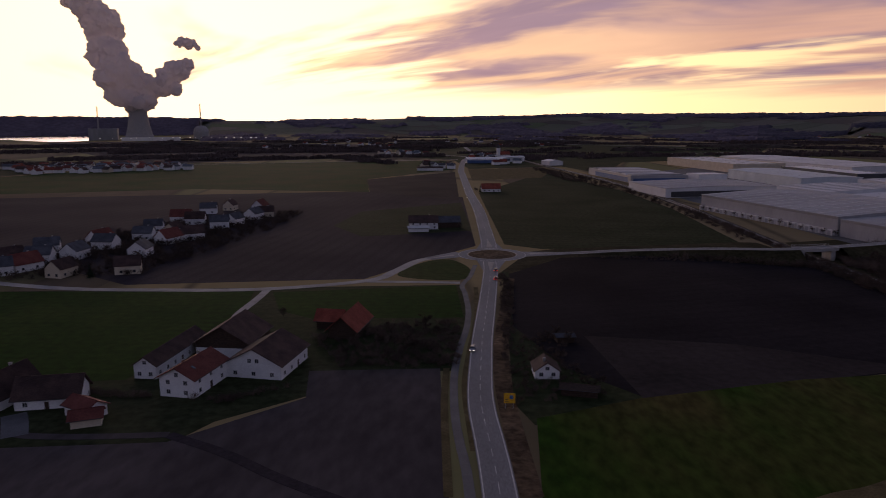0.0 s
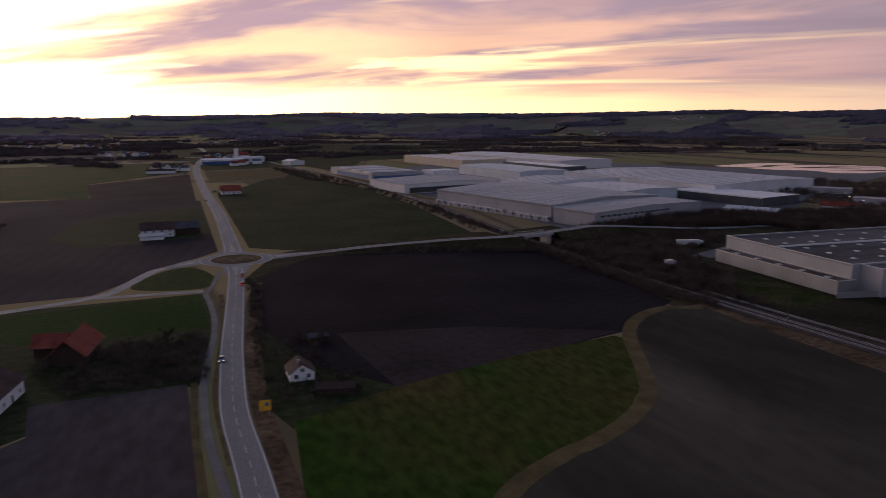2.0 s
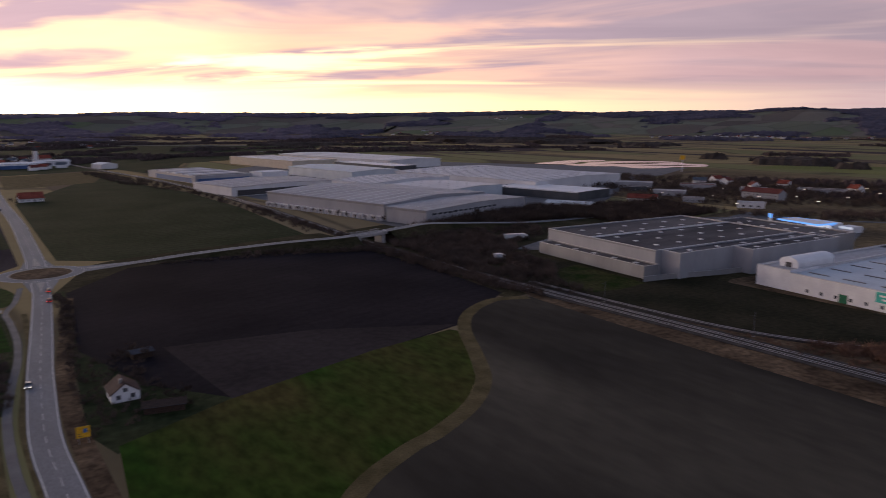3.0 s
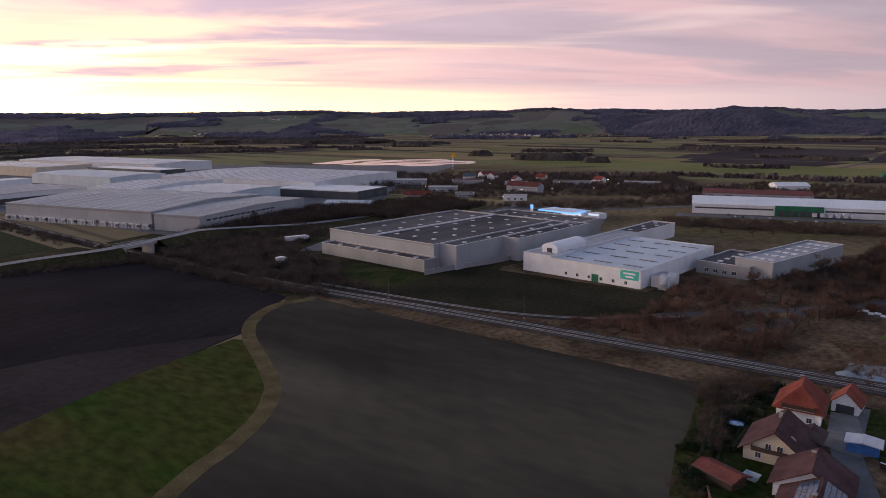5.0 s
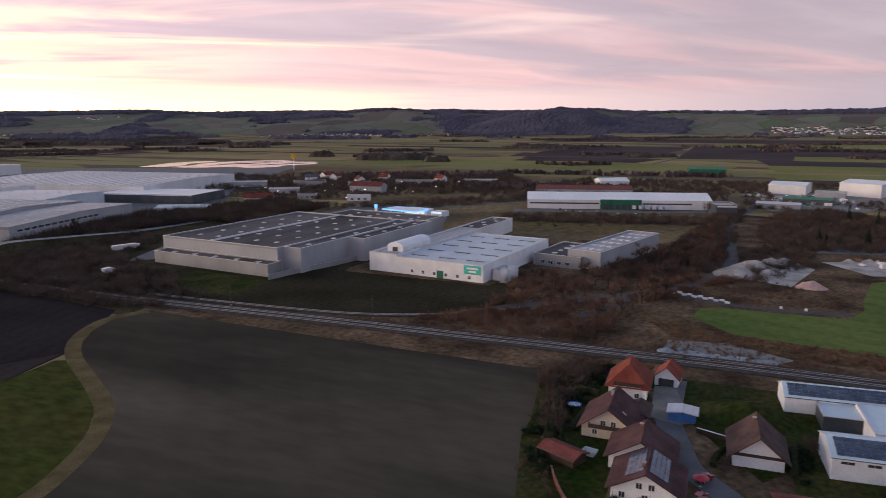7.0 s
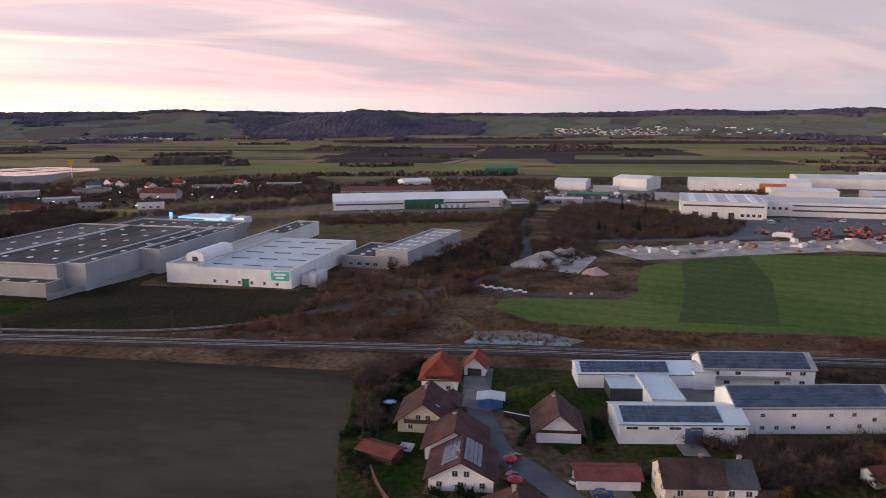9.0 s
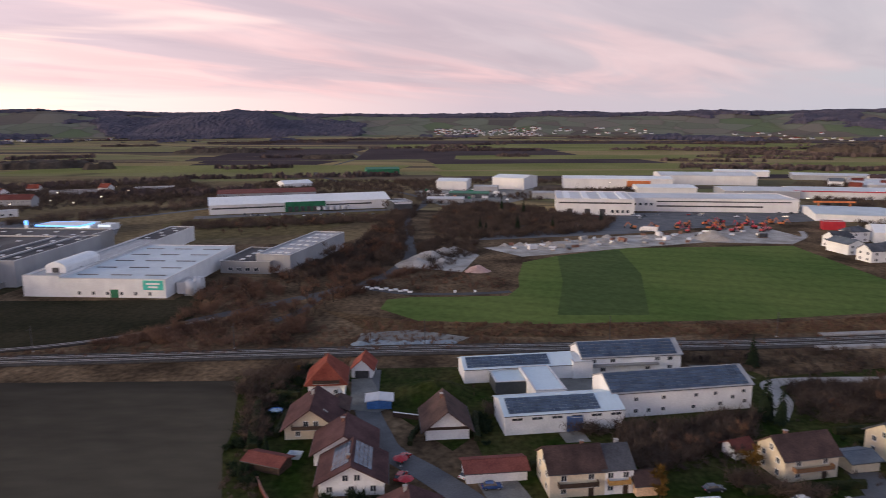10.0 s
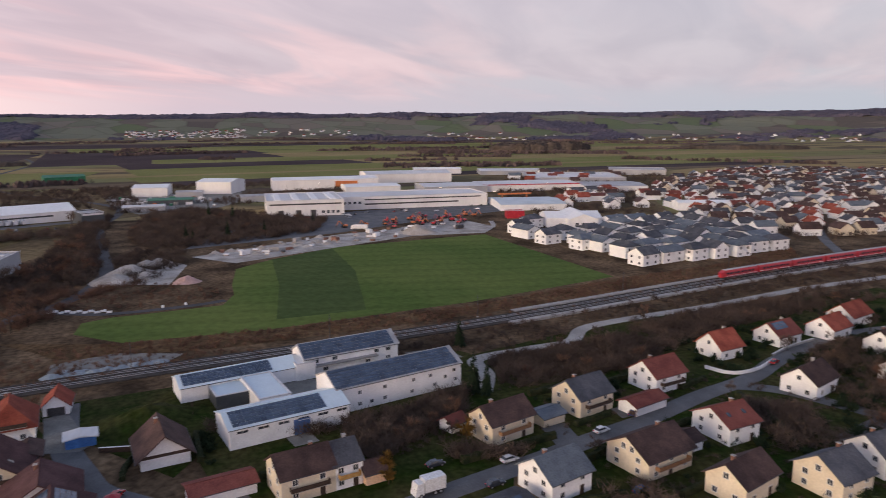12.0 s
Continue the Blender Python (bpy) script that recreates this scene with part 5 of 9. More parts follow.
park_hall("white square hall between grey halls", 308, 884, -80, 30, 38, 10.5, M_WHITE, M_WHITE_ROOF, "storage_tank_hall", category="hall", parapet=0.3)
park_hall("long black hall with white sheet roof", 456, 566, -78, 102, 56, 8.2, M_DARK_CLAD, M_WHITE_ROOF, "dark_hall", category="hall", parapet=0.2, bands=[("front", -50, 50, 7.4, 8.1, M_WHITE)])
hall("low_hall", "low hall with blue-grey roof behind bare trees", 432, 432, -60, 40, 20, 5.0, M_PALE_CLAD, M_BLUE_ROOF, "hall", pitch=1.5)
hall("white_shed", "long low white shed", 520, 520, -70, 20, 10, 4.0, M_WHITE, M_WHITE_ROOF, "shed", pitch=1.0)


# ---- houses ----
def panel_mesh():
    if "panel" not in CACHE:
        CACHE["panel"] = Solid().box(-0.808, 0.808, -0.462, 0.462, 0, 0.05).mesh("solar_panel", M_PV)
    return CACHE["panel"]


def solar_field(parent, L, W, eave, ridge, side, x0, x1, rows, pw=1.66, ph=1.03, top=0.6):
    """Rows of panels on one slope of a gable roof; side -1: the front slope."""
    slope = math.atan2(ridge - eave, W / 2)
    n = int((x1 - x0) / pw)
    for i in range(n):
        for j in range(rows):
            d = top + ph * (j + 0.5)
            y = side * d * math.cos(slope)
            z = ridge - d * math.sin(slope) + 0.42
            part("solar_panel", panel_mesh(), None, parent, m=pose(x0 + pw * (i + 0.5), y, z) @ pose(0, 0, 0, -side * math.degrees(slope), 0, 0) @ Matrix.Diagonal((1, ph / 1.03, 1, 1)))


def house(name, label, x, y, rot, L, W, eave, ridge, wall, roof, over=0.6, floors=None, windows="rlfb", hip=0.0, chimneys=1, balcony="", balcony_mat=None, gable_wood=None,
          solar=(), skylight=0, door="front", group="", category="house", detail=True, z=0.0):
    """A gabled house: its ridge runs along local x, its gables are at the left and right, its eaves at front (-y) and back."""
    ob = thing(name, label, category, pose(x, y, z, 0, 0, rot), group)
    inset = hip + 0.1 if hip else 0.0
    s = Solid()
    s.add([(-L / 2, -W / 2, 0), (L / 2, -W / 2, 0), (L / 2, W / 2, 0), (-L / 2, W / 2, 0), (-L / 2, -W / 2, eave), (L / 2, -W / 2, eave), (L / 2, W / 2, eave), (-L / 2, W / 2, eave),
           (-L / 2 + inset, 0, ridge), (L / 2 - inset, 0, ridge)],
          [(0, 1, 5, 4), (1, 2, 6, 9, 5), (2, 3, 7, 6), (3, 0, 4, 8, 7), (4, 5, 9, 8), (8, 9, 6, 7), (3, 2, 1, 0)])
    part("wall", s, wall, ob)
    k = (ridge - eave) / (W / 2)
    lift = 0.34
    r = Solid()
    e0, e1, gx = eave - over * k + lift, ridge + lift, L / 2 + over
    if hip:
        hx = L / 2 + over - hip
        r.add([(-gx, -W / 2 - over, e0), (gx, -W / 2 - over, e0), (gx, W / 2 + over, e0), (-gx, W / 2 + over, e0), (-hx, 0, e1), (hx, 0, e1),
               (-gx, -W / 2 - over, e0 - 0.25), (gx, -W / 2 - over, e0 - 0.25), (gx, W / 2 + over, e0 - 0.25), (-gx, W / 2 + over, e0 - 0.25)],
              [(0, 1, 5, 4), (1, 2, 5), (2, 3, 4, 5), (3, 0, 4), (0, 6, 7, 1), (1, 7, 8, 2), (2, 8, 9, 3), (3, 9, 6, 0), (9, 8, 7, 6)])
    else:
        r.slab([(-gx, -W / 2 - over, e0), (gx, -W / 2 - over, e0), (gx, 0, e1), (-gx, 0, e1)], 0.26)
        r.slab([(gx, W / 2 + over, e0), (-gx, W / 2 + over, e0), (-gx, 0, e1), (gx, 0, e1)], 0.26)
    rf = part("roof", r, roof, ob)
    if detail:
        part("ridge_cap", Solid().tube((-gx + hip, 0, e1 - 0.02), (gx - hip, 0, e1 - 0.02), 0.14, 0.14, 6), roof, rf)
        for sd in (-1, 1):
            part("gutter", Solid().tube((-gx, sd * (W / 2 + over + 0.06), e0 - 0.12), (gx, sd * (W / 2 + over + 0.06), e0 - 0.12), 0.09, 0.09, 6), M_STEEL_DARK, rf)
    fl = floors or (2 if eave > 4.4 else 1)
    fh = eave / fl
    if detail:
        for f in range(fl):
            zz = 0.95 + f * fh if eave > 2.4 else 0.7
            hh = min(1.3, fh - 1.25)
            for sd, width in (("front", L), ("back", L), ("left", W), ("right", W)):
                if sd[0] not in windows or hh < 0.5:
                    continue
                n = max(2, int(width / 4.4))
                for i in range(n):
                    if sd == door and f == 0 and i == n // 2:
                        dr = part("door", box_mesh("door", 1.1, 0.12, 2.1, M_WOOD_DARK), None, ob, m=wall_pose(sd, -width / 2 + width * (i + 0.5) / n, 0.02, L, W, 0.02))
                        part("door_frame", box_mesh("door_frame", 1.4, 0.1, 0.14, M_FRAME), None, dr, m=pose(0, -0.02, 2.1))
                        continue
                    add_window(ob, wall_pose(sd, -width / 2 + width * (i + 0.5) / n, zz, L, W), 1.1, min(hh, 1.15))
        if ridge - eave > 2.2 and not hip:
            for sd in ("left", "right"):
                if sd[0] in windows:
                    for a in ((-1.2, 1.2) if W > 11.5 else (0,)):
                        add_window(ob, wall_pose(sd, a, eave + 0.35, L, W), 1.1, min(1.2, (ridge - eave) * 0.4))
    if gable_wood:
        for sd in gable_wood:
            part("wooden_band", box_mesh("wooden_band", W + 0.1, 0.12, 0.7, M_WOOD_DARK), None, ob, m=wall_pose(sd, 0, eave - 0.35, L, W, 0.03))
    for sd in balcony.split():
        bz = eave - 0.1 if fl == 1 else fh
        bw = (W if sd in ("left", "right") else L) * 0.72
        bal = part("balcony", box_mesh("balcony_slab", bw, 1.3, 0.16, M_CONCRETE), None, ob, m=wall_pose(sd, 0, bz - 0.1, L, W, 0.65))
        rail = balcony_mat or M_WOOD_DARK
        part("railing", box_mesh("railing", bw, 0.07, 0.95, rail), None, bal, m=pose(0, -0.62, 0.14))
        for q in (-1, 1):
            part("side_railing", box_mesh("side_railing", 0.07, 1.2, 0.95, rail), None, bal, m=pose(q * (bw / 2 - 0.04), 0, 0.14))
    rng = random.Random(int(abs(x * 7 + y * 13)))
    for c in range(chimneys):
        cx = L * (0.22 - 0.45 * c) * rng.choice((-1, 1))
        ch = part("chimney", Solid().box(-0.35, 0.35, -0.35, 0.35, ridge - 0.9, ridge + 0.8), M_BRICK if rng.random() < 0.5 else M_CONCRETE, ob, m=pose(cx, 0.7, 0))
        if detail:
            part("chimney_cap", Solid().box(-0.45, 0.45, -0.45, 0.45, ridge + 0.8, ridge + 0.9), M_CONCRETE, ch)
    slope = math.atan2(ridge - eave, W / 2)
    for i in range(skylight):
        d = 0.5 * W / 2 / math.cos(slope)
        part("roof_window", box_mesh("roof_window", 0.9, 1.3, 0.1, M_GLASS), None, rf,
             m=pose(-L / 4 + L / 2 * i / max(1, skylight - 1), -d * math.cos(slope), ridge - d * math.sin(slope) + 0.34) @ pose(0, 0, 0, math.degrees(slope), 0, 0))
    for sd, a, b, rows, *size in solar:
        solar_field(ob, L, W, eave, ridge, sd, a, b, rows, 1.66, *size)
    return ob


# the cul-de-sac; ridges run away from the camera (+x), their left gables look at it
house("house", "detached house with steep bright red tiled hip roof", 189, 29.2, 4, 12, 10, 4.4, 9.2, M_WHITE, M_TILE_RED, over=0.9, hip=3.2, balcony="left", windows="lfb")
house("garage", "small white garage with red tiled roof", 201.5, 20.2, -3, 8, 6.3, 2.7, 5.6, M_WHITE, M_TILE_RED, chimneys=0, windows="", category="garage")
part("garage_gate", box_mesh("garage_gate", 4.2, 0.12, 2.2, M_STEEL_DARK), None, bpy.data.objects["garage"], m=wall_pose("left", 0, 0.02, 8, 6.3, 0.03))
house("house", "cream detached house with brown roof and dark wooden balcony", 164, 29, 2, 14, 12.5, 3.0, 7.6, M_CREAM, M_TILE_PLUM, over=1.0, balcony="left", windows="lfb", skylight=1)
house("house", "white house with brown roof behind another gable", 149.5, 19.5, 3, 11, 13.5, 3.0, 7.0, M_WHITE, M_TILE_PLUM, over=0.9, chimneys=1, windows="lfb")
house("house", "white house with brown roof and blue solar panels", 137, 16.6, 3, 12, 13.3, 3.0, 6.6, M_WHITE, M_TILE_PLUM, over=0.9, solar=[(-1, -4.6, 5.4, 4), (1, -4.6, 5.4, 4)], windows="lfb", chimneys=1)
house("house", "house with dark brown hip roof beside the street", 118, 4.0, 5, 13, 12, 3.0, 7.0, M_WHITE, M_TILE_PLUM, over=0.9, hip=3.0, chimneys=1)
house("house", "white house with dark brown roof and wooden gable band", 162.5, -3.5, 4, 13, 10.4, 2.9, 7.2, M_WHITE, M_TILE_BROWN, over=1.1, gable_wood=["left"], windows="fb")
house("carport", "brown carport shed between the houses", 172, 24, 2, 8, 5, 2.5, 3.6, M_WOOD_DARK, M_TILE_BROWN, chimneys=0, windows="", category="carport")
house("garage_row", "low garage with maroon roof beside the street", 139, -13.5, -84, 13, 6.5, 2.4, 3.4, M_WHITE, M_TILE_MAROON, chimneys=0, windows="", category="garage")
house("row_house", "cream terraced house with brown roof and balconies", 134.5, -29, -84, 11.5, 10, 5.4, 8.6, M_CREAM, M_TILE_BROWN, over=0.5, balcony="front", windows="lfb", chimneys=1)
house("row_house", "terraced house with anthracite roof and orange balcony", 135.4, -37.5, -84, 6.5, 10, 5.4, 8.4, M_WHITE, M_TILE_DARK, over=0.4, balcony="front", balcony_mat=M_ORANGE_WOOD, windows="fb", chimneys=1)
house("shed", "small shed with peach-lit wall beside the terrace", 132, -43.5, -84, 4.5, 5, 2.6, 4.2, M_PEACH_LIT, M_TILE_BROWN, chimneys=0, windows="", category="shed")
house("playhouse", "small flat-roofed blue and cream garden shed", 176.5, 13.8, 3, 4.5, 6.5, 2.3, 2.7, M_BLUE, M_PALE_ROOF, chimneys=0, windows="", category="shed")
house("shed", "low red-roofed garden shed by the field", 143.5, 36, 68, 9, 5, 2.0, 2.8, M_WOOD_DARK, M_TILE_MAROON, chimneys=0, windows="", category="shed")

# solar-roofed workshops
pv = [(176.5, -64.5, -81.5, 39, 13.5, 6.6, 9.6), (166, -32, -83, 30, 13, 4.8, 6.8), (205, -60, -84, 31, 11.5, 5.4, 8.4), (199.5, -25.5, -83, 33, 11, 4.0, 6.0)]
w1 = house("workshop", "long white two-storey building with full solar roof", *pv[0], M_WHITE, M_GREY_ROOF, over=0.4, windows="", chimneys=0, solar=[(-1, -19.7, 20.0, 6, 1.2, 0.25)], category="workshop")
w2 = house("workshop", "long low white workshop with solar panels", *pv[1], M_WHITE, M_CANOPY, over=0.3, windows="", chimneys=0, solar=[(-1, -14.0, 9.4, 5, 1.18, 0.45)], category="workshop")
part("gate", box_mesh("gate", 4.2, 0.15, 4.0, M_BLUE_CLAD), None, w2, m=wall_pose("front", 2.5, 0.02, 30, 13, 0.03))
for i in range(6):
    add_window(w2, wall_pose("front", -12 + 5 * i, 3.7, 30, 13), 2.6, 0.6)
w3 = house("workshop", "white two-storey house with solar roof by the railway", *pv[2], M_WHITE, M_GREY_ROOF, over=0.5, windows="", chimneys=0, solar=[(-1, -15.7, 14.3, 5, 1.28, 0.25)], category="workshop")
w4 = house("workshop", "low white shed with solar roof", *pv[3], M_WHITE, M_CANOPY, over=0.3, windows="", chimneys=0, solar=[(-1, -15.6, 9.4, 4, 1.22, 0.5)], category="workshop")
for wx, wz in ((-17, 1.2), (-13, 1.2), (-9.5, 1.2), (-5.5, 1.3), (-13, 4.4), (-5.5, 4.4), (3, 1.2), (3.5, 4.4), (9, 4.5), (10.5, 1.6), (14, 3.2), (17.5, 1.8), (17, 4.6)):
    add_window(w1, wall_pose("front", wx, wz, 39, 13.5), 1.0, 0.9)
for wx, wz in ((-12, 3.8), (-6, 3.8), (8, 3.8), (12, 3.8), (12, 1.1), (-9, 1.1), (5, 1.0)):
    add_window(w3, wall_pose("front", wx, wz, 31, 11.5), 1.5, 1.0)
part("loggia", box_mesh("loggia", 22, 1.6, 0.5, M_GREY_CLAD), None, w3, m=wall_pose("front", -3, 2.9, 31, 11.5, 0.8))
hall("canopy", "pale translucent flat canopy roof between workshops", 184.5, -31, -84, 8.5, 19, 4.6, M_WHITE, M_CANOPY, "canopy", parapet=0.05)
hall("canopy", "small pale flat-roofed shed", 189, -22, -84, 9, 10, 3.6, M_DARK_CLAD, M_CANOPY, "shed", parapet=0.05)
hall("passage_block", "white block between the workshops", 200.5, -44.5, -84, 6, 10, 5.0, M_WHITE, M_WHITE_ROOF, "workshop", parapet=0.1)

# the housing estate at the end of the pan
house("house", "cream house with brown roof and wooden balcony", 139.5, -79.5, -79, 13, 9, 5.2, 8.4, M_CREAM, M_TILE_BROWN, balcony="front", balcony_mat=M_WOOD, chimneys=1)
house("house", "cream house with anthracite roof", 144.5, -107, -80, 12, 10.6, 5.0, 8.6, M_CREAM, M_TILE_DARK, balcony="front", chimneys=1)
house("house", "white house with maroon tiled roof", 148.5, -136, -84, 12, 10.5, 4.8, 8.4, M_WHITE, M_TILE_MAROON, balcony="front", chimneys=1)
house("house", "white house with blue-grey tiled roof", 112.5, -77, -80, 11, 10.3, 4.6, 8.0, M_WHITE, M_TILE_SLATE, chimneys=1)
house("house", "cream house with wide brown roof and balcony", 112.5, -102, -82, 14, 12, 4.6, 8.0, M_CREAM, M_TILE_BROWN, over=0.8, balcony="front", balcony_mat=M_WOOD, chimneys=1)
house("house", "pale pink house with brown roof", 116.5, -129, -88, 10, 11.5, 4.6, 7.6, M_WHITE, M_TILE_MAROON, skylight=2, chimneys=1)
house("house", "white weathered house with dark brown roof", 127.5, -172.5, -76, 13, 10, 4.2, 7.8, M_WHITE, M_TILE_BROWN, chimneys=1)
house("house", "house with dark brown roof at the street corner", 95, -111, -78, 12, 9, 4.4, 7.6, M_CREAM, M_TILE_BROWN, chimneys=1)
house("house", "cream house with anthracite roof", 88, -129, -87, 10, 11, 4.8, 8.4, M_CREAM, M_TILE_DARK, chimneys=1)
house("house", "white house with anthracite roof", 90, -147, -92, 10, 10, 4.8, 8.2, M_WHITE, M_TILE_DARK, chimneys=1)
house("house", "white house with bright red roof by the wooded bank", 161, -173, -86, 10, 10, 4.0, 8.2, M_WHITE, M_TILE_RED, over=0.8, chimneys=1)
house("house", "house with red roof and blue solar panels", 163, -202, -84, 12, 10, 3.6, 7.2, M_WHITE, M_TILE_MAROON, solar=[(-1, -5, 2, 3)], chimneys=1)
house("house", "white house with orange-red roof", 160, -224, -80, 12, 10, 4.0, 7.6, M_WHITE, M_TILE_RED, chimneys=1)
house("house", "white house with red roof near the track", 168, -246, -80, 14, 10, 4.0, 7.8, M_WHITE, M_TILE_RED, chimneys=1)
house("house", "house with red roof at the settlement edge", 158, -268, -76, 14, 10, 4.0, 7.8, M_WHITE, M_TILE_RED, chimneys=1)
house("house", "white house with brown roof", 140, -226, -80, 12, 10, 4.0, 7.8, M_WHITE, M_TILE_BROWN, chimneys=1)
house("house", "white house with dark roof", 120, -205, -90, 12, 10, 4.2, 7.8, M_WHITE, M_TILE_BROWN, chimneys=1)
house("garage", "low garage with maroon and blue-grey roof", 137, -121, -80, 12, 6, 2.6, 3.8, M_WHITE, M_TILE_MAROON, chimneys=0, windows="", category="garage")
house("garage", "low garage with slate roof", 141, -93.5, -80, 7, 6, 2.4, 3.4, M_CREAM, M_TILE_SLATE, chimneys=0, windows="", category="garage")
house("garage", "brown-roofed garage beside the house", 115, -114, -84, 7, 6, 2.6, 4.0, M_WHITE, M_TILE_BROWN, chimneys=0, windows="", category="garage")
house("shed", "small red-roofed garden shed among trees", 147, -70, -70, 5, 4.5, 2.3, 3.6, M_WHITE, M_TILE_MAROON, chimneys=0, windows="", category="shed")
house("shed", "dark flat shed with solar panels by the street", 108, -63, -80, 9, 6, 2.4, 3.2, M_WHITE, M_TILE_DARK, chimneys=0, windows="", solar=[(-1, -4, 4, 2)], category="shed")

# the farm beside the main road
house("farmhouse", "white farm building with wide brown roof", -54.3, 206.8, 79, 20.5, 17.5, 4.5, 9.0, M_WHITE, M_TILE_BROWN, over=0.8, floors=1, windows="lf", chimneys=0, category="farmhouse")
house("farmhouse", "white farmhouse with red-brown roof", -71.7, 191, 78, 17.5, 10.6, 5.6, 8.4, M_WHITE, M_TILE_MAROON, over=0.9, windows="lrf", skylight=1, chimneys=2, category="farmhouse")
house("barn", "large barn with white base and dark timber upper part", -70.3, 225.5, 84, 20, 17.5, 5.0, 10.2, M_WOOD_DARK, M_TILE_BROWN, over=1.0, windows="", chimneys=0, category="barn")
part("white_base", box_mesh("white_base", 17.4, 0.2, 3.2, M_WHITE), None, bpy.data.objects["barn"], "white rendered lower wall", wall_pose("left", 0, 0, 20, 17.5, 0.05))
house("barn", "long low barn with brown roof", -86.4, 212.5, 83, 32, 7.0, 4.2, 6.6, M_WHITE, M_TILE_BROWN, over=0.6, windows="lf", chimneys=0, category="barn")
house("barn", "timber barn with bright red roof", -33.8, 244, 80, 19, 9.5, 3.8, 8.0, M_WOOD_DARK, M_TILE_RED, over=1.3, windows="", chimneys=0, category="barn")
house("barn", "low timber wing with red roof", -41.5, 250, -10, 9, 7, 3.6, 6.4, M_WOOD_DARK, M_TILE_RED, over=1.0, windows="", chimneys=0, category="barn")
house("farmhouse", "white low farm building with dark brown roof", -106, 179, 10, 16, 9, 3.4, 7.6, M_WHITE, M_TILE_BROWN, over=0.8, windows="f", chimneys=0, category="farm building")
house("farmhouse", "white farm gable with dark brown roof", -120, 181, 80, 16, 9, 3.6, 8.6, M_WHITE, M_TILE_BROWN, over=0.8, windows="l", chimneys=1, category="farm building")
house("shed", "open timber shed with red roof", -93, 171, -30, 9, 6, 3.0, 4.6, M_WHITE, M_TILE_MAROON, over=0.7, windows="", chimneys=0, category="shed")
house("shed", "small shed with dull pink roof", -90, 165.5, 20, 7, 5, 2.4, 3.8, M_CREAM, M_TILE_MAROON, over=0.7, windows="", chimneys=0, category="shed")
# white cottage on the other side of the road
house("cottage", "small white gabled cottage among bare shrubs", 30.7, 199.6, 90, 8, 7.2, 2.5, 5.0, M_WHITE, M_TILE_BROWN, over=0.4, windows="lf", chimneys=1, category="cottage")
house("shed", "low dark shed with flat roof beside the cottage", 38, 184, -14, 10, 4, 2.0, 2.7, M_WOOD_DARK, M_WOOD_DARK, chimneys=0, windows="", category="shed")
house("shed", "low dark-roofed shed behind the cottage", 42, 232, 5, 6, 4, 2.0, 2.5, M_WOOD_DARK, M_TILE_DARK, chimneys=0, windows="", category="shed")
house("farmhouse", "farmhouse with grey roof beside the main road", -14, 492, 5, 20, 12, 5.0, 9.0, M_WHITE, M_TILE_BROWN, chimneys=1, category="farmhouse")
house("barn", "dark barn behind the farmhouse", 4, 500, 5, 16, 10, 4.0, 7.5, M_WOOD_DARK, M_TILE_DARK, chimneys=0, windows="", category="barn")
house("shed", "low white shed beside the farmhouse", -17, 478, 5, 14, 6, 2.6, 3.6, M_WHITE, M_PALE_ROOF, chimneys=0, windows="", category="shed")
house("house", "house with red roof beside the far road", 52, 757, 4, 20, 11, 3.6, 8.4, M_WHITE, M_TILE_RED, chimneys=1)


# ---- trees and shrubs ----
def twig_cloud(rng, tips, count, length, width):
    """Thin twigs that fan out from the ends of the limbs: three-cornered slivers."""
    s = Solid()
    for _ in range(count):
        base, axis = rng.choice(tips)
        d = (axis.normalized() * 0.7 + Vector((rng.gauss(0, 0.6), rng.gauss(0, 0.6), rng.gauss(0.25, 0.5)))).normalized()
        n = d.cross(Vector((rng.gauss(0, 1), rng.gauss(0, 1), rng.gauss(0, 1)))).normalized() * width
        a = base - axis * rng.random() * 0.5
        b = a + d * length * rng.uniform(0.6, 1.3)
        s.add([a - n, a + n, b], [(0, 1, 2)])
    return s


def bare_tree_meshes(seed, tall, spread, twigs, width, crown_mat):
    rng = random.Random(seed)
    wood = Solid()
    top = Vector((rng.gauss(0, 0.2), rng.gauss(0, 0.2), tall * 0.62))
    wood.tube((0, 0, 0), top * 0.5, tall * 0.026, tall * 0.019, 7)
    wood.tube(top * 0.5, top, tall * 0.019, tall * 0.009, 6)
    tips = []
    for i in range(9):
        h = rng.uniform(0.28, 0.98)
        a = i * 2.4 + rng.gauss(0, 0.3)
        start = top * h
        axis = Vector((math.cos(a), math.sin(a), rng.uniform(0.5, 1.3))).normalized() * spread * rng.uniform(0.55, 0.95) * (1.25 - 0.5 * h)
        end = start + axis
        wood.tube(start, end, tall * 0.010, tall * 0.004, 4, False)
        tips.append((end, axis * 0.5))
        for j in range(4):
            k = rng.uniform(0.35, 0.95)
            b = start + axis * k
            ax = (axis.normalized() + Vector((rng.gauss(0, 0.6), rng.gauss(0, 0.6), rng.gauss(0.3, 0.35)))).normalized() * spread * rng.uniform(0.3, 0.55)
            wood.tube(b, b + ax, tall * 0.005, tall * 0.002, 3, False)
            tips.append((b + ax, ax))
    crown = twig_cloud(rng, tips, twigs, spread * 0.5, width)
    return wood.mesh("trunk", M_BARK), crown.mesh("crown", crown_mat)


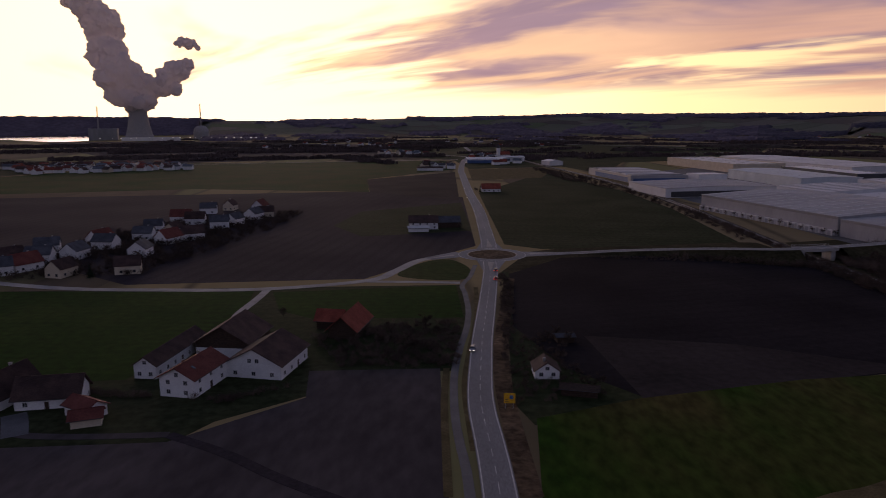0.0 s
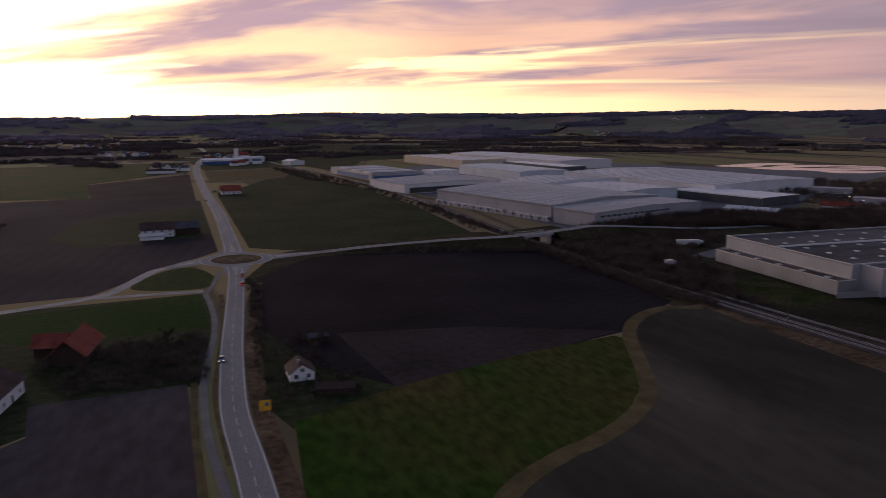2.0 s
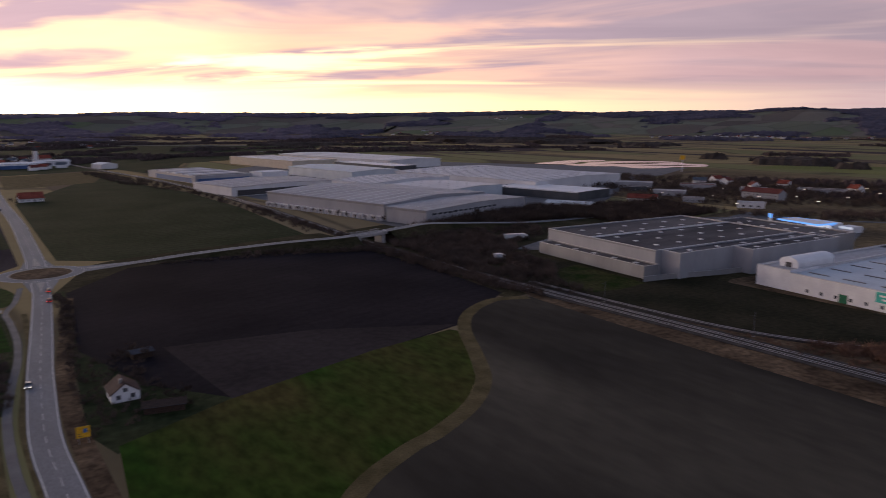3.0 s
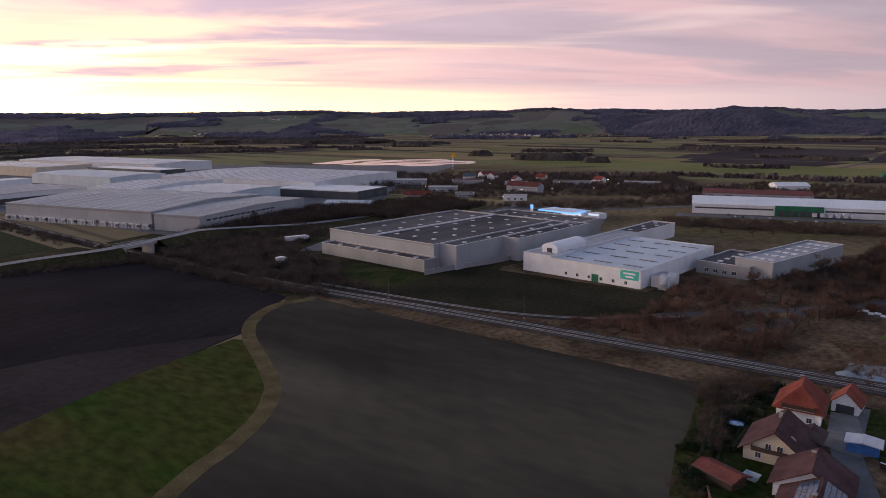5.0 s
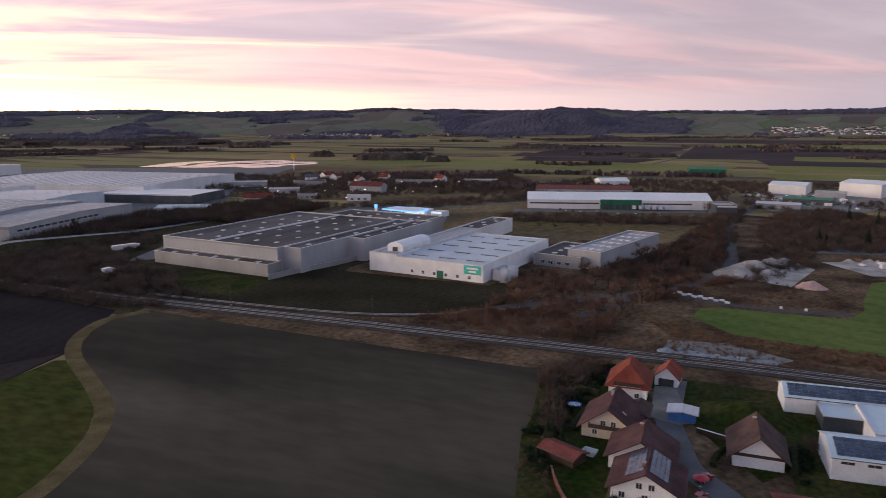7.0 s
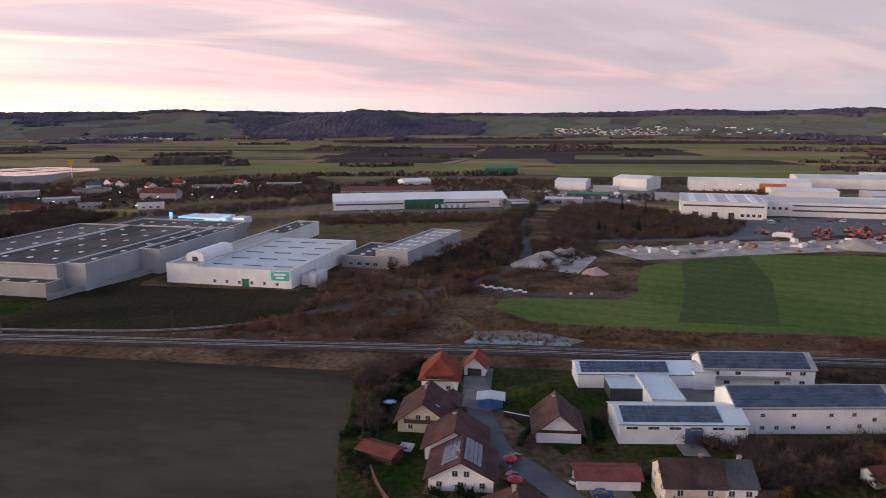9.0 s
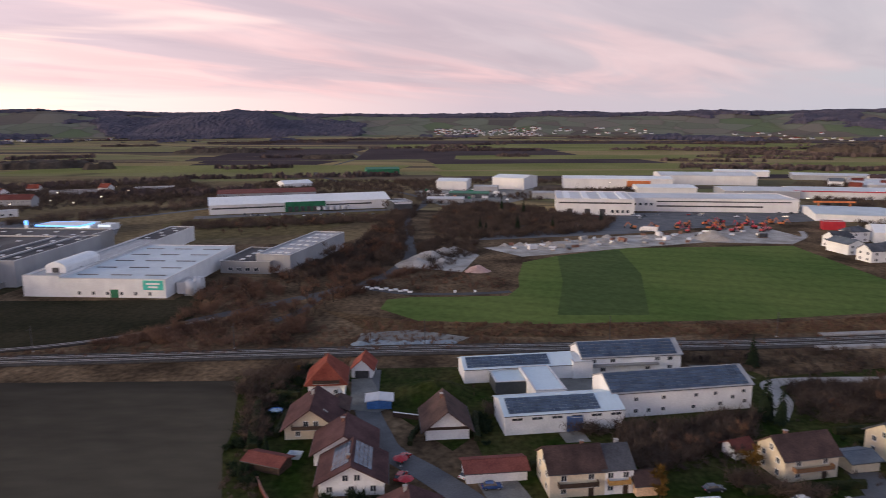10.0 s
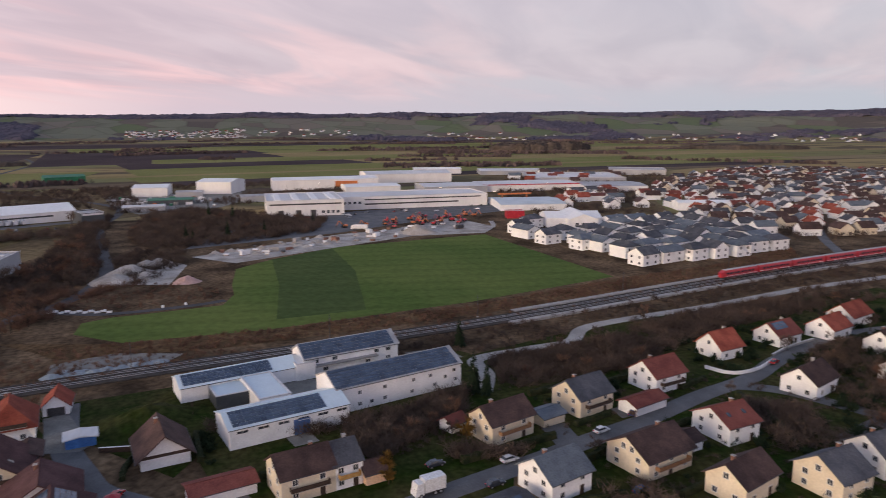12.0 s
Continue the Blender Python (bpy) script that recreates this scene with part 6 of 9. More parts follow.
def conifer_meshes(seed, tall, r):
    rng = random.Random(seed)
    wood = Solid().tube((0, 0, 0), (0, 0, tall * 0.95), tall * 0.02, tall * 0.004, 6)
    s = Solid()
    for i in range(26):
        z = tall * (0.10 + 0.88 * i / 26)
        rr = r * (1 - i / 27) * rng.uniform(0.85, 1.15)
        for k in range(11):
            a = rng.uniform(0, 6.283)
            q = Vector((math.cos(a), math.sin(a), 0))
            t = Vector((-math.sin(a), math.cos(a), 0)) * rr * 0.26
            b = Vector((0, 0, z + rr * 0.12)) + q * rr * 0.1
            e = q * rr * rng.uniform(0.8, 1.15) + Vector((0, 0, z - rr * rng.uniform(0.2, 0.45)))
            m_ = (b + e) * 0.5 + Vector((0, 0, 0.05 * rr))
            s.add([b, m_ - t, e, m_ + t], [(0, 1, 2, 3)])
    return wood.mesh("trunk", M_BARK), s.mesh("crown", M_CONIFER)


TREES = {"bare": [bare_tree_meshes(11 + k, t, sp, 620, w, M_TWIG) for k, (t, sp, w) in enumerate(((9.5, 3.6, 0.055), (12.5, 4.4, 0.065), (7.0, 3.0, 0.05), (10.5, 3.2, 0.055)))],
         "red": [bare_tree_meshes(31 + k, t, sp, 620, 0.055, M_TWIG_RED) for k, (t, sp) in enumerate(((7.5, 3.4), (9.0, 3.4)))],
         "gold": [bare_tree_meshes(41, 7.0, 2.2, 1100, 0.12, M_TWIG_GOLD)],
         "conifer": [conifer_meshes(51 + k, t, r) for k, (t, r) in enumerate(((15, 3.4), (11, 2.8), (18, 3.8)))]}
TREE_LABELS = {"bare": "bare leafless deciduous tree with brown twigs", "red": "leafless tree with reddish twigs", "gold": "narrow tree with golden autumn leaves",
               "conifer": "dark green conifer tree with drooping branches"}


def tree(kind, x, y, size=1.0, group="", rng=random.Random(5)):
    tm, cm = rng.choice(TREES[kind])
    ob = thing("tree", TREE_LABELS[kind], "tree", pose(x, y, land(x, y), 0, 0, rng.uniform(0, 360)) @ Matrix.Diagonal((size, size, size * rng.uniform(0.88, 1.15), 1)), group)
    part("trunk", tm, None, ob)
    part("crown", cm, None, ob)
    return ob


rng_t = random.Random(77)
for px, py in scatter([(242, 404), (323, 406), (367, 390), (500, 352), (528, 400), (407, 432), (300, 418)], 20, rng_t, 5.5):
    tree("bare", px, py, rng_t.uniform(0.8, 1.15), "trees between the halls", rng_t)
for px, py in scatter([(212, 366), (280, 360), (262, 312), (226, 281), (212, 282)], 16, rng_t, 4.0):
    tree("bare", px, py, rng_t.uniform(0.6, 0.9), "trees beside the railway bridge", rng_t)
for px, py in scatter([(252, 294), (252, 267), (228, 236), (216, 250), (222, 275)], 10, rng_t, 4.0):
    tree("bare", px, py, rng_t.uniform(0.5, 0.8), "trees beside the railway bridge", rng_t)
for px, py in scatter([(316, 104), (330, 84), (258, 46), (232, 52), (226, 80), (248, 99), (280, 96)], 16, rng_t, 4.5):
    tree(rng_t.choice(("bare", "red", "red")), px, py, rng_t.uniform(0.5, 0.85), "trees on the waste ground", rng_t)
for px, py in scatter([(332, 78), (395, 46), (450, 40), (510, 36), (523, 24), (380, 18), (292, 36), (262, 46)], 42, rng_t, 4.0):
    tree(rng_t.choice(("bare", "red", "red")), px, py, rng_t.uniform(0.7, 1.15), "trees along the road to the plain", rng_t)
for px, py in scatter([(503, 4), (620, -14), (640, -40), (526, -138), (474, -118), (448, -42), (453, -6)], 40, rng_t, 5.0):
    tree(rng_t.choice(("conifer", "bare", "bare", "red")), px, py, rng_t.uniform(0.6, 0.95), "wood behind the gravel yard", rng_t)
for px, py in scatter([(448, 158), (500, 60), (560, 56), (530, 172)], 12, rng_t, 7.0):
    tree("red", px, py, rng_t.uniform(0.5, 0.8), "young trees before the long hall", rng_t)
for k in range(15):
    tree("bare", 222 + 2.55 * k, 592 - 10 * k, 0.5, "row of trees before the logistics hall", rng_t)
for k in range(12):
    tree("bare", 560 + 24 * k, 28 + (k % 2) * 9 + (0 if k < 7 else 3.5 * (k - 7)), 0.9, "roadside trees on the plain", rng_t)
for px, py in scatter([(190, -104), (190, -135), (170, -150), (158, -152), (166, -120), (166, -92)], 9, rng_t, 4.0):
    tree(rng_t.choice(("bare", "red")), px, py, rng_t.uniform(0.45, 0.75), "trees behind the workshops", rng_t)
for px, py in scatter([(206, -165), (204, -215), (200, -300), (188, -305), (184, -234), (186, -186)], 12, rng_t, 4.0):
    tree(rng_t.choice(("bare", "red")), px, py, rng_t.uniform(0.45, 0.75), "trees along the service track", rng_t)
for px, py in scatter([(152, -46), (158, -80), (142, -70), (140, -48)], 8, rng_t, 4.0):
    tree(rng_t.choice(("bare", "red")), px, py, rng_t.uniform(0.5, 0.75), "garden trees of the estate", rng_t)
for px, py in scatter([(-44, 232), (-24, 246), (4, 252), (4, 208), (-30, 208)], 12, rng_t, 4.0):
    tree("bare", px, py, rng_t.uniform(0.4, 0.7), "orchard beside the farm", rng_t)
for px, py in scatter([(21, 232), (44, 240), (42, 211), (46, 184), (20, 180)], 12, rng_t, 3.5):
    if abs(px - 31) > 6 or abs(py - 200) > 7:
        tree("bare", px, py, rng_t.uniform(0.35, 0.65), "trees round the cottage", rng_t)
for px, py in scatter([(-230, 330), (-160, 345), (-130, 500), (-125, 580), (-160, 560), (-215, 460)], 10, rng_t, 6.0):
    tree(rng_t.choice(("bare", "bare", "conifer")), px, py, rng_t.uniform(0.4, 0.75), "trees of the hamlet", rng_t)
for px, py in scatter([(60, -80), (110, -88), (150, -95), (150, -160), (140, -240), (110, -215), (60, -170)], 14, rng_t, 6.0):
    tree(rng_t.choice(("bare", "red", "bare")), px, py, rng_t.uniform(0.3, 0.5), "garden trees of the estate", rng_t)
for px, py in scatter([(152, -196), (172, -192), (180, -262), (150, -285), (124, -235), (112, -190), (118, -182)], 24, rng_t, 5.0):
    if all(abs(px - a) > 8 or abs(py - b) > 8 for a, b in ((163, -202), (160, -224), (168, -246), (158, -268), (140, -226), (120, -205), (127.5, -172.5))):
        tree(rng_t.choice(("bare", "red", "bare")), px, py, rng_t.uniform(0.55, 0.95), "tall garden trees of the estate", rng_t)
for px, py, kind, size in ((-173, 334, "conifer", 0.75), (-62, 262, "bare", 0.6), (166, -85.5, "conifer", 0.75), (163, -88, "conifer", 0.6), (138.5, -69.5, "gold", 1.0), (131.5, -46.5, "gold", 0.9), (128, -46, "gold", 0.7),
                           (204, 26, "red", 0.5), (200, 40, "gold", 0.5), (196, 42, "bare", 0.5), (186, 43, "bare", 0.45), (152, 42, "conifer", 0.35), (150, 38, "conifer", 0.3), (205, -100, "conifer", 0.7),
                           (40, 745, "conifer", 0.7), (36, 752, "bare", 0.8), (-2, 1150, "bare", 1.0), (-22, 1160, "conifer", 0.9), (12, 490, "bare", 0.7), (-20, 505, "bare", 0.7), (-6, 508, "bare", 0.8)):
    tree(kind, px, py, size, "", rng_t)


# kept free of shrubs: the service track and the streets
CLEAR = [q for line in ([(165, -88), (177, -95.5), (190, -99), (192, -119), (193, -137), (204, -151), (207, -176), (208, -217), (212, -266), (213, -292), (212, -380)],
                        [(112, -28), (118, -45), (121, -62), (124, -80), (128, -101), (131, -118), (137, -142), (141, -165), (150, -190), (158, -230), (150, -290)],
                        [(258, 60), (273, 52), (300, 47), (314, 40), (309, 27), (301, 12), (299, -2), (300, -24), (303, -36)],
                        SIDING, [(258, 92), (290, 60), (325, 28), (380, 12), (450, 14), (560, 18)]) for q in spline(line, 12)]


def bushes(label, areas, material, low, high, seed, per=62, width=0.042, category="shrubs"):
    """Many bare bushes in one mesh; areas: (outline, number)."""
    rng = np.random.default_rng(seed)
    r2 = random.Random(seed)
    spots = np.array([p for poly, n in areas for p in scatter(poly, n, r2) if all((p[0] - q[0]) ** 2 + (p[1] - q[1]) ** 2 > 13 for q in CLEAR)])
    n = len(spots)
    h = rng.uniform(low, high, n)
    d = rng.normal(0, 1, (n, per, 3)) * [0.62, 0.62, 0.4]
    d[..., 2] = np.abs(d[..., 2]) + 0.35
    d /= np.linalg.norm(d, axis=2, keepdims=True)
    start = np.concatenate([spots[:, None, :] + rng.normal(0, 0.35, (n, per, 2)) * h[:, None, None] * 0.6, rng.uniform(0, 0.45, (n, per, 1)) * h[:, None, None]], 2)
    end = start + d * h[:, None, None] * rng.uniform(0.35, 0.75, (n, per, 1))
    q = np.cross(d, rng.normal(0, 1, (n, per, 3)))
    q *= width * h[:, None, None] / np.linalg.norm(q, axis=2, keepdims=True) * 0.5
    verts = np.stack([start - q, start + q, end], 2).reshape(-1, 3)
    me = bpy.data.meshes.new("shrubs")
    me.from_pydata(verts.tolist(), [], np.arange(len(verts)).reshape(-1, 3).tolist())
    me.materials.append(material)
    return tagged(new("shrubs", me), label, category, kind="stuff")


bushes("brown leafless shrubs along the railway", [([(212, 366), (284, 360), (270, 312), (228, 281), (211, 282)], 1000), ([(252, 294), (254, 267), (230, 236), (216, 262)], 160),
       ([(221, 165), (216, 236), (212, 275), (208, 300), (213, 300), (218, 240), (226, 150)], 90), ([(199, 216), (197, 250), (196, 330), (201, 330), (203, 250), (205, 214)], 110),
       ([(196, 330), (199, 420), (205, 600), (209, 600), (203, 420), (201, 330)], 160)], M_TWIG, 1.6, 5.5, 1)
bushes("dense bare thicket between the halls", [([(242, 400), (323, 404), (367, 387), (500, 349), (530, 405), (407, 445), (300, 425)], 1700), ([(395, 300), (420, 330), (520, 345), (500, 360), (400, 375)], 420)], M_TWIG, 3.5, 9.0, 2)
bushes("reddish thicket on the waste ground", [([(316, 106), (332, 80), (258, 44), (231, 50), (223, 88), (248, 99), (280, 96)], 330), ([(229, 128), (240, 104), (262, 80), (230, 90)], 160),
       ([(285, 40), (340, 50), (352, -8), (330, 20), (300, 30)], 260)], M_TWIG_RED, 1.6, 5.5, 3)
bushes("brown thicket along the road to the plain", [([(332, 80), (397, 48), (510, 38), (600, 30), (620, 10), (523, 14), (376, 8), (330, 40)], 1000), ([(350, 0), (410, 10), (445, -4), (430, -30), (400, -28), (352, -10)], 200)], M_TWIG, 1.6, 6.0, 4)
bushes("dark undergrowth of the wood behind the gravel yard", [([(503, 1), (625, -18), (640, -60), (526, -141), (472, -120), (445, -42), (453, -6)], 1500)], M_TWIG_DARK, 2.5, 7.0, 5)
bushes("brown scrub on the railway verge", [([(216, 150), (228, 120), (230, 90), (228, 60), (250, 44), (248, 28), (238, -30), (224, -40), (222, 40), (218, 100)], 420), ([(222, -60), (236, -60), (250, -240), (262, -330), (246, -330), (230, -200)], 380), ([(303, 44), (345, 18), (350, -10), (330, -36), (306, -34), (304, 0)], 300), ([(258, 30), (246, 24), (236, -32), (238, -132), (250, -262), (268, -345), (288, -362), (270, -283), (264, -214), (250, -125), (252, -40)], 1500)], M_TWIG_RED, 0.7, 2.0, 6)
bushes("scrub between railway and gardens", [([(205, -60), (216, -60), (222, -160), (234, -240), (240, -340), (205, -380), (204, -300), (206, -215), (206, -165), (194, -150), (190, -108), (200, -95)], 820),
       ([(190, -104), (190, -138), (170, -152), (156, -154), (160, -120), (164, -92)], 320), ([(205, -165), (204, -215), (200, -300), (186, -305), (182, -234), (186, -186)], 420)], M_TWIG, 1.0, 3.2, 7)
bushes("bare hedges and bushes of the gardens", [([(152, -44), (158, -80), (142, -72), (138, -46)], 130), ([(60, -75), (150, -90), (152, -160), (150, -260), (110, -235), (60, -170)], 700),
       ([(204, 44), (206, 30), (196, 36), (150, 40), (126, 34), (124, 42), (150, 46)], 150), ([(154, -52), (176, -94), (168, -94), (152, -60)], 110)], M_TWIG, 0.7, 2.0, 8)
bushes("thick brown shrubs below the solar workshops", [([(162, -46), (167, -84), (156, -78), (143, -58), (138, -46), (154, -43)], 300), ([(172, -92), (186, -102), (188, -133), (190, -154), (174, -172), (162, -136), (166, -111)], 620),
       ([(174, -172), (195, -163), (204, -250), (188, -262), (180, -190)], 560), ([(155, -42), (168, -14), (176, -14), (162, -46)], 70), ([(206, 46), (206, 38), (190, 42), (166, 42), (156, 38), (154, 44), (176, 50), (198, 56)], 150),
       ([(128, -80), (136, -64), (132, -62), (126, -78)], 40), ([(80, -80), (106, -84), (108, -94), (82, -96)], 90), ([(104, -134), (128, -146), (122, -160), (98, -150)], 130), ([(98, -160), (150, -196), (150, -290), (100, -250)], 420)], M_TWIG, 1.8, 5.0, 17)
bushes("brown thickets behind the long hall", [([(640, 250), (665, 150), (690, 40), (745, 30), (760, 200), (720, 300)], 620), ([(560, 350), (700, 290), (820, 300), (800, 420), (700, 520), (600, 480), (545, 470)], 700), ([(760, 20), (900, 60), (890, 200), (780, 220)], 620), ([(640, -20), (760, -10), (900, -30), (900, 50), (760, 15), (640, 10)], 420), ([(840, -300), (900, -300), (900, -40), (850, -40)], 420), ([(700, -60), (770, -130), (780, -240), (700, -200), (660, -90)], 300)], M_TWIG_DARK, 2.0, 6.0, 19)
bushes("dark thickets and trees between halls and town", [([(440, -400), (470, -300), (540, -330), (760, -400), (900, -560), (860, -760), (700, -640), (560, -480)], 1000)], M_TWIG_DARK, 2.5, 7.0, 20)
bushes("yellowish brown saplings before the long hall", [([(486, 172), (527, 18), (560, 22), (522, 186)], 520)], M_TWIG, 2.5, 6.5, 18, per=40, width=0.045)
bushes("dark evergreen hedges and bushes of the gardens", [([(150, -90), (160, -100), (158, -150), (146, -150), (146, -118)], 60), ([(60, -75), (128, -84), (126, -160), (60, -170)], 150), ([(145, -160), (176, -160), (186, -262), (150, -290), (140, -200)], 170),
       ([(100, -160), (138, -176), (146, -240), (100, -230)], 130), ([(204, 44), (206, 30), (196, 36), (150, 40), (126, 34), (150, 48)], 90), ([(152, -14), (172, -14), (172, -11), (152, -11)], 14), ([(126, 24), (122, 0), (128, 0), (130, 22)], 24)], M_CONIFER, 0.9, 3.0, 25, per=90, width=0.12)
bushes("bare orchard thicket beside the farm", [([(-46, 236), (-24, 250), (6, 256), (5, 206), (-32, 206)], 420), ([(-110, 190), (-60, 178), (-44, 190), (-60, 182), (-100, 182)], 80)], M_TWIG, 1.2, 3.0, 9)
bushes("bare shrubs round the cottage", [([(20, 235), (44, 241), (41, 211), (46, 183), (19, 176)], 230), ([(29, 347), (33, 322), (25, 236), (20.5, 236)], 170)], M_TWIG, 0.8, 2.2, 10)
bushes("hedge and shrubs of the hamlet", [([(-235, 322), (-150, 340), (-120, 500), (-118, 580), (-165, 575), (-225, 470)], 1000)], M_TWIG, 2.0, 6.0, 11)
bushes("shrub belt along the far railway", [([(198, 432), (206, 600), (208, 760), (190, 980), (150, 1150), (140, 1140), (156, 900), (194, 760), (196, 600), (190, 432)], 420)], M_TWIG, 2.0, 5.0, 12)
bushes("scrub on the road embankment", [([(70, 388), (150, 378), (196, 362), (196, 352), (150, 366), (90, 380)], 260)], M_TWIG, 0.8, 2.0, 13)


bushes("garden trees and hedges between the town houses", [([(470, -440), (400, -400), (300, -392), (292, -450), (640, -1080), (800, -880), (700, -640), (560, -480)], 1700), ([(560, -330), (700, -380), (720, -600), (600, -470), (480, -300)], 320)], M_TWIG, 2.5, 7.0, 15)
bushes("shrubs on the slopes by the railway bridge", [([(120, 386), (196, 362), (196, 350), (150, 372)], 160), ([(214, 384), (260, 396), (300, 392), (300, 378), (260, 374), (216, 366)], 420)], M_TWIG, 1.5, 4.5, 16)
bushes("dark thicket beside the railway bridge and truck yard", [([(214, 380), (222, 300), (234, 272), (256, 296), (262, 318), (330, 342), (345, 400), (300, 420), (250, 400)], 900), ([(206, 262), (214, 206), (224, 206), (228, 236), (214, 300), (207, 330)], 260), ([(192, 236), (200, 232), (204, 300), (202, 370), (192, 350)], 160)], M_TWIG_DARK, 1.5, 5.0, 31)
bushes("dark hedges and trees among the far businesses", [([(560, 560), (620, 470), (620, 380), (760, 330), (930, 340), (840, 520), (740, 660)], 700), ([(640, 300), (690, 240), (800, 250), (930, 330), (800, 340)], 420)], M_TWIG_DARK, 3.0, 8.5, 32)
bushes("thicket and hedges round the business park", [([(530, 480), (600, 340), (640, 300), (800, 400), (740, 640)], 520), ([(500, 350), (560, 290), (640, 240), (700, 200), (640, 190), (540, 250)], 240)], M_TWIG, 2.5, 7.5, 14)


def far_woods():
    """Tree lines and woods on the plain and the hills, too far off to be told apart."""
    rng = np.random.default_rng(21)
    spots = []

    def line(x, y, ang, length, depth, step=4.0):
        d = np.array([math.cos(ang), math.sin(ang)])
        q = np.array([-d[1], d[0]])
        n = int(length / step * max(1, depth / 14))
        a = rng.uniform(-0.5, 0.5, n) * length
        b = rng.normal(0, 0.3, n) * depth
        spots.extend((np.array([x, y]) + a[:, None] * d + b[:, None] * q + rng.normal(0, 3, (n, 2))).tolist())

    for k in range(128):
        r = 1350 + 2000 * rng.random() ** 0.8
        az = radians(rng.uniform(-36, 32) if k < 70 else rng.uniform(32, 150))
        x, y = r * math.sin(az), r * math.cos(az)
        if (-700 < x < 900 and y < 1350 and az < 0.9) or (az < -0.38 and r > 1500):
            continue
        line(x, y, rng.normal(-az, 0.25) if rng.random() < 0.75 else rng.uniform(0, 3.14), rng.uniform(60, 420), rng.uniform(6, 40))
    for x, y, ang, length, depth in ((1500, 2300, -0.5, 900, 160), (1900, 2500, -0.6, 1000, 200), (1250, 690, -1.0, 130, 60), (1500, 800, -1.1, 160, 60), (1150, 280, -1.3, 110, 30), (1100, -560, -1.9, 300, 60),
                                     (1500, -900, -2.1, 500, 90), (300, 1500, 0.1, 500, 40), (0, 2100, 0, 500, 40), (-430, 1900, 0.2, 420, 40), (-700, 1750, 0.4, 240, 50), (650, 2300, -0.3, 900, 80),
                                     (-300, 2650, 0.1, 700, 50), (960, 190, -1.4, 300, 24), (840, 420, -1.0, 260, 30), (740, 270, -1.2, 160, 40),
                                     (-420, 1400, 0.3, 240, 30), (-900, 1850, 0.45, 600, 110), (-1150, 2200, 0.45, 700, 160), (-620, 1480, 0.5, 360, 60), (-700, 2200, 0.3, 500, 90), (-350, 1750, 0.2, 400, 60), (900, 1500, -0.5, 500, 40), (240, 1060, -1.4, 60, 20)):
        line(x, y, ang, length, depth)
    p = np.array(spots)
    z = np.array([land(x, y) for x, y in spots])
    n = len(p)
    h = rng.uniform(2.0, 7.5, n) * (1 + 0.25 * rng.normal(0, 0.5, n))
    verts, k = [], 5
    for j in range(k):
        a = rng.uniform(0, 6.283, n)
        w = h * rng.uniform(0.3, 0.6, n)
        ox, oy = rng.normal(0, 3.2, n), rng.normal(0, 3.2, n)
        cx, cy = p[:, 0] + ox, p[:, 1] + oy
        lean = rng.normal(0, 0.15, n) * h
        quad = np.stack([np.stack([cx - np.cos(a) * w, cy - np.sin(a) * w, z - 0.5], 1), np.stack([cx + np.cos(a) * w, cy + np.sin(a) * w, z - 0.5], 1),
                         np.stack([cx + np.cos(a) * w * 0.8 + lean, cy + np.sin(a) * w * 0.8, z + h * 0.75], 1), np.stack([cx + lean, cy, z + h * rng.uniform(0.85, 1.1, n)], 1),
                         np.stack([cx - np.cos(a) * w * 0.75 + lean, cy - np.sin(a) * w * 0.75, z + h * 0.65], 1)], 1)
        verts.append(quad.reshape(-1, 3))
    v = np.concatenate(verts)
    me = bpy.data.meshes.new("far_woods")
    me.from_pydata(v.tolist(), [], np.arange(len(v)).reshape(-1, 5).tolist())
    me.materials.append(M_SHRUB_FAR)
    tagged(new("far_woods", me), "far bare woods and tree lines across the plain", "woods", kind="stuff")



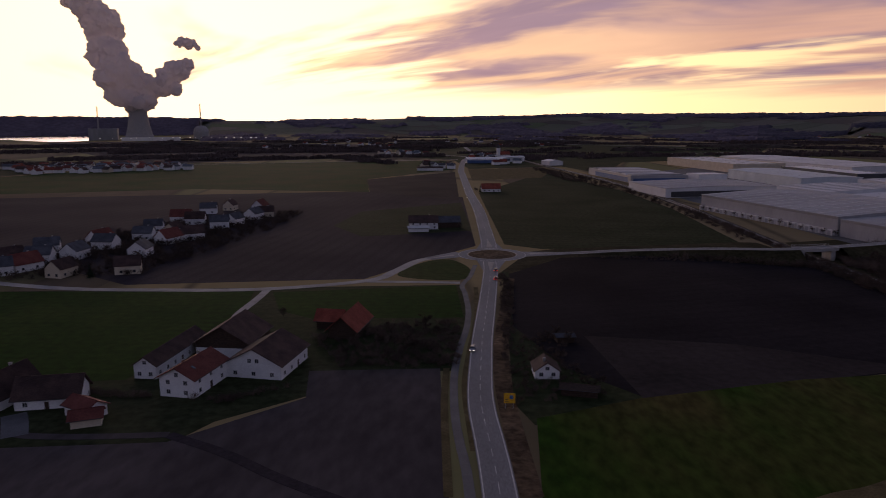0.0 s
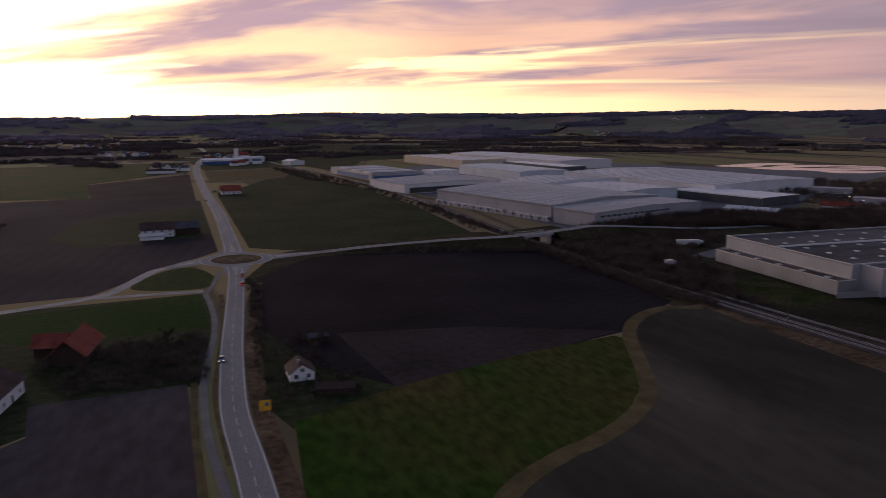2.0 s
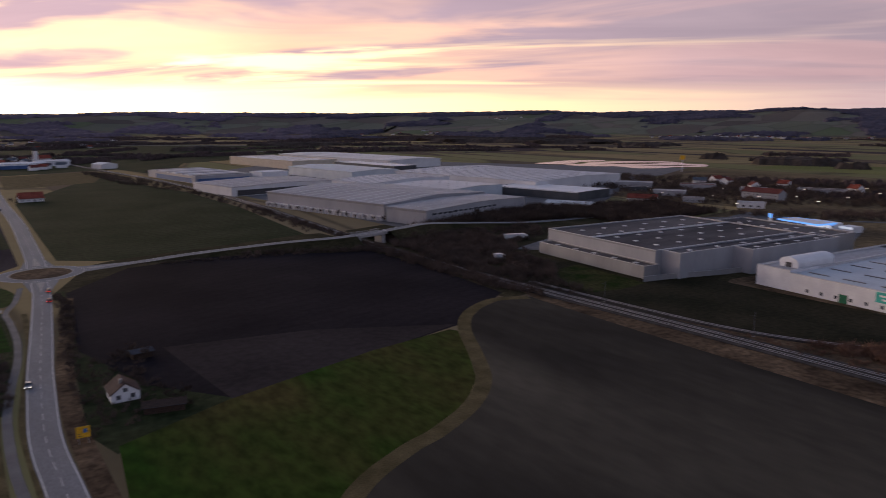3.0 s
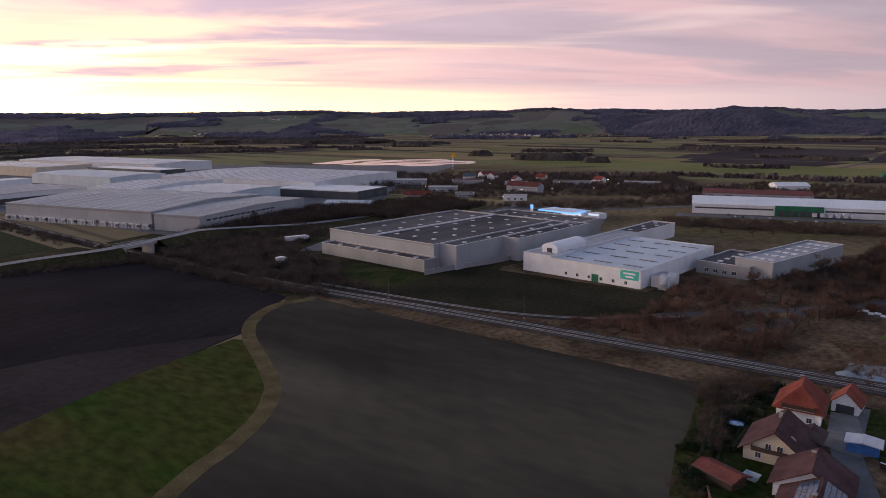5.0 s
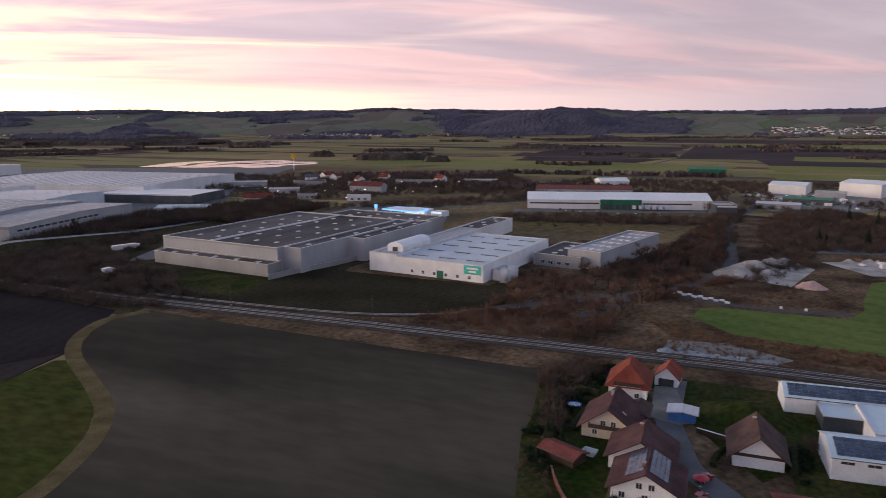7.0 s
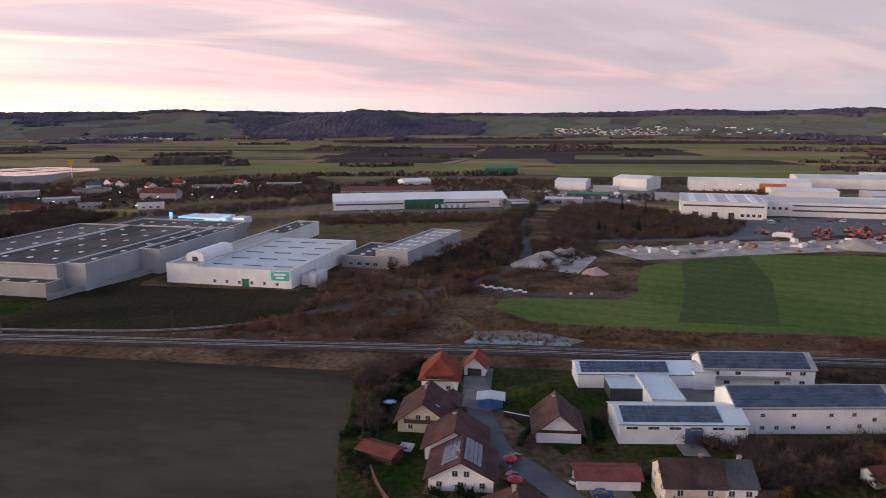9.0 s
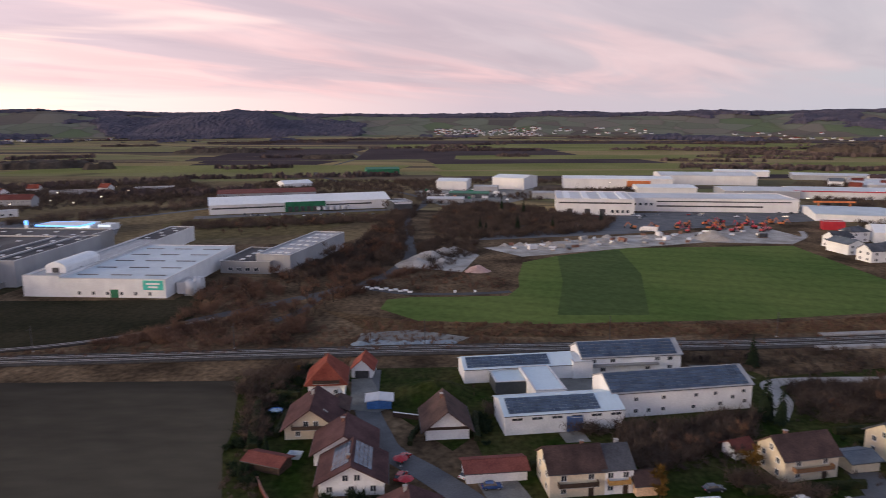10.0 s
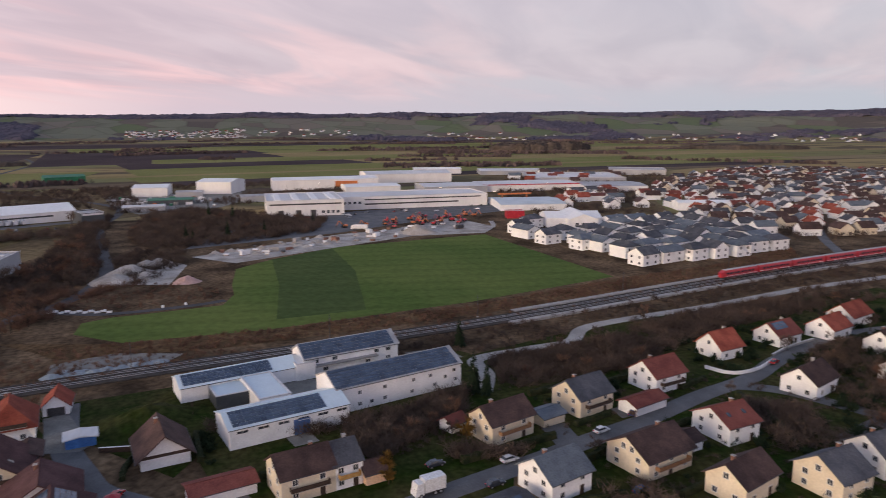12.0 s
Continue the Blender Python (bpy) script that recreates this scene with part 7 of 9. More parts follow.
def plain_woods():
    """Closed bare woods on the plain: a lumpy canopy for each, its edges falling to the ground."""
    rng = random.Random(41)
    for x0, y0, x1, y1, deep, high in ((1320, 2205, 1640, 1500, 330, 13), (1640, 1500, 1700, 1300, 150, 9), (1115, 690, 1178, 560, 46, 15), (1122, 552, 1144, 506, 30, 13), (1196, 852, 1220, 802, 30, 13), (1603, -900, 1553, -1190, 170, 22),
                                       (-1010, 2240, -380, 2050, 130, 11), (-160, 2240, 40, 2215, 90, 12), (430, 1785, 590, 1768, 60, 11), (700, 2050, 980, 1900, 90, 10), (-640, 1800, -470, 1790, 60, 9),
                                       (1480, -1400, 1300, -1700, 90, 13), (880, 1560, 1010, 1480, 50, 9), (160, 2420, 520, 2360, 120, 11), (1420, 260, 1440, 150, 40, 10), (1700, 620, 1740, 400, 60, 10)):
        a, b = np.array([x0, y0], float), np.array([x1, y1], float)
        d = (b - a) / np.linalg.norm(b - a)
        q = np.array([-d[1], d[0]]) * (1 if np.dot(np.array([-d[1], d[0]]), a) > 0 else -1)
        nu, nv = max(8, int(np.linalg.norm(b - a) / 7)), max(4, int(deep / 8))
        s = Solid()
        for j in range(nv + 1):
            for i in range(nu + 1):
                u, v = i / nu, j / nv
                ragged = 0.16 * noise.noise(Vector((x0 + u * 9, y1 + v * 3, 2.0)))
                p = a + (b - a) * (u + rng.uniform(-0.3, 0.3) / nu) + q * deep * (0.5 + (v - 0.5) * math.sqrt(max(0.02, 1 - abs(2 * u - 1) ** 2.2)) + ragged * (1 if j else 0.4) + rng.uniform(-0.3, 0.3) / nv)
                rim = i in (0, nu) or j in (0, nv)
                lump = high * (0.82 + 0.3 * noise.noise(Vector((p[0] / 22, p[1] / 22, 1))) + rng.uniform(-0.16, 0.2))
                s.v.append((p[0], p[1], land(p[0], p[1]) + (-0.3 if rim else lump * (0.45 + 0.55 * math.sqrt(max(0.0, 1 - abs(2 * u - 1) ** 2))))))
        n = nu + 1
        s.f = [(j * n + i, j * n + i + 1, (j + 1) * n + i + 1, (j + 1) * n + i) for j in range(nv) for i in range(nu)]
        tagged(part("bare_wood", s, M_WOODS_PLAIN), "dark bare wood standing on the open plain", "woods", kind="stuff")


def wooded(x, y):
    """Whether a hillside spot carries woodland."""
    r, az = math.hypot(x, y), math.degrees(math.atan2(x, y))
    w = noise.fractal(Vector((x / 460, y / 460, 9.1)), 0.9, 2.0, 4)
    if math.hypot((az - 74.5) / 10.2, (r - 3800) / 540) < 1.0 + 0.25 * w:
        return True
    for a0, a1, r0, r1 in ((89, 108.5, 3430, 4330), (37, 42, 4000, 4330), (50, 67, 3000, 3420), (84.5, 89, 3300, 4380)):
        if a0 < az < a1 and r0 < r < r1:
            return False
    if az < -19:
        return r > 4290 + 60 * w
    if r > (4380 if az < 92 else 4300) + 260 * noise.noise(Vector((az / 6.0, 2.2, 0))) + 90 * w:
        return az > -3 or w > 0.0
    if 84 < az < 110:
        return w > 0.42
    return w > (0.24 if 38 < az < 68 else (0.26 if az > 22 else 0.16))


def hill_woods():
    """Closed canopies of the hillside woods: one lumpy sheet over each wooded stretch."""
    rng = random.Random(8)
    da, dr = 0.17, 21.0
    na, nr = int(190 / da), int(1850 / dr)
    verts, faces, index = [], ([], []), {}
    mask = {}

    def is_wood(i, j):
        if (i, j) not in mask:
            a, r = radians(-38 + i * da), 2820 + j * dr
            mask[i, j] = 0 <= i < na and 0 <= j < nr and wooded(r * math.sin(a), r * math.cos(a))
        return mask[i, j]

    def corner(i, j):
        if (i, j) not in index:
            a, r = radians(-38 + (i + rng.uniform(-0.3, 0.3)) * da), 2820 + (j + rng.uniform(-0.3, 0.3)) * dr
            x, y = r * math.sin(a), r * math.cos(a)
            inside = is_wood(i, j) and is_wood(i - 1, j) and is_wood(i, j - 1) and is_wood(i - 1, j - 1)
            h = (10 + 5 * noise.noise(Vector((x / 60, y / 60, 1))) + rng.uniform(-2.5, 3.5)) if inside else rng.uniform(-2, 4)
            index[i, j] = len(verts)
            verts.append((x, y, land(x, y) + h))
        return index[i, j]

    for j in range(nr):
        for i in range(na):
            if is_wood(i, j):
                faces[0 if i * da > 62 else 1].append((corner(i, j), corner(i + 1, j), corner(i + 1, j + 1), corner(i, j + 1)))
    # bearings below 24 degrees take the paler tint with more haze in it
    for k, (material, label) in enumerate(((M_WOODS, "dark bare woods on the hills at the horizon"), (M_WOODS_HAZED, "bare woods on the hills, purple haze put into their colour"))):
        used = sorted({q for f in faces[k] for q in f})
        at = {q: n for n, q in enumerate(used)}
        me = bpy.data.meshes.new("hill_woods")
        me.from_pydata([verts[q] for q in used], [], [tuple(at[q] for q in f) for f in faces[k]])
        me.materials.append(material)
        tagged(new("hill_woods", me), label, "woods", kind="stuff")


far_woods()
plain_woods()
hill_woods()


# ---- hamlet, new housing, town and villages ----
def small_house(name, label, L, W, eave, ridge, wall, roof, hip=0.0, panes=True, category="house", group=""):
    """A plainer house for the distance, at the origin; copied with copy_thing."""
    ob = house(name, label, 0, 0, 0, L, W, eave, ridge, wall, roof, over=0.5, hip=hip, chimneys=1, detail=False, category=category, group=group)
    if panes:
        fl = 2 if eave > 4.4 else 1
        for f in range(fl if category == "new house" else 1):
            for sd, width in (("front", L), ("left", W), ("right", W), ("back", L)):
                n = 2 if sd in ("front", "left") else 0
                for i in range(n):
                    part("window", box_mesh("far_window", 1.3, 0.08, 1.25, M_GLASS), None, ob, m=wall_pose(sd, -width / 2 + width * (i + 0.5) / n, 0.95 + f * eave / fl, L, W, 0.01))
    return ob


def town(protos, spots, rng, group=""):
    """Copies of the prototypes at the spots (x, y, degrees); each prototype stands at its first spot."""
    used = set()
    for k, (x, y, a) in enumerate(spots):
        p = protos[rng.randrange(len(protos))]
        m = pose(x, y, land(x, y), 0, 0, a)
        if p not in used:
            p.matrix_basis = m
            used.add(p)
            ob = p
        else:
            ob = copy_thing(p, m)
        if group:
            ob["group"] = group
    for p in protos:
        if p not in used:
            x, y, a = spots[0]
            p.matrix_basis = pose(x + 26, y + 22, land(x, y), 0, 0, a)


rng_h = random.Random(3)
hamlet = [small_house("house", lab, L, W, e, r, w, t) for lab, L, W, e, r, w, t in (
    ("white hamlet house with brown roof", 14, 10, 4.6, 9.0, M_WHITE, M_TILE_BROWN), ("white hamlet house with dark roof", 12, 9.5, 4.8, 8.6, M_WHITE, M_TILE_DARK),
    ("white hamlet house with maroon roof", 15, 10, 4.2, 9.0, M_WHITE, M_TILE_MAROON), ("white hamlet house with black roof", 13, 10, 5.0, 9.0, M_WHITE, M_TILE_DARK),
    ("cream hamlet house with brown roof", 12, 9, 4.6, 8.6, M_CREAM, M_TILE_BROWN))]
spots = [(-216, 352, 70), (-219, 372, 10), (-189, 338, 80), (-231, 401, 20), (-206, 384, 80), (-203, 414, 5), (-159, 345, 30), (-172, 390, 85), (-194, 447, 10), (-173, 434, 75), (-163, 447, 20),
         (-185, 517, 10), (-201, 480, 5), (-161, 498, 15), (-155, 514, 70), (-201, 532, 15), (-148, 542, 70), (-158, 600, 75), (-195, 577, 10), (-184, 601, 80), (-222, 340, 30), (-235, 372, 60),
         (-215, 432, 70), (-182, 466, 80), (-142, 556, 20), (-240, 350, 10)]
town(hamlet, [(x, y, a + rng_h.uniform(-12, 12)) for x, y, a in spots], rng_h, "houses of the hamlet")

estate = [small_house("new_house", lab, L, W, e, r, w, t, hip, category="new house") for lab, L, W, e, r, w, t, hip in (
    ("new white cube-shaped house with dark low roof", 13, 11, 6.6, 9.0, M_WHITE, M_TILE_DARK, 3.2), ("new white house with slate-blue low roof", 14.5, 11, 6.6, 8.8, M_WHITE, M_TILE_SLATE, 3.0),
    ("new white gabled house with dark roof", 13, 10.5, 6.2, 9.4, M_WHITE, M_TILE_DARK, 0.0), ("new white house with blue-grey roof", 17, 11, 6.0, 8.4, M_WHITE, M_TILE_SLATE, 0.0))]
spots = []
for i in range(7):
    for j in range(7):
        u, v = i / 6, j / 6
        x0, y0 = 288 + 3 * v, -252 - 98 * v
        x1, y1 = 420 - 26 * v, -262 - 118 * v
        x, y = x0 + (x1 - x0) * u, y0 + (y1 - y0) * u
        if i >= 5 and j < 3:
            continue
        spots.append((x + rng_h.uniform(-2, 2), y + rng_h.uniform(-2, 2), rng_h.choice((-85, 5)) + rng_h.uniform(-6, 6)))
spots += [(367, -241, -80), (341, -250, -80), (410, -246, -80), (392, -240, 10), (430, -268, -80)]
town(estate, spots, rng_h, "houses of the new estate")

TOWN_LOOKS = [("white town house with red roof", 12, 10, 4.8, 8.6, M_WHITE, M_TILE_RED), ("white town house with maroon roof", 12, 10, 4.8, 8.4, M_WHITE, M_TILE_MAROON),
              ("white town house with brown roof", 14, 10, 4.8, 8.6, M_WHITE, M_TILE_BROWN), ("cream town house with brown roof", 12, 10, 4.8, 8.4, M_CREAM, M_TILE_BROWN),
              ("white town house with dark roof", 12, 10, 5.4, 8.6, M_WHITE, M_TILE_DARK), ("white town house with grey-blue roof", 15, 11, 5.4, 8.6, M_WHITE, M_TILE_SLATE)]
townhouses = [small_house("town_house", *look_) for look_ in TOWN_LOOKS]
TOWN_AREA = [(480, -440), (400, -400), (318, -392), (292, -450), (640, -1080), (800, -880), (700, -640), (560, -480)]
spots = [(x, y, -110 + rng_h.choice((0, 90)) + rng_h.uniform(-10, 10)) for x, y in
         [p for p in scatter(TOWN_AREA, 330, rng_h, 14.5) if math.hypot(p[0], p[1]) < 690]]
spots += [(x, y, -105 + rng_h.choice((0, 90)) + rng_h.uniform(-12, 12)) for x, y in scatter([(450, -400), (500, -345), (600, -400), (640, -480), (590, -500)], 14, rng_h, 20)]
spots += [(x, y, -115 + rng_h.uniform(-12, 12)) for x, y in scatter([(700, -480), (800, -440), (900, -560), (860, -640), (740, -620)], 14, rng_h, 26)]
town(townhouses, spots, rng_h, "houses of the town")
far_town = [small_house("town_house", lab, *rest, panes=False) for lab, *rest in TOWN_LOOKS[1:] + TOWN_LOOKS[2:5]]
rng_f = random.Random(33)
town(far_town, [(x, y, -110 + rng_f.choice((0, 90)) + rng_f.uniform(-10, 10)) for x, y in scatter(TOWN_AREA, 330, rng_f, 14.5) if math.hypot(x, y) >= 690], rng_f, "houses of the town")
field("asphalt_yard", [(690, 10), (800, 20), (800, -120), (690, -100), (640, -70), (630, -10)], M_PAVING, 0.045, "pale works yard between the storage halls")
field("field", [(440, -410), (420, -330), (520, -290), (600, -330), (760, -390), (960, -520), (900, -800), (700, -650), (560, -490)], M_ROUGH, 0.025, "rough brown ground between halls and town")
small = [small_house("village_house", lab, *rest, panes=False) for lab, *rest in TOWN_LOOKS]
spots = [(x, y, rng_h.uniform(-20, 20) + rng_h.choice((0, 90))) for x, y in scatter([(-590, 1010), (-405, 1120), (-440, 1200), (-560, 1230), (-720, 1140)], 86, rng_h, 13.0)]
spots += [(x, y, rng_h.uniform(0, 180)) for x, y in scatter([(-140, 1740), (-40, 1640), (-20, 1560), (-150, 1640)], 12, rng_h, 20)]
spots += [(x, y, rng_h.uniform(0, 180)) for x, y in scatter([(48, 1230), (140, 1230), (170, 1500), (60, 1560), (52, 1330)], 18, rng_h, 18)]
spots += [(x, y, rng_h.uniform(0, 180)) for x, y in scatter([(-40, 1130), (18, 1120), (20, 1220), (-30, 1230)], 7, rng_h, 18)]
spots += [(x, y, rng_h.uniform(0, 180)) for x, y in scatter([(700, 470), (760, 330), (800, 400), (740, 620)], 6, rng_h, 26)]
town(small, spots, rng_h, "houses of the villages")


def far_houses():
    """Villages kilometres away, a few dots each."""
    spots = [(x, y) for x, y in scatter([(-700, 2000), (300, 2100), (500, 2700), (-600, 2800)], 60, rng_h, 30)]
    for az0, az1, r0, r1, n in ((90.5, 99, 3480, 3800, 150), (100, 108, 3500, 3800, 26), (38, 41, 4050, 4300, 7), (51, 66, 3050, 3300, 46), (112, 150, 3000, 3600, 90), (24, 36, 3300, 3700, 14)):
        for _ in range(n):
            a, r = radians(rng_h.uniform(az0, az1)), rng_h.uniform(r0, r1)
            spots.append((r * math.sin(a), r * math.cos(a)))
    walls, roofs = Solid(), {m.name: (Solid(), m) for m in (M_TILE_RED, M_TILE_BROWN, M_TILE_DARK)}
    for x, y in spots:
        a, L, W, h = rng_h.uniform(0, 3.14), rng_h.uniform(10, 16), rng_h.uniform(8, 10), rng_h.uniform(3.5, 5.5)
        c, q, z = np.array([math.cos(a), math.sin(a)]), np.array([-math.sin(a), math.cos(a)]), land(x, y)

        def at(u, v, zz):
            p = np.array([x, y]) + c * u + q * v
            return (p[0], p[1], z + zz)

        walls.add([at(u, v, zz) for zz in (-1, h) for u, v in ((-L / 2, -W / 2), (L / 2, -W / 2), (L / 2, W / 2), (-L / 2, W / 2))] + [at(-L / 2, 0, h + 3.6), at(L / 2, 0, h + 3.6)],
                  [(0, 1, 5, 4), (1, 2, 6, 9, 5), (2, 3, 7, 6), (3, 0, 4, 8, 7)])
        rs = rng_h.choice(list(roofs.values()))[0]
        for sd in (-1, 1):
            rs.slab([at(-L / 2 - 0.5, sd * (W / 2 + 0.6), h - 0.2), at(L / 2 + 0.5, sd * (W / 2 + 0.6), h - 0.2), at(L / 2 + 0.5, 0, h + 3.9), at(-L / 2 - 0.5, 0, h + 3.9)], 0.3)
    ob = tagged(part("far_houses", walls, surf("weathered_far_render", (0.58, 0.58, 0.60), (0.74, 0.74, 0.75), 0.01, 0.9, 0.0)), "white walls of distant villages under the hills", "houses", kind="stuff")
    for rs, m in roofs.values():
        tagged(part("roofs", rs, m, ob), kind="stuff")


far_houses()
hall("village_hall", "blue and white hall beside the far road", 78, 1290, 4, 70, 30, 8.0, M_BLUE_CLAD, M_WHITE_ROOF, "hall", pitch=2.0, bands=[("front", -34, 34, 5.5, 7.8, M_WHITE)])
hall("village_hall", "white hall in the far village", 128, 1340, 10, 50, 26, 8.0, M_WHITE, M_PALE_ROOF, "hall", pitch=2.0)
hall("village_hall", "long low white shed on the plain", -20, 1090, 3, 40, 12, 4.0, M_WHITE, M_TILE_BROWN, "shed", pitch=2.0)


def church(x, y):
    ob = thing("church", "white village church with pointed tower", "church", pose(x, y, 0, 0, 0, 20))
    part("tower", Solid().box(-3, 3, -3, 3, 0, 22), M_WHITE, ob)
    part("spire", Solid().tube((0, 0, 22), (0, 0, 32), 4.2, 0.1, 4), M_TILE_DARK, ob)
    part("nave", Solid().box(3, 24, -5, 5, 0, 9), M_WHITE, ob)
    part("nave_roof", Solid().add([(3, -5.6, 8.8), (24.6, -5.6, 8.8), (24.6, 0, 15), (3, 0, 15), (24.6, 5.6, 8.8), (3, 5.6, 8.8)], [(0, 1, 2, 3), (3, 2, 4, 5), (1, 4, 2)]), M_TILE_RED, ob)


church(112, 1420)


# ---- power station ----
def lathe(profile, n=48):
    s = Solid()
    for r, z in profile:
        s.v += [(r * math.cos(6.283185 * k / n), r * math.sin(6.283185 * k / n), z) for k in range(n)]
    for i in range(len(profile) - 1):
        o = i * n
        s.f += [(o + k, o + (k + 1) % n, o + n + (k + 1) % n, o + n + k) for k in range(n)]
    return s


TOWER = (-1262, 2941)


def cooling_tower():
    ob = thing("cooling_tower", "huge pale concrete cooling tower of waisted shape", "cooling tower", pose(*TOWER, 0))
    outer = [(60 * (0.60 + 0.40 * ((1 - z / 130) ** 2 if z < 130 else 0) + (0.03 * ((z - 130) / 35) ** 2 if z > 130 else 0)), z) for z in range(10, 166, 5)]
    part("shell", lathe(outer + [(r - 1.2, z) for r, z in reversed(outer)]), M_CONCRETE, ob, smooth=True)
    for k in range(30):
        a = 6.283185 * k / 30
        part("leg", Solid().tube((61 * math.cos(a), 61 * math.sin(a), 0), (56 * math.cos(a + 0.1), 56 * math.sin(a + 0.1), 11), 0.8, 0.8, 5), M_CONCRETE, ob)
    part("basin", lathe([(64, 0), (64, 1.5), (62, 1.5), (62, 0)], 40), M_CONCRETE, ob)


cooling_tower()


def steam_plume():
    """Billowing steam over the tower: many lumpy puffs along three drifting branches."""
    rng = random.Random(12)
    m = bpy.data.materials.new("steam")
    m.use_nodes = True
    nt = m.node_tree
    out = nt.nodes["Material Output"]
    d = node(nt, "ShaderNodeBsdfDiffuse", in_0=(0.80, 0.78, 0.80, 1))
    t = node(nt, "ShaderNodeBsdfTranslucent", in_0=(0.86, 0.80, 0.82, 1))
    mx = node(nt, "ShaderNodeMixShader", [(1, d.outputs[0]), (2, t.outputs[0])], in_0=0.52)
    lump = node(nt, "ShaderNodeTexNoise", [(0, node(nt, "ShaderNodeNewGeometry").outputs["Position"])])
    lump.inputs["Scale"].default_value, lump.inputs["Detail"].default_value = 0.05, 6
    swell = node(nt, "ShaderNodeBump", [("Height", lump.outputs[0])])
    swell.inputs["Strength"].default_value, swell.inputs["Distance"].default_value = 0.3, 10.0
    for sh in (d, t):
        nt.links.new(swell.outputs[0], sh.inputs["Normal"])
    nt.links.new(mx.outputs[0], out.inputs[0])
    branches = [([(0, 0, 150), (-12, 0, 196), (-34, 0, 238), (-66, 0, 298), (-80, 0, 360), (-110, 0, 452), (-150, 0, 505), (-188, 0, 565), (-205, 0, 640)], (42, 96, 116, 96, 92, 86, 86, 76, 60), 120),
                ([(24, 0, 205), (90, 5, 228), (138, 8, 252), (166, 10, 284), (205, 10, 286)], (54, 68, 70, 60, 44), 46), ([(158, 0, 392), (205, 0, 399), (258, 0, 388)], (26, 34, 22), 16)]
    base = bmesh.new()
    bmesh.ops.create_icosphere(base, subdivisions=3, radius=1.0)
    bv = [v.co.copy() for v in base.verts]
    bf = [tuple(v.index for v in f.verts) for f in base.faces]
    base.free()
    s = Solid()
    turn = math.atan2(-TOWER[0], TOWER[1])
    for line, radii, count in branches:
        c = spline(line, 10)
        rr = spline([(r,) for r in radii], 10)
        for k in range(count):
            i = k * (len(c) - 1) // max(1, count - 1)
            big = float(rr[i][0])
            r = big * rng.uniform(0.24, 0.60)
            off = Vector((rng.gauss(0, 1), rng.gauss(0, 1), rng.gauss(0, 0.8))).normalized() * (big - r * 0.8) * rng.random() ** 0.5
            o = Vector(c[i]) + off * 1.1
            seed = Vector((k * 3.1, i * 1.7, 0))
            vs = []
            for q in bv:
                b = 0.97 + 0.30 * noise.fractal(q * 2.4 + seed, 0.9, 2.1, 4)
                vs.append(Matrix.Rotation(turn, 3, "Z") @ (o + q * r * b))
            s.add(vs, bf)
    ob = part("steam_plume", s, m, smooth=True)
    skin = ob.modifiers.new("skin", "REMESH")
    skin.mode, skin.voxel_size, skin.use_smooth_shade = "VOXEL", 3.0, True
    ob.location = (*TOWER, 0)
    tagged(ob, "grey-mauve billowing steam cloud above the cooling tower", "steam", kind="stuff")


steam_plume()
hall("turbine_house", "large grey turbine building of the power station", -1420, 2960, 20, 110, 60, 48, M_GREY_CLAD, M_GREY_ROOF, "power station")
hall("plant_building", "low pale building of the power station", -1180, 2860, 20, 220, 40, 14, M_PALE_CLAD, M_GREY_ROOF, "power station")
dome = thing("reactor_dome", "round pale reactor building with domed top", "power station", pose(-1035, 3030, 0))
part("drum", lathe([(32, 0), (32, 34)], 32), M_CONCRETE, dome)
part("cap", lathe([(32, 34), (29, 46), (20, 56), (0.1, 61)], 32), M_CONCRETE, dome, smooth=True)
for sxx, syy, hh in ((-1045, 3060, 150), (-1465, 3010, 140)):
    stack = thing("exhaust_stack", "tall thin exhaust stack of the power station", "chimney", pose(sxx, syy, 0))
    part("shaft", Solid().tube((0, 0, 0), (0, 0, hh), 3.2, 2.0, 12), M_CONCRETE, stack)
    part("rim", Solid().tube((0, 0, hh), (0, 0, hh + 2), 2.4, 2.4, 12), M_STEEL_DARK, stack)
for k in range(22):
    px, py = -1350 + 30 * k + rng_h.uniform(-8, 8), 2770 + 4 * k + rng_h.uniform(-20, 20)
    lamp = thing("site_lamp", "lit lamp on a pole at the power station", "lamp", pose(px, py, 0), "site lamps")
    part("pole", Solid().tube((0, 0, 0), (0, 0, 12), 0.3, 0.2, 5), M_STEEL_DARK, lamp)
    part("head", Solid().box(-1.2, 1.2, -1.2, 1.2, 12, 13.2), M_LAMP_WARM, lamp, "lit lamp head")
tagged(part("reservoir", sheet([(-2080, 3230), (-1660, 2850), (-1500, 2740), (-1450, 2920), (-1690, 3560), (-2000, 4150), (-2220, 4150), (-2300, 3600)], 0.25, True), M_LAKE), "calm reservoir mirroring the bright sky", "water", kind="structure")
for pond in ([(835, 925), (880, 940), (951, 958), (1010, 930), (985, 905), (930, 908), (890, 884), (850, 886)], [(848, 868), (900, 872), (940, 893), (1000, 888), (1050, 862), (1078, 818), (1050, 770), (1058, 738), (1005, 700), (955, 722), (922, 716), (884, 738), (892, 786), (862, 812)]):
    tagged(part("flooded_field", sheet(pond, 0.3, True), M_WATER), "shallow flood water on a field mirroring pink sky", "water", kind="structure")
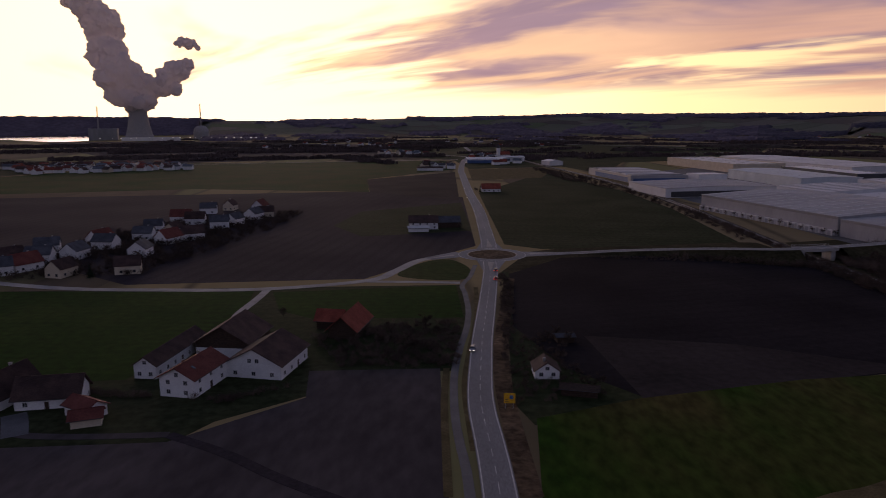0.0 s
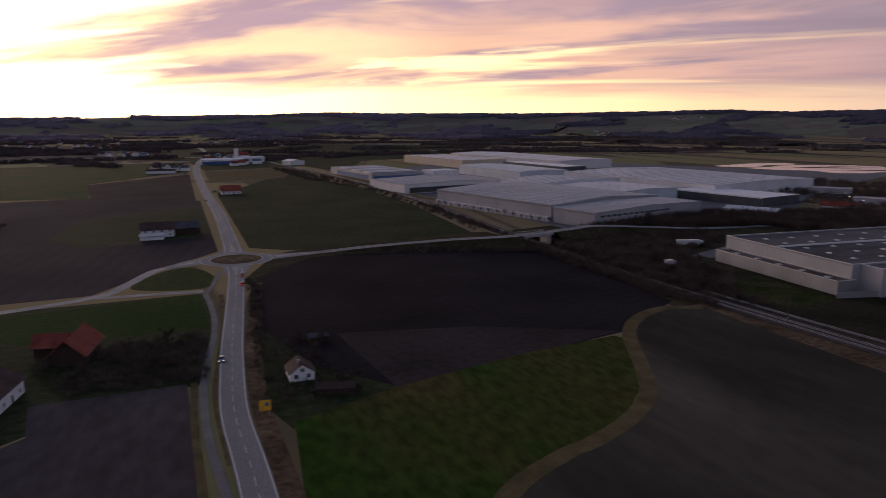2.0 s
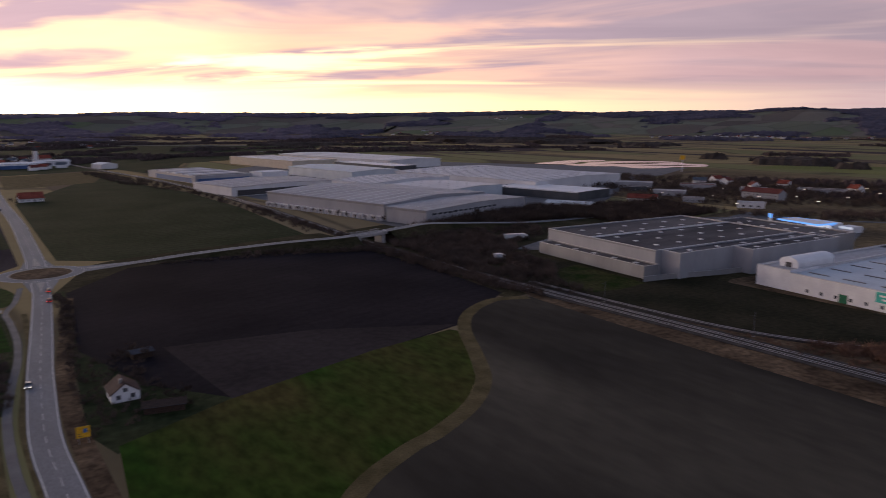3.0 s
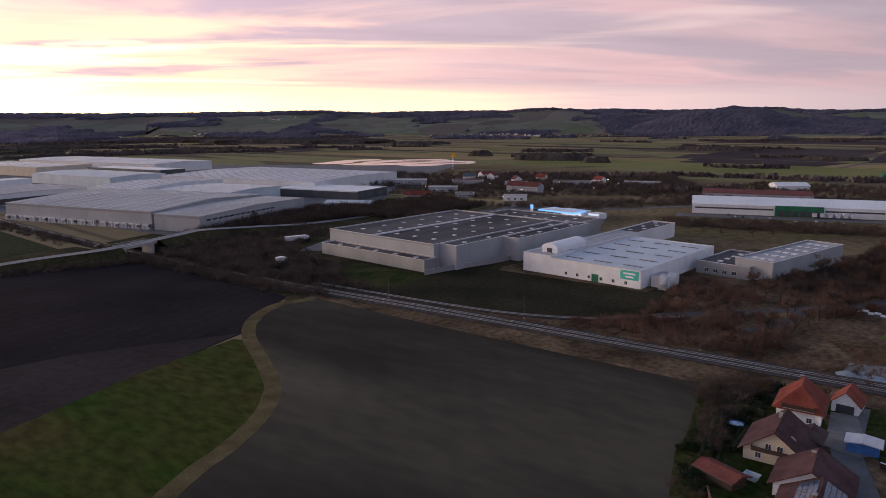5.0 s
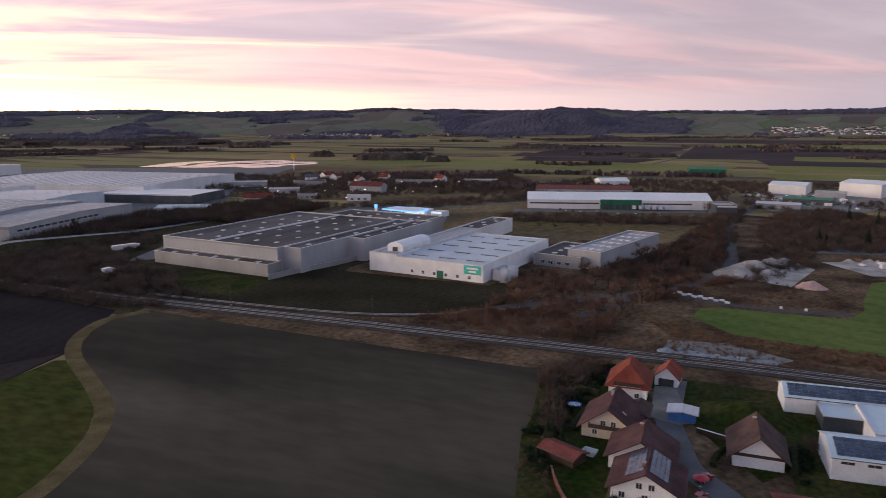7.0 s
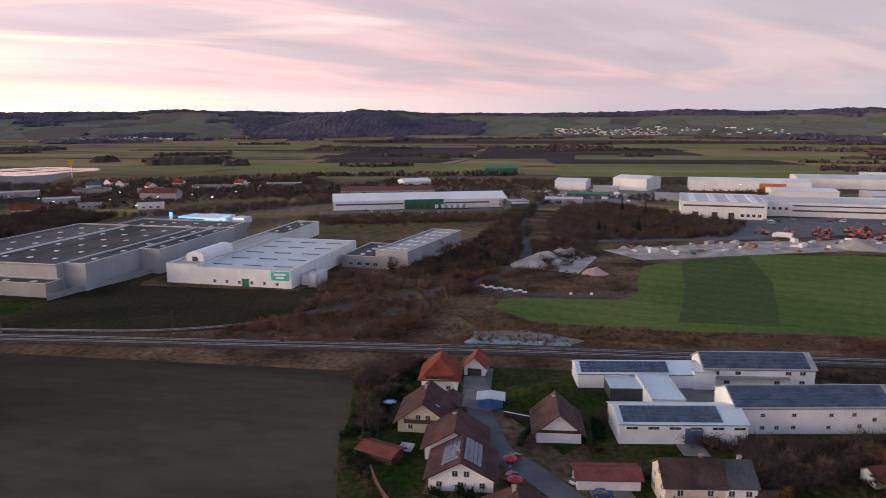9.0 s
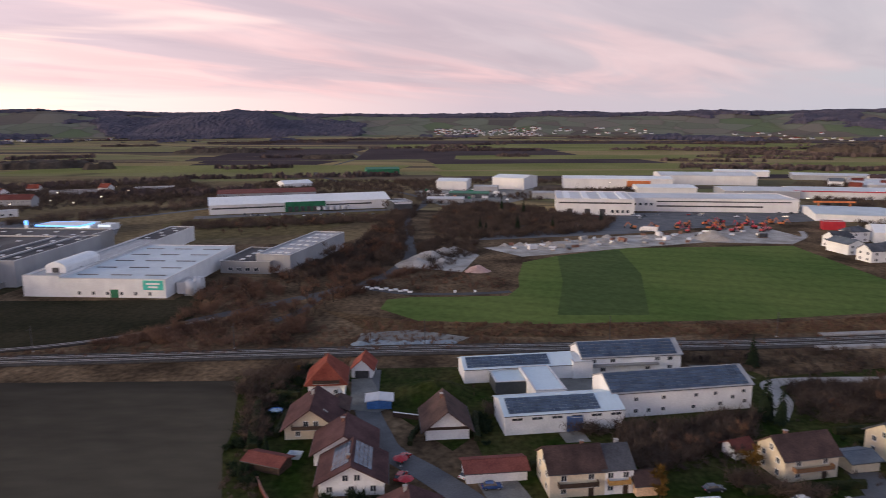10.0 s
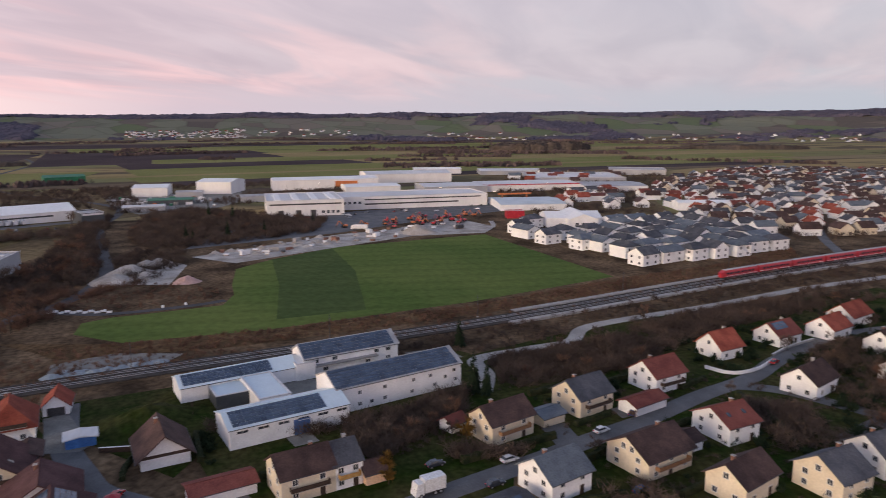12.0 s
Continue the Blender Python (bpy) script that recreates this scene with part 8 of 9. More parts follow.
for bank in ([(900, 840), (960, 845), (1010, 800), (985, 800), (940, 832)], [(930, 780), (985, 762), (1020, 728), (1000, 732), (960, 760)], [(985, 860), (1030, 830), (1050, 800), (1020, 822)]):
    tagged(part("mud_bank", sheet(bank, 0.33, True), M_BROWN), "brown mud bank showing through the flood water", "mud bank", kind="structure")


# ---- vehicles ----
def wheel_set(ob, L, W, r, xs, rims=True):
    for x in xs:
        for y in (-W / 2 + 0.1, W / 2 - 0.1):
            w = part("wheel", CACHE.setdefault(("wheel", r), Solid().tube((0, -0.11, 0), (0, 0.11, 0), r, r, 14).mesh("wheel", M_RUBBER)), None, ob, m=pose(x, y, r))
            if rims:
                part("rim", CACHE.setdefault(("rim", r), Solid().tube((0, -0.12, 0), (0, 0.12, 0), r * 0.55, r * 0.55, 10).mesh("rim", M_ALU)), None, w)


def car(label, x, y, rot, paint, lit=False, z=0.12, estate=False, near=True):
    ob = thing("car", label, "car", pose(x, y, z, 0, 0, rot))
    s = Solid()
    xs = [(-2.15, 0.45, 0.75), (-2.0, 0.42, 0.92), (-0.9, 0.36, 1.0), (0.9, 0.36, 0.98), (2.0, 0.40, 0.80), (2.18, 0.48, 0.62)]
    for x_, z0, z1 in xs:
        s.v += [(x_, -0.86, z0), (x_, 0.86, z0), (x_, 0.80, z1), (x_, -0.80, z1)]
    for i in range(len(xs) - 1):
        s.f += [(4 * i + k, 4 * i + (k + 1) % 4, 4 * i + 4 + (k + 1) % 4, 4 * i + 4 + k) for k in range(4)]
    s.f += [(3, 2, 1, 0), (20, 21, 22, 23)]
    part("body", s, paint, ob)
    back = -1.95 if estate else -1.55
    c = Solid()
    c.add([(back - 0.25, -0.78, 0.95), (1.05, -0.78, 0.95), (1.05, 0.78, 0.95), (back - 0.25, 0.78, 0.95), (back + 0.25, -0.62, 1.45), (0.35, -0.62, 1.47), (0.35, 0.62, 1.47), (back + 0.25, 0.62, 1.45)],
          [(0, 1, 5, 4), (1, 2, 6, 5), (2, 3, 7, 6), (3, 0, 4, 7)])
    part("cabin_glazing", c, M_GLASS, ob)
    part("roof", Solid().slab([(back + 0.2, -0.64, 1.5), (0.4, -0.64, 1.51), (0.4, 0.64, 1.51), (back + 0.2, 0.64, 1.5)], 0.07), paint, ob)
    wheel_set(ob, 4.3, 1.75, 0.32, (-1.35, 1.35), near)
    if not near:
        return ob
    for y_ in (-0.62, 0.62):
        part("headlight", box_mesh("headlight", 0.1, 0.4, 0.18, M_HEAD if lit else M_DOME), None, ob, m=pose(2.12, y_, 0.60))
        part("tail_light", box_mesh("tail_light", 0.1, 0.36, 0.2, M_TAIL if lit else M_RED), None, ob, m=pose(-2.13, y_, 0.62))
    return ob


car("silver car driving towards the camera with headlights", 11.0 - 1.2, 222, -99, M_CAR_SILVER, True)
car("dark car with red tail lights before the roundabout", 25.3, 327, 83, M_CAR_RED, True)
car("dark car with lit tail lights at the roundabout", 26.9, 347, 83, M_CAR_DARK, True)
car("white car on the far road with headlights", 23.9, 784, -90, M_CAR_WHITE, True)
car("dark car on the far road", 24.6, 690, -90, M_CAR_DARK, True)
for px, py, rot, paint, lab in ((138, -7.7, -40, M_CAR_WHITE, "white parked car on the street"), (133, -12.5, -84, M_CAR_BLUE, "blue parked car before the garage"), (146, 6.2, -30, M_CAR_RED, "red car parked beside the house"),
                                (137.5, 6.5, -20, M_CAR_RED, "dark red car parked under a hedge"), (126, -74, -84, M_CAR_WHITE, "white parked car on the street"), (129.5, -102, -80, M_CAR_WHITE, "white car parked at the kerb"),
                                (134.5, -116, -60, M_CAR_BLUE, "blue parked car before the garage"), (131, -58, -84, M_CAR_DARK, "dark parked car on the street"), (118, -66, -84, M_CAR_DARK, "dark parked car by the shed"),
                                (147, -182, -70, M_CAR_RED, "red parked car at the bend"), (103, -92, -80, M_CAR_BLUE, "blue car in a garden drive"), (122, -140, 20, M_CAR_SILVER, "silver car beside the house")):
    car(lab, px, py, rot, paint)
rng_c = random.Random(8)
for k in range(18):
    px, py = rng_c.choice([(562 - 3 * q / 20 + rng_c.uniform(0, 8), 170 - 6.2 * q) for q in range(22)])
    car("parked car before the long hall", px, py, rng_c.choice((18, 198)), rng_c.choice((M_CAR_WHITE, M_CAR_SILVER, M_CAR_DARK, M_CAR_RED)), near=False)
for k in range(22):
    px, py = scatter([(545, -100), (585, -320), (560, -318), (525, -260), (520, -120)], 1, rng_c)[0]
    car("parked car in the dealer's yard", px, py, rng_c.uniform(0, 360), rng_c.choice((M_CAR_WHITE, M_CAR_SILVER, M_CAR_DARK, M_CAR_RED)), near=False)
for k in range(14):
    px, py = scatter([(400, 200), (520, 240), (530, 290), (470, 300), (410, 260)], 1, rng_c)[0]
    car("parked car near the filling station", px, py, rng_c.uniform(0, 360), rng_c.choice((M_CAR_WHITE, M_CAR_SILVER, M_CAR_DARK)), near=False)


def lorry(label, x, y, rot, length, name="lorry"):
    ob = thing(name, label, "lorry", pose(x, y, 0.1, 0, 0, rot))
    part("box_body", Solid().box(-length / 2, length / 2 - 2.2, -1.25, 1.25, 1.0, 3.8), M_CAR_WHITE, ob)
    part("cab", Solid().add([(length / 2 - 2.0, -1.2, 0.6), (length / 2, -1.2, 0.6), (length / 2, 1.2, 0.6), (length / 2 - 2.0, 1.2, 0.6), (length / 2 - 2.0, -1.15, 3.2), (length / 2 - 0.5, -1.15, 3.2),
                             (length / 2 - 0.5, 1.15, 3.2), (length / 2 - 2.0, 1.15, 3.2)], [(3, 2, 1, 0), (4, 5, 6, 7), (0, 1, 5, 4), (1, 2, 6, 5), (2, 3, 7, 6), (3, 0, 4, 7)]), M_CAR_WHITE, ob)
    part("windscreen", box_mesh("windscreen", 0.06, 2.1, 0.9, M_GLASS), None, ob, m=pose(length / 2 - 0.28, 0, 1.9) @ pose(0, 0, 0, 0, -12, 0))
    part("chassis", Solid().box(-length / 2, length / 2 - 0.3, -0.9, 0.9, 0.55, 0.95), M_STEEL_DARK, ob)
    wheel_set(ob, length, 2.4, 0.5, (-length / 2 + 1.2, -length / 2 + 2.4, length / 2 - 1.3))
    return ob


lorry("white lorry parked beside the warehouse", 288, 335, -18, 16)
lorry("white van beside the railway shrubs", 237, 289, 0, 6.5, "van")
lorry("white motorhome parked on the street", 121, -52, 95, 7.0, "motorhome")
lorry("white lorry in the gravel yard", 470, -150, 60, 12)
for k in range(6):
    lorry("white trailer parked at the loading bays", 596 + 1.2 * k, 96 - 5 * k, 18, 12, "trailer")


def train():
    """A red regional train standing on the far track."""
    line = [q for q in spline(RAIL, 24)]
    # distances along the track from the head of the train
    walked, path = 0.0, []
    for a, b in zip(line, line[1:]):
        if a[1] < -254:
            path.append((walked, a, b))
            walked += float(np.linalg.norm(b - a))

    def spot(d):
        for w, a, b in path:
            seg = float(np.linalg.norm(b - a))
            if w <= d <= w + seg:
                return a + (b - a) * (d - w) / seg, (b - a) / seg
        return path[-1][1], (path[-1][2] - path[-1][1]) / np.linalg.norm(path[-1][2] - path[-1][1])

    for k in range(6):
        c, d = spot(14 + 27 * k)
        q = np.array([-d[1], d[0]])
        x, y = c + q * 2.0
        ob = thing("rail_coach", "bright red regional train coach with dark window band", "train coach", pose(x, y, 0.66, 0, 0, math.degrees(math.atan2(d[1], d[0]))), "coaches of the red train")
        L = 26
        nose = 2.6 if k == 0 else 0.2
        s = Solid()
        prof = [(-1.42, 0.9), (1.42, 0.9), (1.42, 3.4), (1.05, 4.1), (-1.05, 4.1), (-1.42, 3.4)]
        for x_, sc in ((-L / 2, 0.72 if k == 0 else 1.0), (-L / 2 + nose, 1.0), (L / 2, 1.0)):
            s.v += [(x_, yy * sc, 0.9 + (zz - 0.9) * sc) for yy, zz in prof]
        for i in range(2):
            s.f += [(6 * i + j, 6 * i + (j + 1) % 6, 6 * i + 6 + (j + 1) % 6, 6 * i + 6 + j) for j in range(6)]
        s.f += [tuple(range(5, -1, -1)), tuple(range(12, 18))]
        part("body", s, M_RED, ob)
        part("roof", Solid().box(-L / 2 + nose, L / 2 - 0.2, -1.0, 1.0, 4.105, 4.32), M_GREY_ROOF, ob, "grey coach roof")
        for sd in (-1, 1):
            for j in range(8):
                part("window", box_mesh("coach_window", 2.0, 0.05, 0.85, M_GLASS), None, ob, m=pose(-L / 2 + 4 + 2.6 * j, sd * 1.43, 2.15))
            part("stripe", box_mesh("coach_stripe", L - nose - 0.6, 0.04, 0.16, M_WHITE), None, ob, m=pose(nose / 2, sd * 1.43, 1.25))
        for j in (-8.5, 8.5):
            part("bogie", Solid().box(j - 1.6, j + 1.6, -1.1, 1.1, 0.06, 0.88), M_STEEL_DARK, ob)
    s = Solid()


train()


def platform():
    for off, lab in ((6.8, "long pale station platform beside the track"), (-6.6, "long pale platform edge beside the railway")):
        seg = [q for q in spline(RAIL, 10) if -420 < q[1] < -135] if off < 0 else [q for q in spline(RAIL, 10) if -420 < q[1] < -128]
        tagged(part("platform", ribbon([tuple(q) for q in seg], 2.6, 1.0, off, 1.0, 1), M_CONCRETE), lab, "platform", kind="structure")


platform()


# ---- filling station ----
def filling_station():
    ob = thing("filling_station", "filling station with blue-lit canopy and white pumps", "filling station", pose(482, 252, 0, 0, 0, -100))
    can = part("canopy", Solid().box(-16, 16, -9, 9, 5.2, 6.2), M_WHITE_ROOF, ob, "flat white canopy")
    for x0, x1, y0, y1 in ((-16.1, 16.1, -9.15, -9.02), (-16.1, 16.1, 9.02, 9.15), (-16.15, -16.02, -9, 9), (16.02, 16.15, -9, 9)):
        part("fascia", Solid().box(x0, x1, y0, y1, 5.2, 6.3), M_NEON_BLUE, can, "blue glowing fascia")
    part("light_panel", Solid().box(-14, 14, -7, 7, 5.12, 5.19), M_NEON_WHITE, can, "bright canopy lighting")
    for x in (-11, 0, 11):
        for y in (-5, 5):
            part("column", Solid().tube((x, y, 0), (x, y, 5.2), 0.25, 0.25, 8), M_WHITE, ob)
            part("pump", Solid().box(x + 1, x + 1.7, y - 0.4, y + 0.4, 0.15, 1.9), M_BLUE, ob)
    shop = part("shop", Solid().box(-12, 10, 14, 24, 0, 4.6), M_WHITE, ob)
    part("shop_sign", Solid().box(-12.1, 10.1, 13.8, 13.95, 3.2, 4.8), M_NEON_BLUE, shop, "blue glowing shop fascia")
    part("shop_window", Solid().box(-10, 8, 13.9, 13.97, 0.6, 2.9), M_NEON_WHITE, shop, "brightly lit shop windows")
    p = part("price_pylon", Solid().box(-22, -19.6, -11.4, -11, 0, 9.5), M_WHITE, ob)
    part("pylon_head", Solid().box(-22.1, -19.5, -11.5, -10.9, 6.5, 9.4), M_NEON_BLUE, p, "blue glowing sign head")
    w = part("car_wash", Solid().box(16, 26, 12, 22, 0, 4.2), M_WHITE, ob)
    part("car_wash_light", Solid().box(16.1, 25.9, 11.9, 11.98, 2.6, 4.0), M_NEON_WHITE, w)


filling_station()


def lit_lamp(x, y, tall=8.0):
    ob = thing("street_lamp", "lit street lamp on a slim pole", "street lamp", pose(x, y, 0), "lit lamps of the business park")
    part("pole", Solid().tube((0, 0, 0), (0, 0, tall), 0.12, 0.08, 6), M_STEEL_DARK, ob)
    part("head", Solid().box(-0.5, 0.5, -0.3, 0.3, tall, tall + 0.25), M_LAMP_WARM, ob, "glowing lamp head")
    return ob


one = lit_lamp(560, 380)
for px, py in ((585, 350), (540, 420), (610, 330), (640, 300), (590, 300), (620, 410), (560, 450), (680, 360), (775, -165), (772, -200), (660, -300), (600, -330), (700, -380), (660, -430), (520, 330), (700, 300), (740, 330)):
    copy_thing(one, pose(px, py, 0))


# ---- signs, machines, heaps ----
def road_sign(x, y, rot):
    ob = thing("direction_sign", "large yellow direction sign on two posts", "road sign", pose(x, y, 0, 0, 0, rot))
    for q in (-1.0, 1.0):
        part("post", Solid().tube((q, 0, 0), (q, 0, 4.6), 0.06, 0.06, 6), M_ALU, ob)
    b = part("board", Solid().box(-1.5, 1.5, -0.12, -0.07, 1.7, 4.5), M_YELLOW, ob, "yellow sign board")
    part("blue_field", Solid().box(0.0, 0.9, -0.135, -0.124, 2.9, 3.9), M_BLUE, b, "blue route symbol field")
    for k, (a, w) in enumerate(((-1.2, 1.0), (-1.2, 0.8), (0.1, 1.1))):
        part("writing_bar", Solid().box(a, a + w, -0.135, -0.124, 2.1 + 0.55 * k, 2.22 + 0.55 * k), M_STEEL_DARK, b)


road_sign(17.5, 174, -6)


def excavator(x, y, rot, paint, size=1.0):
    ob = thing("excavator", "orange construction excavator with raised boom" if paint is M_ORANGE else "red construction machine with boom", "excavator",
               pose(x, y, 0.05, 0, 0, rot) @ Matrix.Scale(size, 4), "machines in the dealer's yard")
    for q in (-1.1, 1.1):
        part("track", CACHE.setdefault("ex_track", Solid().add([(-1.9, -0.3, 0.35), (-1.4, -0.3, 0), (1.4, -0.3, 0), (1.9, -0.3, 0.35), (1.6, -0.3, 0.8), (-1.6, -0.3, 0.8)] + [(-1.9, 0.3, 0.35), (-1.4, 0.3, 0), (1.4, 0.3, 0), (1.9, 0.3, 0.35), (1.6, 0.3, 0.8), (-1.6, 0.3, 0.8)],
             [(0, 1, 2, 3, 4, 5), (11, 10, 9, 8, 7, 6)] + [(k, 6 + k, 6 + (k + 1) % 6, (k + 1) % 6) for k in range(6)]).mesh("track", M_RUBBER)), None, ob, m=pose(0, q, 0))
    part("body", CACHE.setdefault(("ex_body", paint.name), Solid().box(-1.9, 0.9, -1.2, 1.2, 0.95, 2.0).mesh("body", paint)), None, ob)
    part("cab", CACHE.setdefault("ex_cab", Solid().box(0.2, 1.6, 0.1, 1.2, 1.0, 2.9).mesh("cab", M_GLASS)), None, ob)
    part("boom", CACHE.setdefault(("ex_boom", paint.name), Solid().tube((0.9, -0.4, 1.6), (3.0, -0.4, 4.2), 0.3, 0.22, 4).mesh("boom", paint)), None, ob)
    part("stick", CACHE.setdefault(("ex_stick", paint.name), Solid().tube((3.0, -0.4, 4.2), (5.0, -0.4, 1.6), 0.22, 0.16, 4).mesh("stick", paint)), None, ob)
    part("bucket", CACHE.setdefault("ex_bucket", Solid().box(4.6, 5.5, -0.9, 0.1, 0.6, 1.5).mesh("bucket", M_STEEL_DARK)), None, ob)


rng_m = random.Random(19)
for px, py in scatter([(486, -140), (510, -190), (520, -270), (470, -240), (462, -190), (470, -150)], 30, rng_m, 5.5):
    excavator(px, py, rng_m.uniform(0, 360), rng_m.choice((M_ORANGE, M_ORANGE, M_RED)), rng_m.uniform(0.8, 1.3))


def crane_arm(x, y, rot):
    ob = thing("loading_crane", "orange gantry crane over the yard", "crane", pose(x, y, 0, 0, 0, rot))
    for q in (-12, 12):
        part("leg", Solid().tube((q, -3, 0), (q, 0, 9), 0.35, 0.3, 4), M_ORANGE, ob)
        part("leg", Solid().tube((q, 3, 0), (q, 0, 9), 0.35, 0.3, 4), M_ORANGE, ob)
    part("girder", Solid().box(-16, 16, -0.6, 0.6, 9, 10.4), M_ORANGE, ob)


crane_arm(560, -330, -100)


def heap(name, label, x, y, r, h, material, seed):
    rng = random.Random(seed)
    s = Solid()
    n, rings = 20, 6
    s.v = [(0, 0, h)]
    for i in range(1, rings + 1):
        t = i / rings
        for k in range(n):
            a = 6.283185 * k / n
            q = Vector((math.cos(a) * t * 2 + seed, math.sin(a) * t * 2, 0.5))
            rr = r * t * (1 + 0.25 * noise.noise(q))
            s.v.append((rr * math.cos(a), rr * math.sin(a), max(0.0, h * (1 - t) ** 0.9 * (1 + 0.35 * noise.noise(q * 2.3)))))
    s.f = [(0, 1 + k, 1 + (k + 1) % n) for k in range(n)]
    for i in range(rings - 1):
        o = 1 + i * n
        s.f += [(o + k, o + n + k, o + n + (k + 1) % n, o + (k + 1) % n) for k in range(n)]
    ob = part(name, s, material, smooth=True, m=pose(x, y, 0.03))
    tagged(ob, label, "mound")


for k, (px, py, r, h) in enumerate(((362, 8, 11, 4.5), (378, 0, 12, 5), (392, -8, 10, 4), (366, -6, 8, 3), (402, -14, 8, 3.0))):
    heap("gravel_mound", "pale grey heap of gravel on waste ground", px, py, r, h, M_GRAVEL, k)
heap("rubble_mound", "pinkish heap of brick rubble", 347, -24, 6.5, 3.2, M_PINK, 9)
heap("sand_mound", "large pale sand heap in the yard", 441, -183, 13, 5.5, M_SAND, 10)
for k, (px, py) in enumerate(scatter([(415, -36), (452, -120), (440, -160), (420, -110), (395, -56)], 26, rng_m, 4)):
    heap("stone_mound", "small pale heap of building stone", px, py, rng_m.uniform(1.5, 4), rng_m.uniform(0.8, 2.0), M_SAND if k % 3 else M_GRAVEL, 20 + k)
for k in range(9):
    heap("covered_mound", "low heap under blue-grey sheeting by the railway", 231 + rng_m.uniform(-2.5, 2.5), 24 - 3.8 * k, rng_m.uniform(2.5, 4.0), rng_m.uniform(0.6, 1.2), M_TARP, 60 + k)
stone = None
for k in range(11):
    px, py = 311.5 - 0.85 * k + (1.2 if k % 2 else -1.0), 31 - 2.2 * k
    if stone is None:
        stone = thing("marker_stone", "white painted marker block beside the road", "marker stone", pose(px, py, 0), "white marker blocks")
        part("block", Solid().box(-0.5, 0.5, -1.0, 1.0, 0, 0.8), M_WHITE, stone)
    else:
        copy_thing(stone, pose(px, py, 0, 0, 0, rng_m.uniform(-20, 20)))
for px, py in ((302, -11), (302.5, -20)):
    copy_thing(stone, pose(px, py, 0, 0, 0, 90))


def material_stack(x, y, rot, sx, sy, sz, material):
    ob = thing("material_stack", "stack of building material on pallets in the yard", "material stack", pose(x, y, 0.06, 0, 0, rot), "stacks in the gravel yard")
    part("pallet", box_mesh("pallet", sx + 0.2, sy + 0.2, 0.16, M_WOOD), None, ob)
    part("load", box_mesh("load", sx, sy, sz, material), None, ob, m=pose(0, 0, 0.163))


for px, py in scatter([(416, -40), (456, -128), (464, -178), (492, -232), (450, -240), (430, -176), (412, -112), (392, -56)], 42, rng_m, 4.5):
    material_stack(px, py, rng_m.uniform(0, 180), *rng_m.choice(((2.4, 1.4, 1.6), (4.5, 1.6, 1.2), (6.0, 2.4, 2.5), (3.0, 2.0, 0.9))), rng_m.choice((M_WHITE, M_CONCRETE, M_BRICK, M_STEEL_DARK, M_PALE_CLAD, M_PALE_CLAD)))


def container(x, y, rot, paint):
    ob = thing("container", "ribbed steel container standing in a works yard", "container", pose(x, y, 0.07, 0, 0, rot), "containers in the works yards")
    part("body", box_mesh("container_body", 6.0, 2.4, 2.5, paint), None, ob)
    for k in range(7):
        part("rib", box_mesh("container_rib", 0.12, 2.5, 2.3, paint), None, ob, m=pose(-2.7 + 0.9 * k, 0, 0.1))
    part("door", box_mesh("container_door", 0.06, 2.2, 2.3, M_ALU), None, ob, m=pose(3.04, 0, 0.1))


for px, py in scatter([(690, 10), (790, 10), (760, -55), (700, -95), (645, -65), (640, -12)], 22, rng_m, 7.0):
    container(px, py, rng_m.choice((-98, -8)) + rng_m.uniform(-6, 6), rng_m.choice((M_PALE_CLAD, M_WHITE, M_BLUE, M_ORANGE, M_WARM_CLAD, M_GREEN_CLAD)))
for px, py in scatter([(700, 5), (780, 0), (770, -90), (690, -95), (645, -60)], 24, rng_m, 5.0):
    material_stack(px, py, rng_m.uniform(0, 180), *rng_m.choice(((4.5, 1.6, 1.2), (6.0, 2.4, 2.5), (3.0, 2.0, 0.9))), rng_m.choice((M_WHITE, M_CONCRETE, M_BRICK, M_PALE_CLAD)))


# ---- gardens, yards and the edge of the business park ----
heap("earth_mound", "overgrown brown-green earth mound in a garden", 184, -1.0, 11.5, 4.2, M_LAWN, 101)


def pool(x, y):
    ob = thing("paddling_pool", "round blue plastic pool on a lawn", "pool", pose(x, y, 0.05))
    part("wall", lathe([(1.75, 0), (1.85, 0.7), (1.7, 0.72), (1.65, 0.45)], 24), M_BLUE, ob)
    part("water", Solid().tube((0, 0, 0.3), (0, 0, 0.5), 1.7, 1.7, 24), M_CANOPY, ob, "pale blue water")


pool(173, 40.7)


def skip(x, y, rot):
    ob = thing("skip_container", "blue-grey steel skip standing on a lawn", "skip", pose(x, y, 0.05, 0, 0, rot))
    s = Solid()
    for zz, a, b in ((0, 1.1, 0.8), (1.3, 1.6, 0.95), (1.3, 1.5, 0.85), (0.1, 1.0, 0.7)):
        s.v += [(-a, -b, zz), (a, -b, zz), (a, b, zz), (-a, b, zz)]
    s.f = [(4 * i + k, 4 * i + (k + 1) % 4, 4 * i + 4 + (k + 1) % 4, 4 * i + 4 + k) for i in range(3) for k in range(4)] + [(3, 2, 1, 0), (12, 13, 14, 15)]
    part("body", s, M_BLUE_ROOF, ob)
    part("rim", Solid().box(-1.7, 1.7, -1.02, -0.9, 1.22, 1.34).box(-1.7, 1.7, 0.9, 1.02, 1.22, 1.34), M_ALU, ob)


skip(147.5, 30.8, 80)


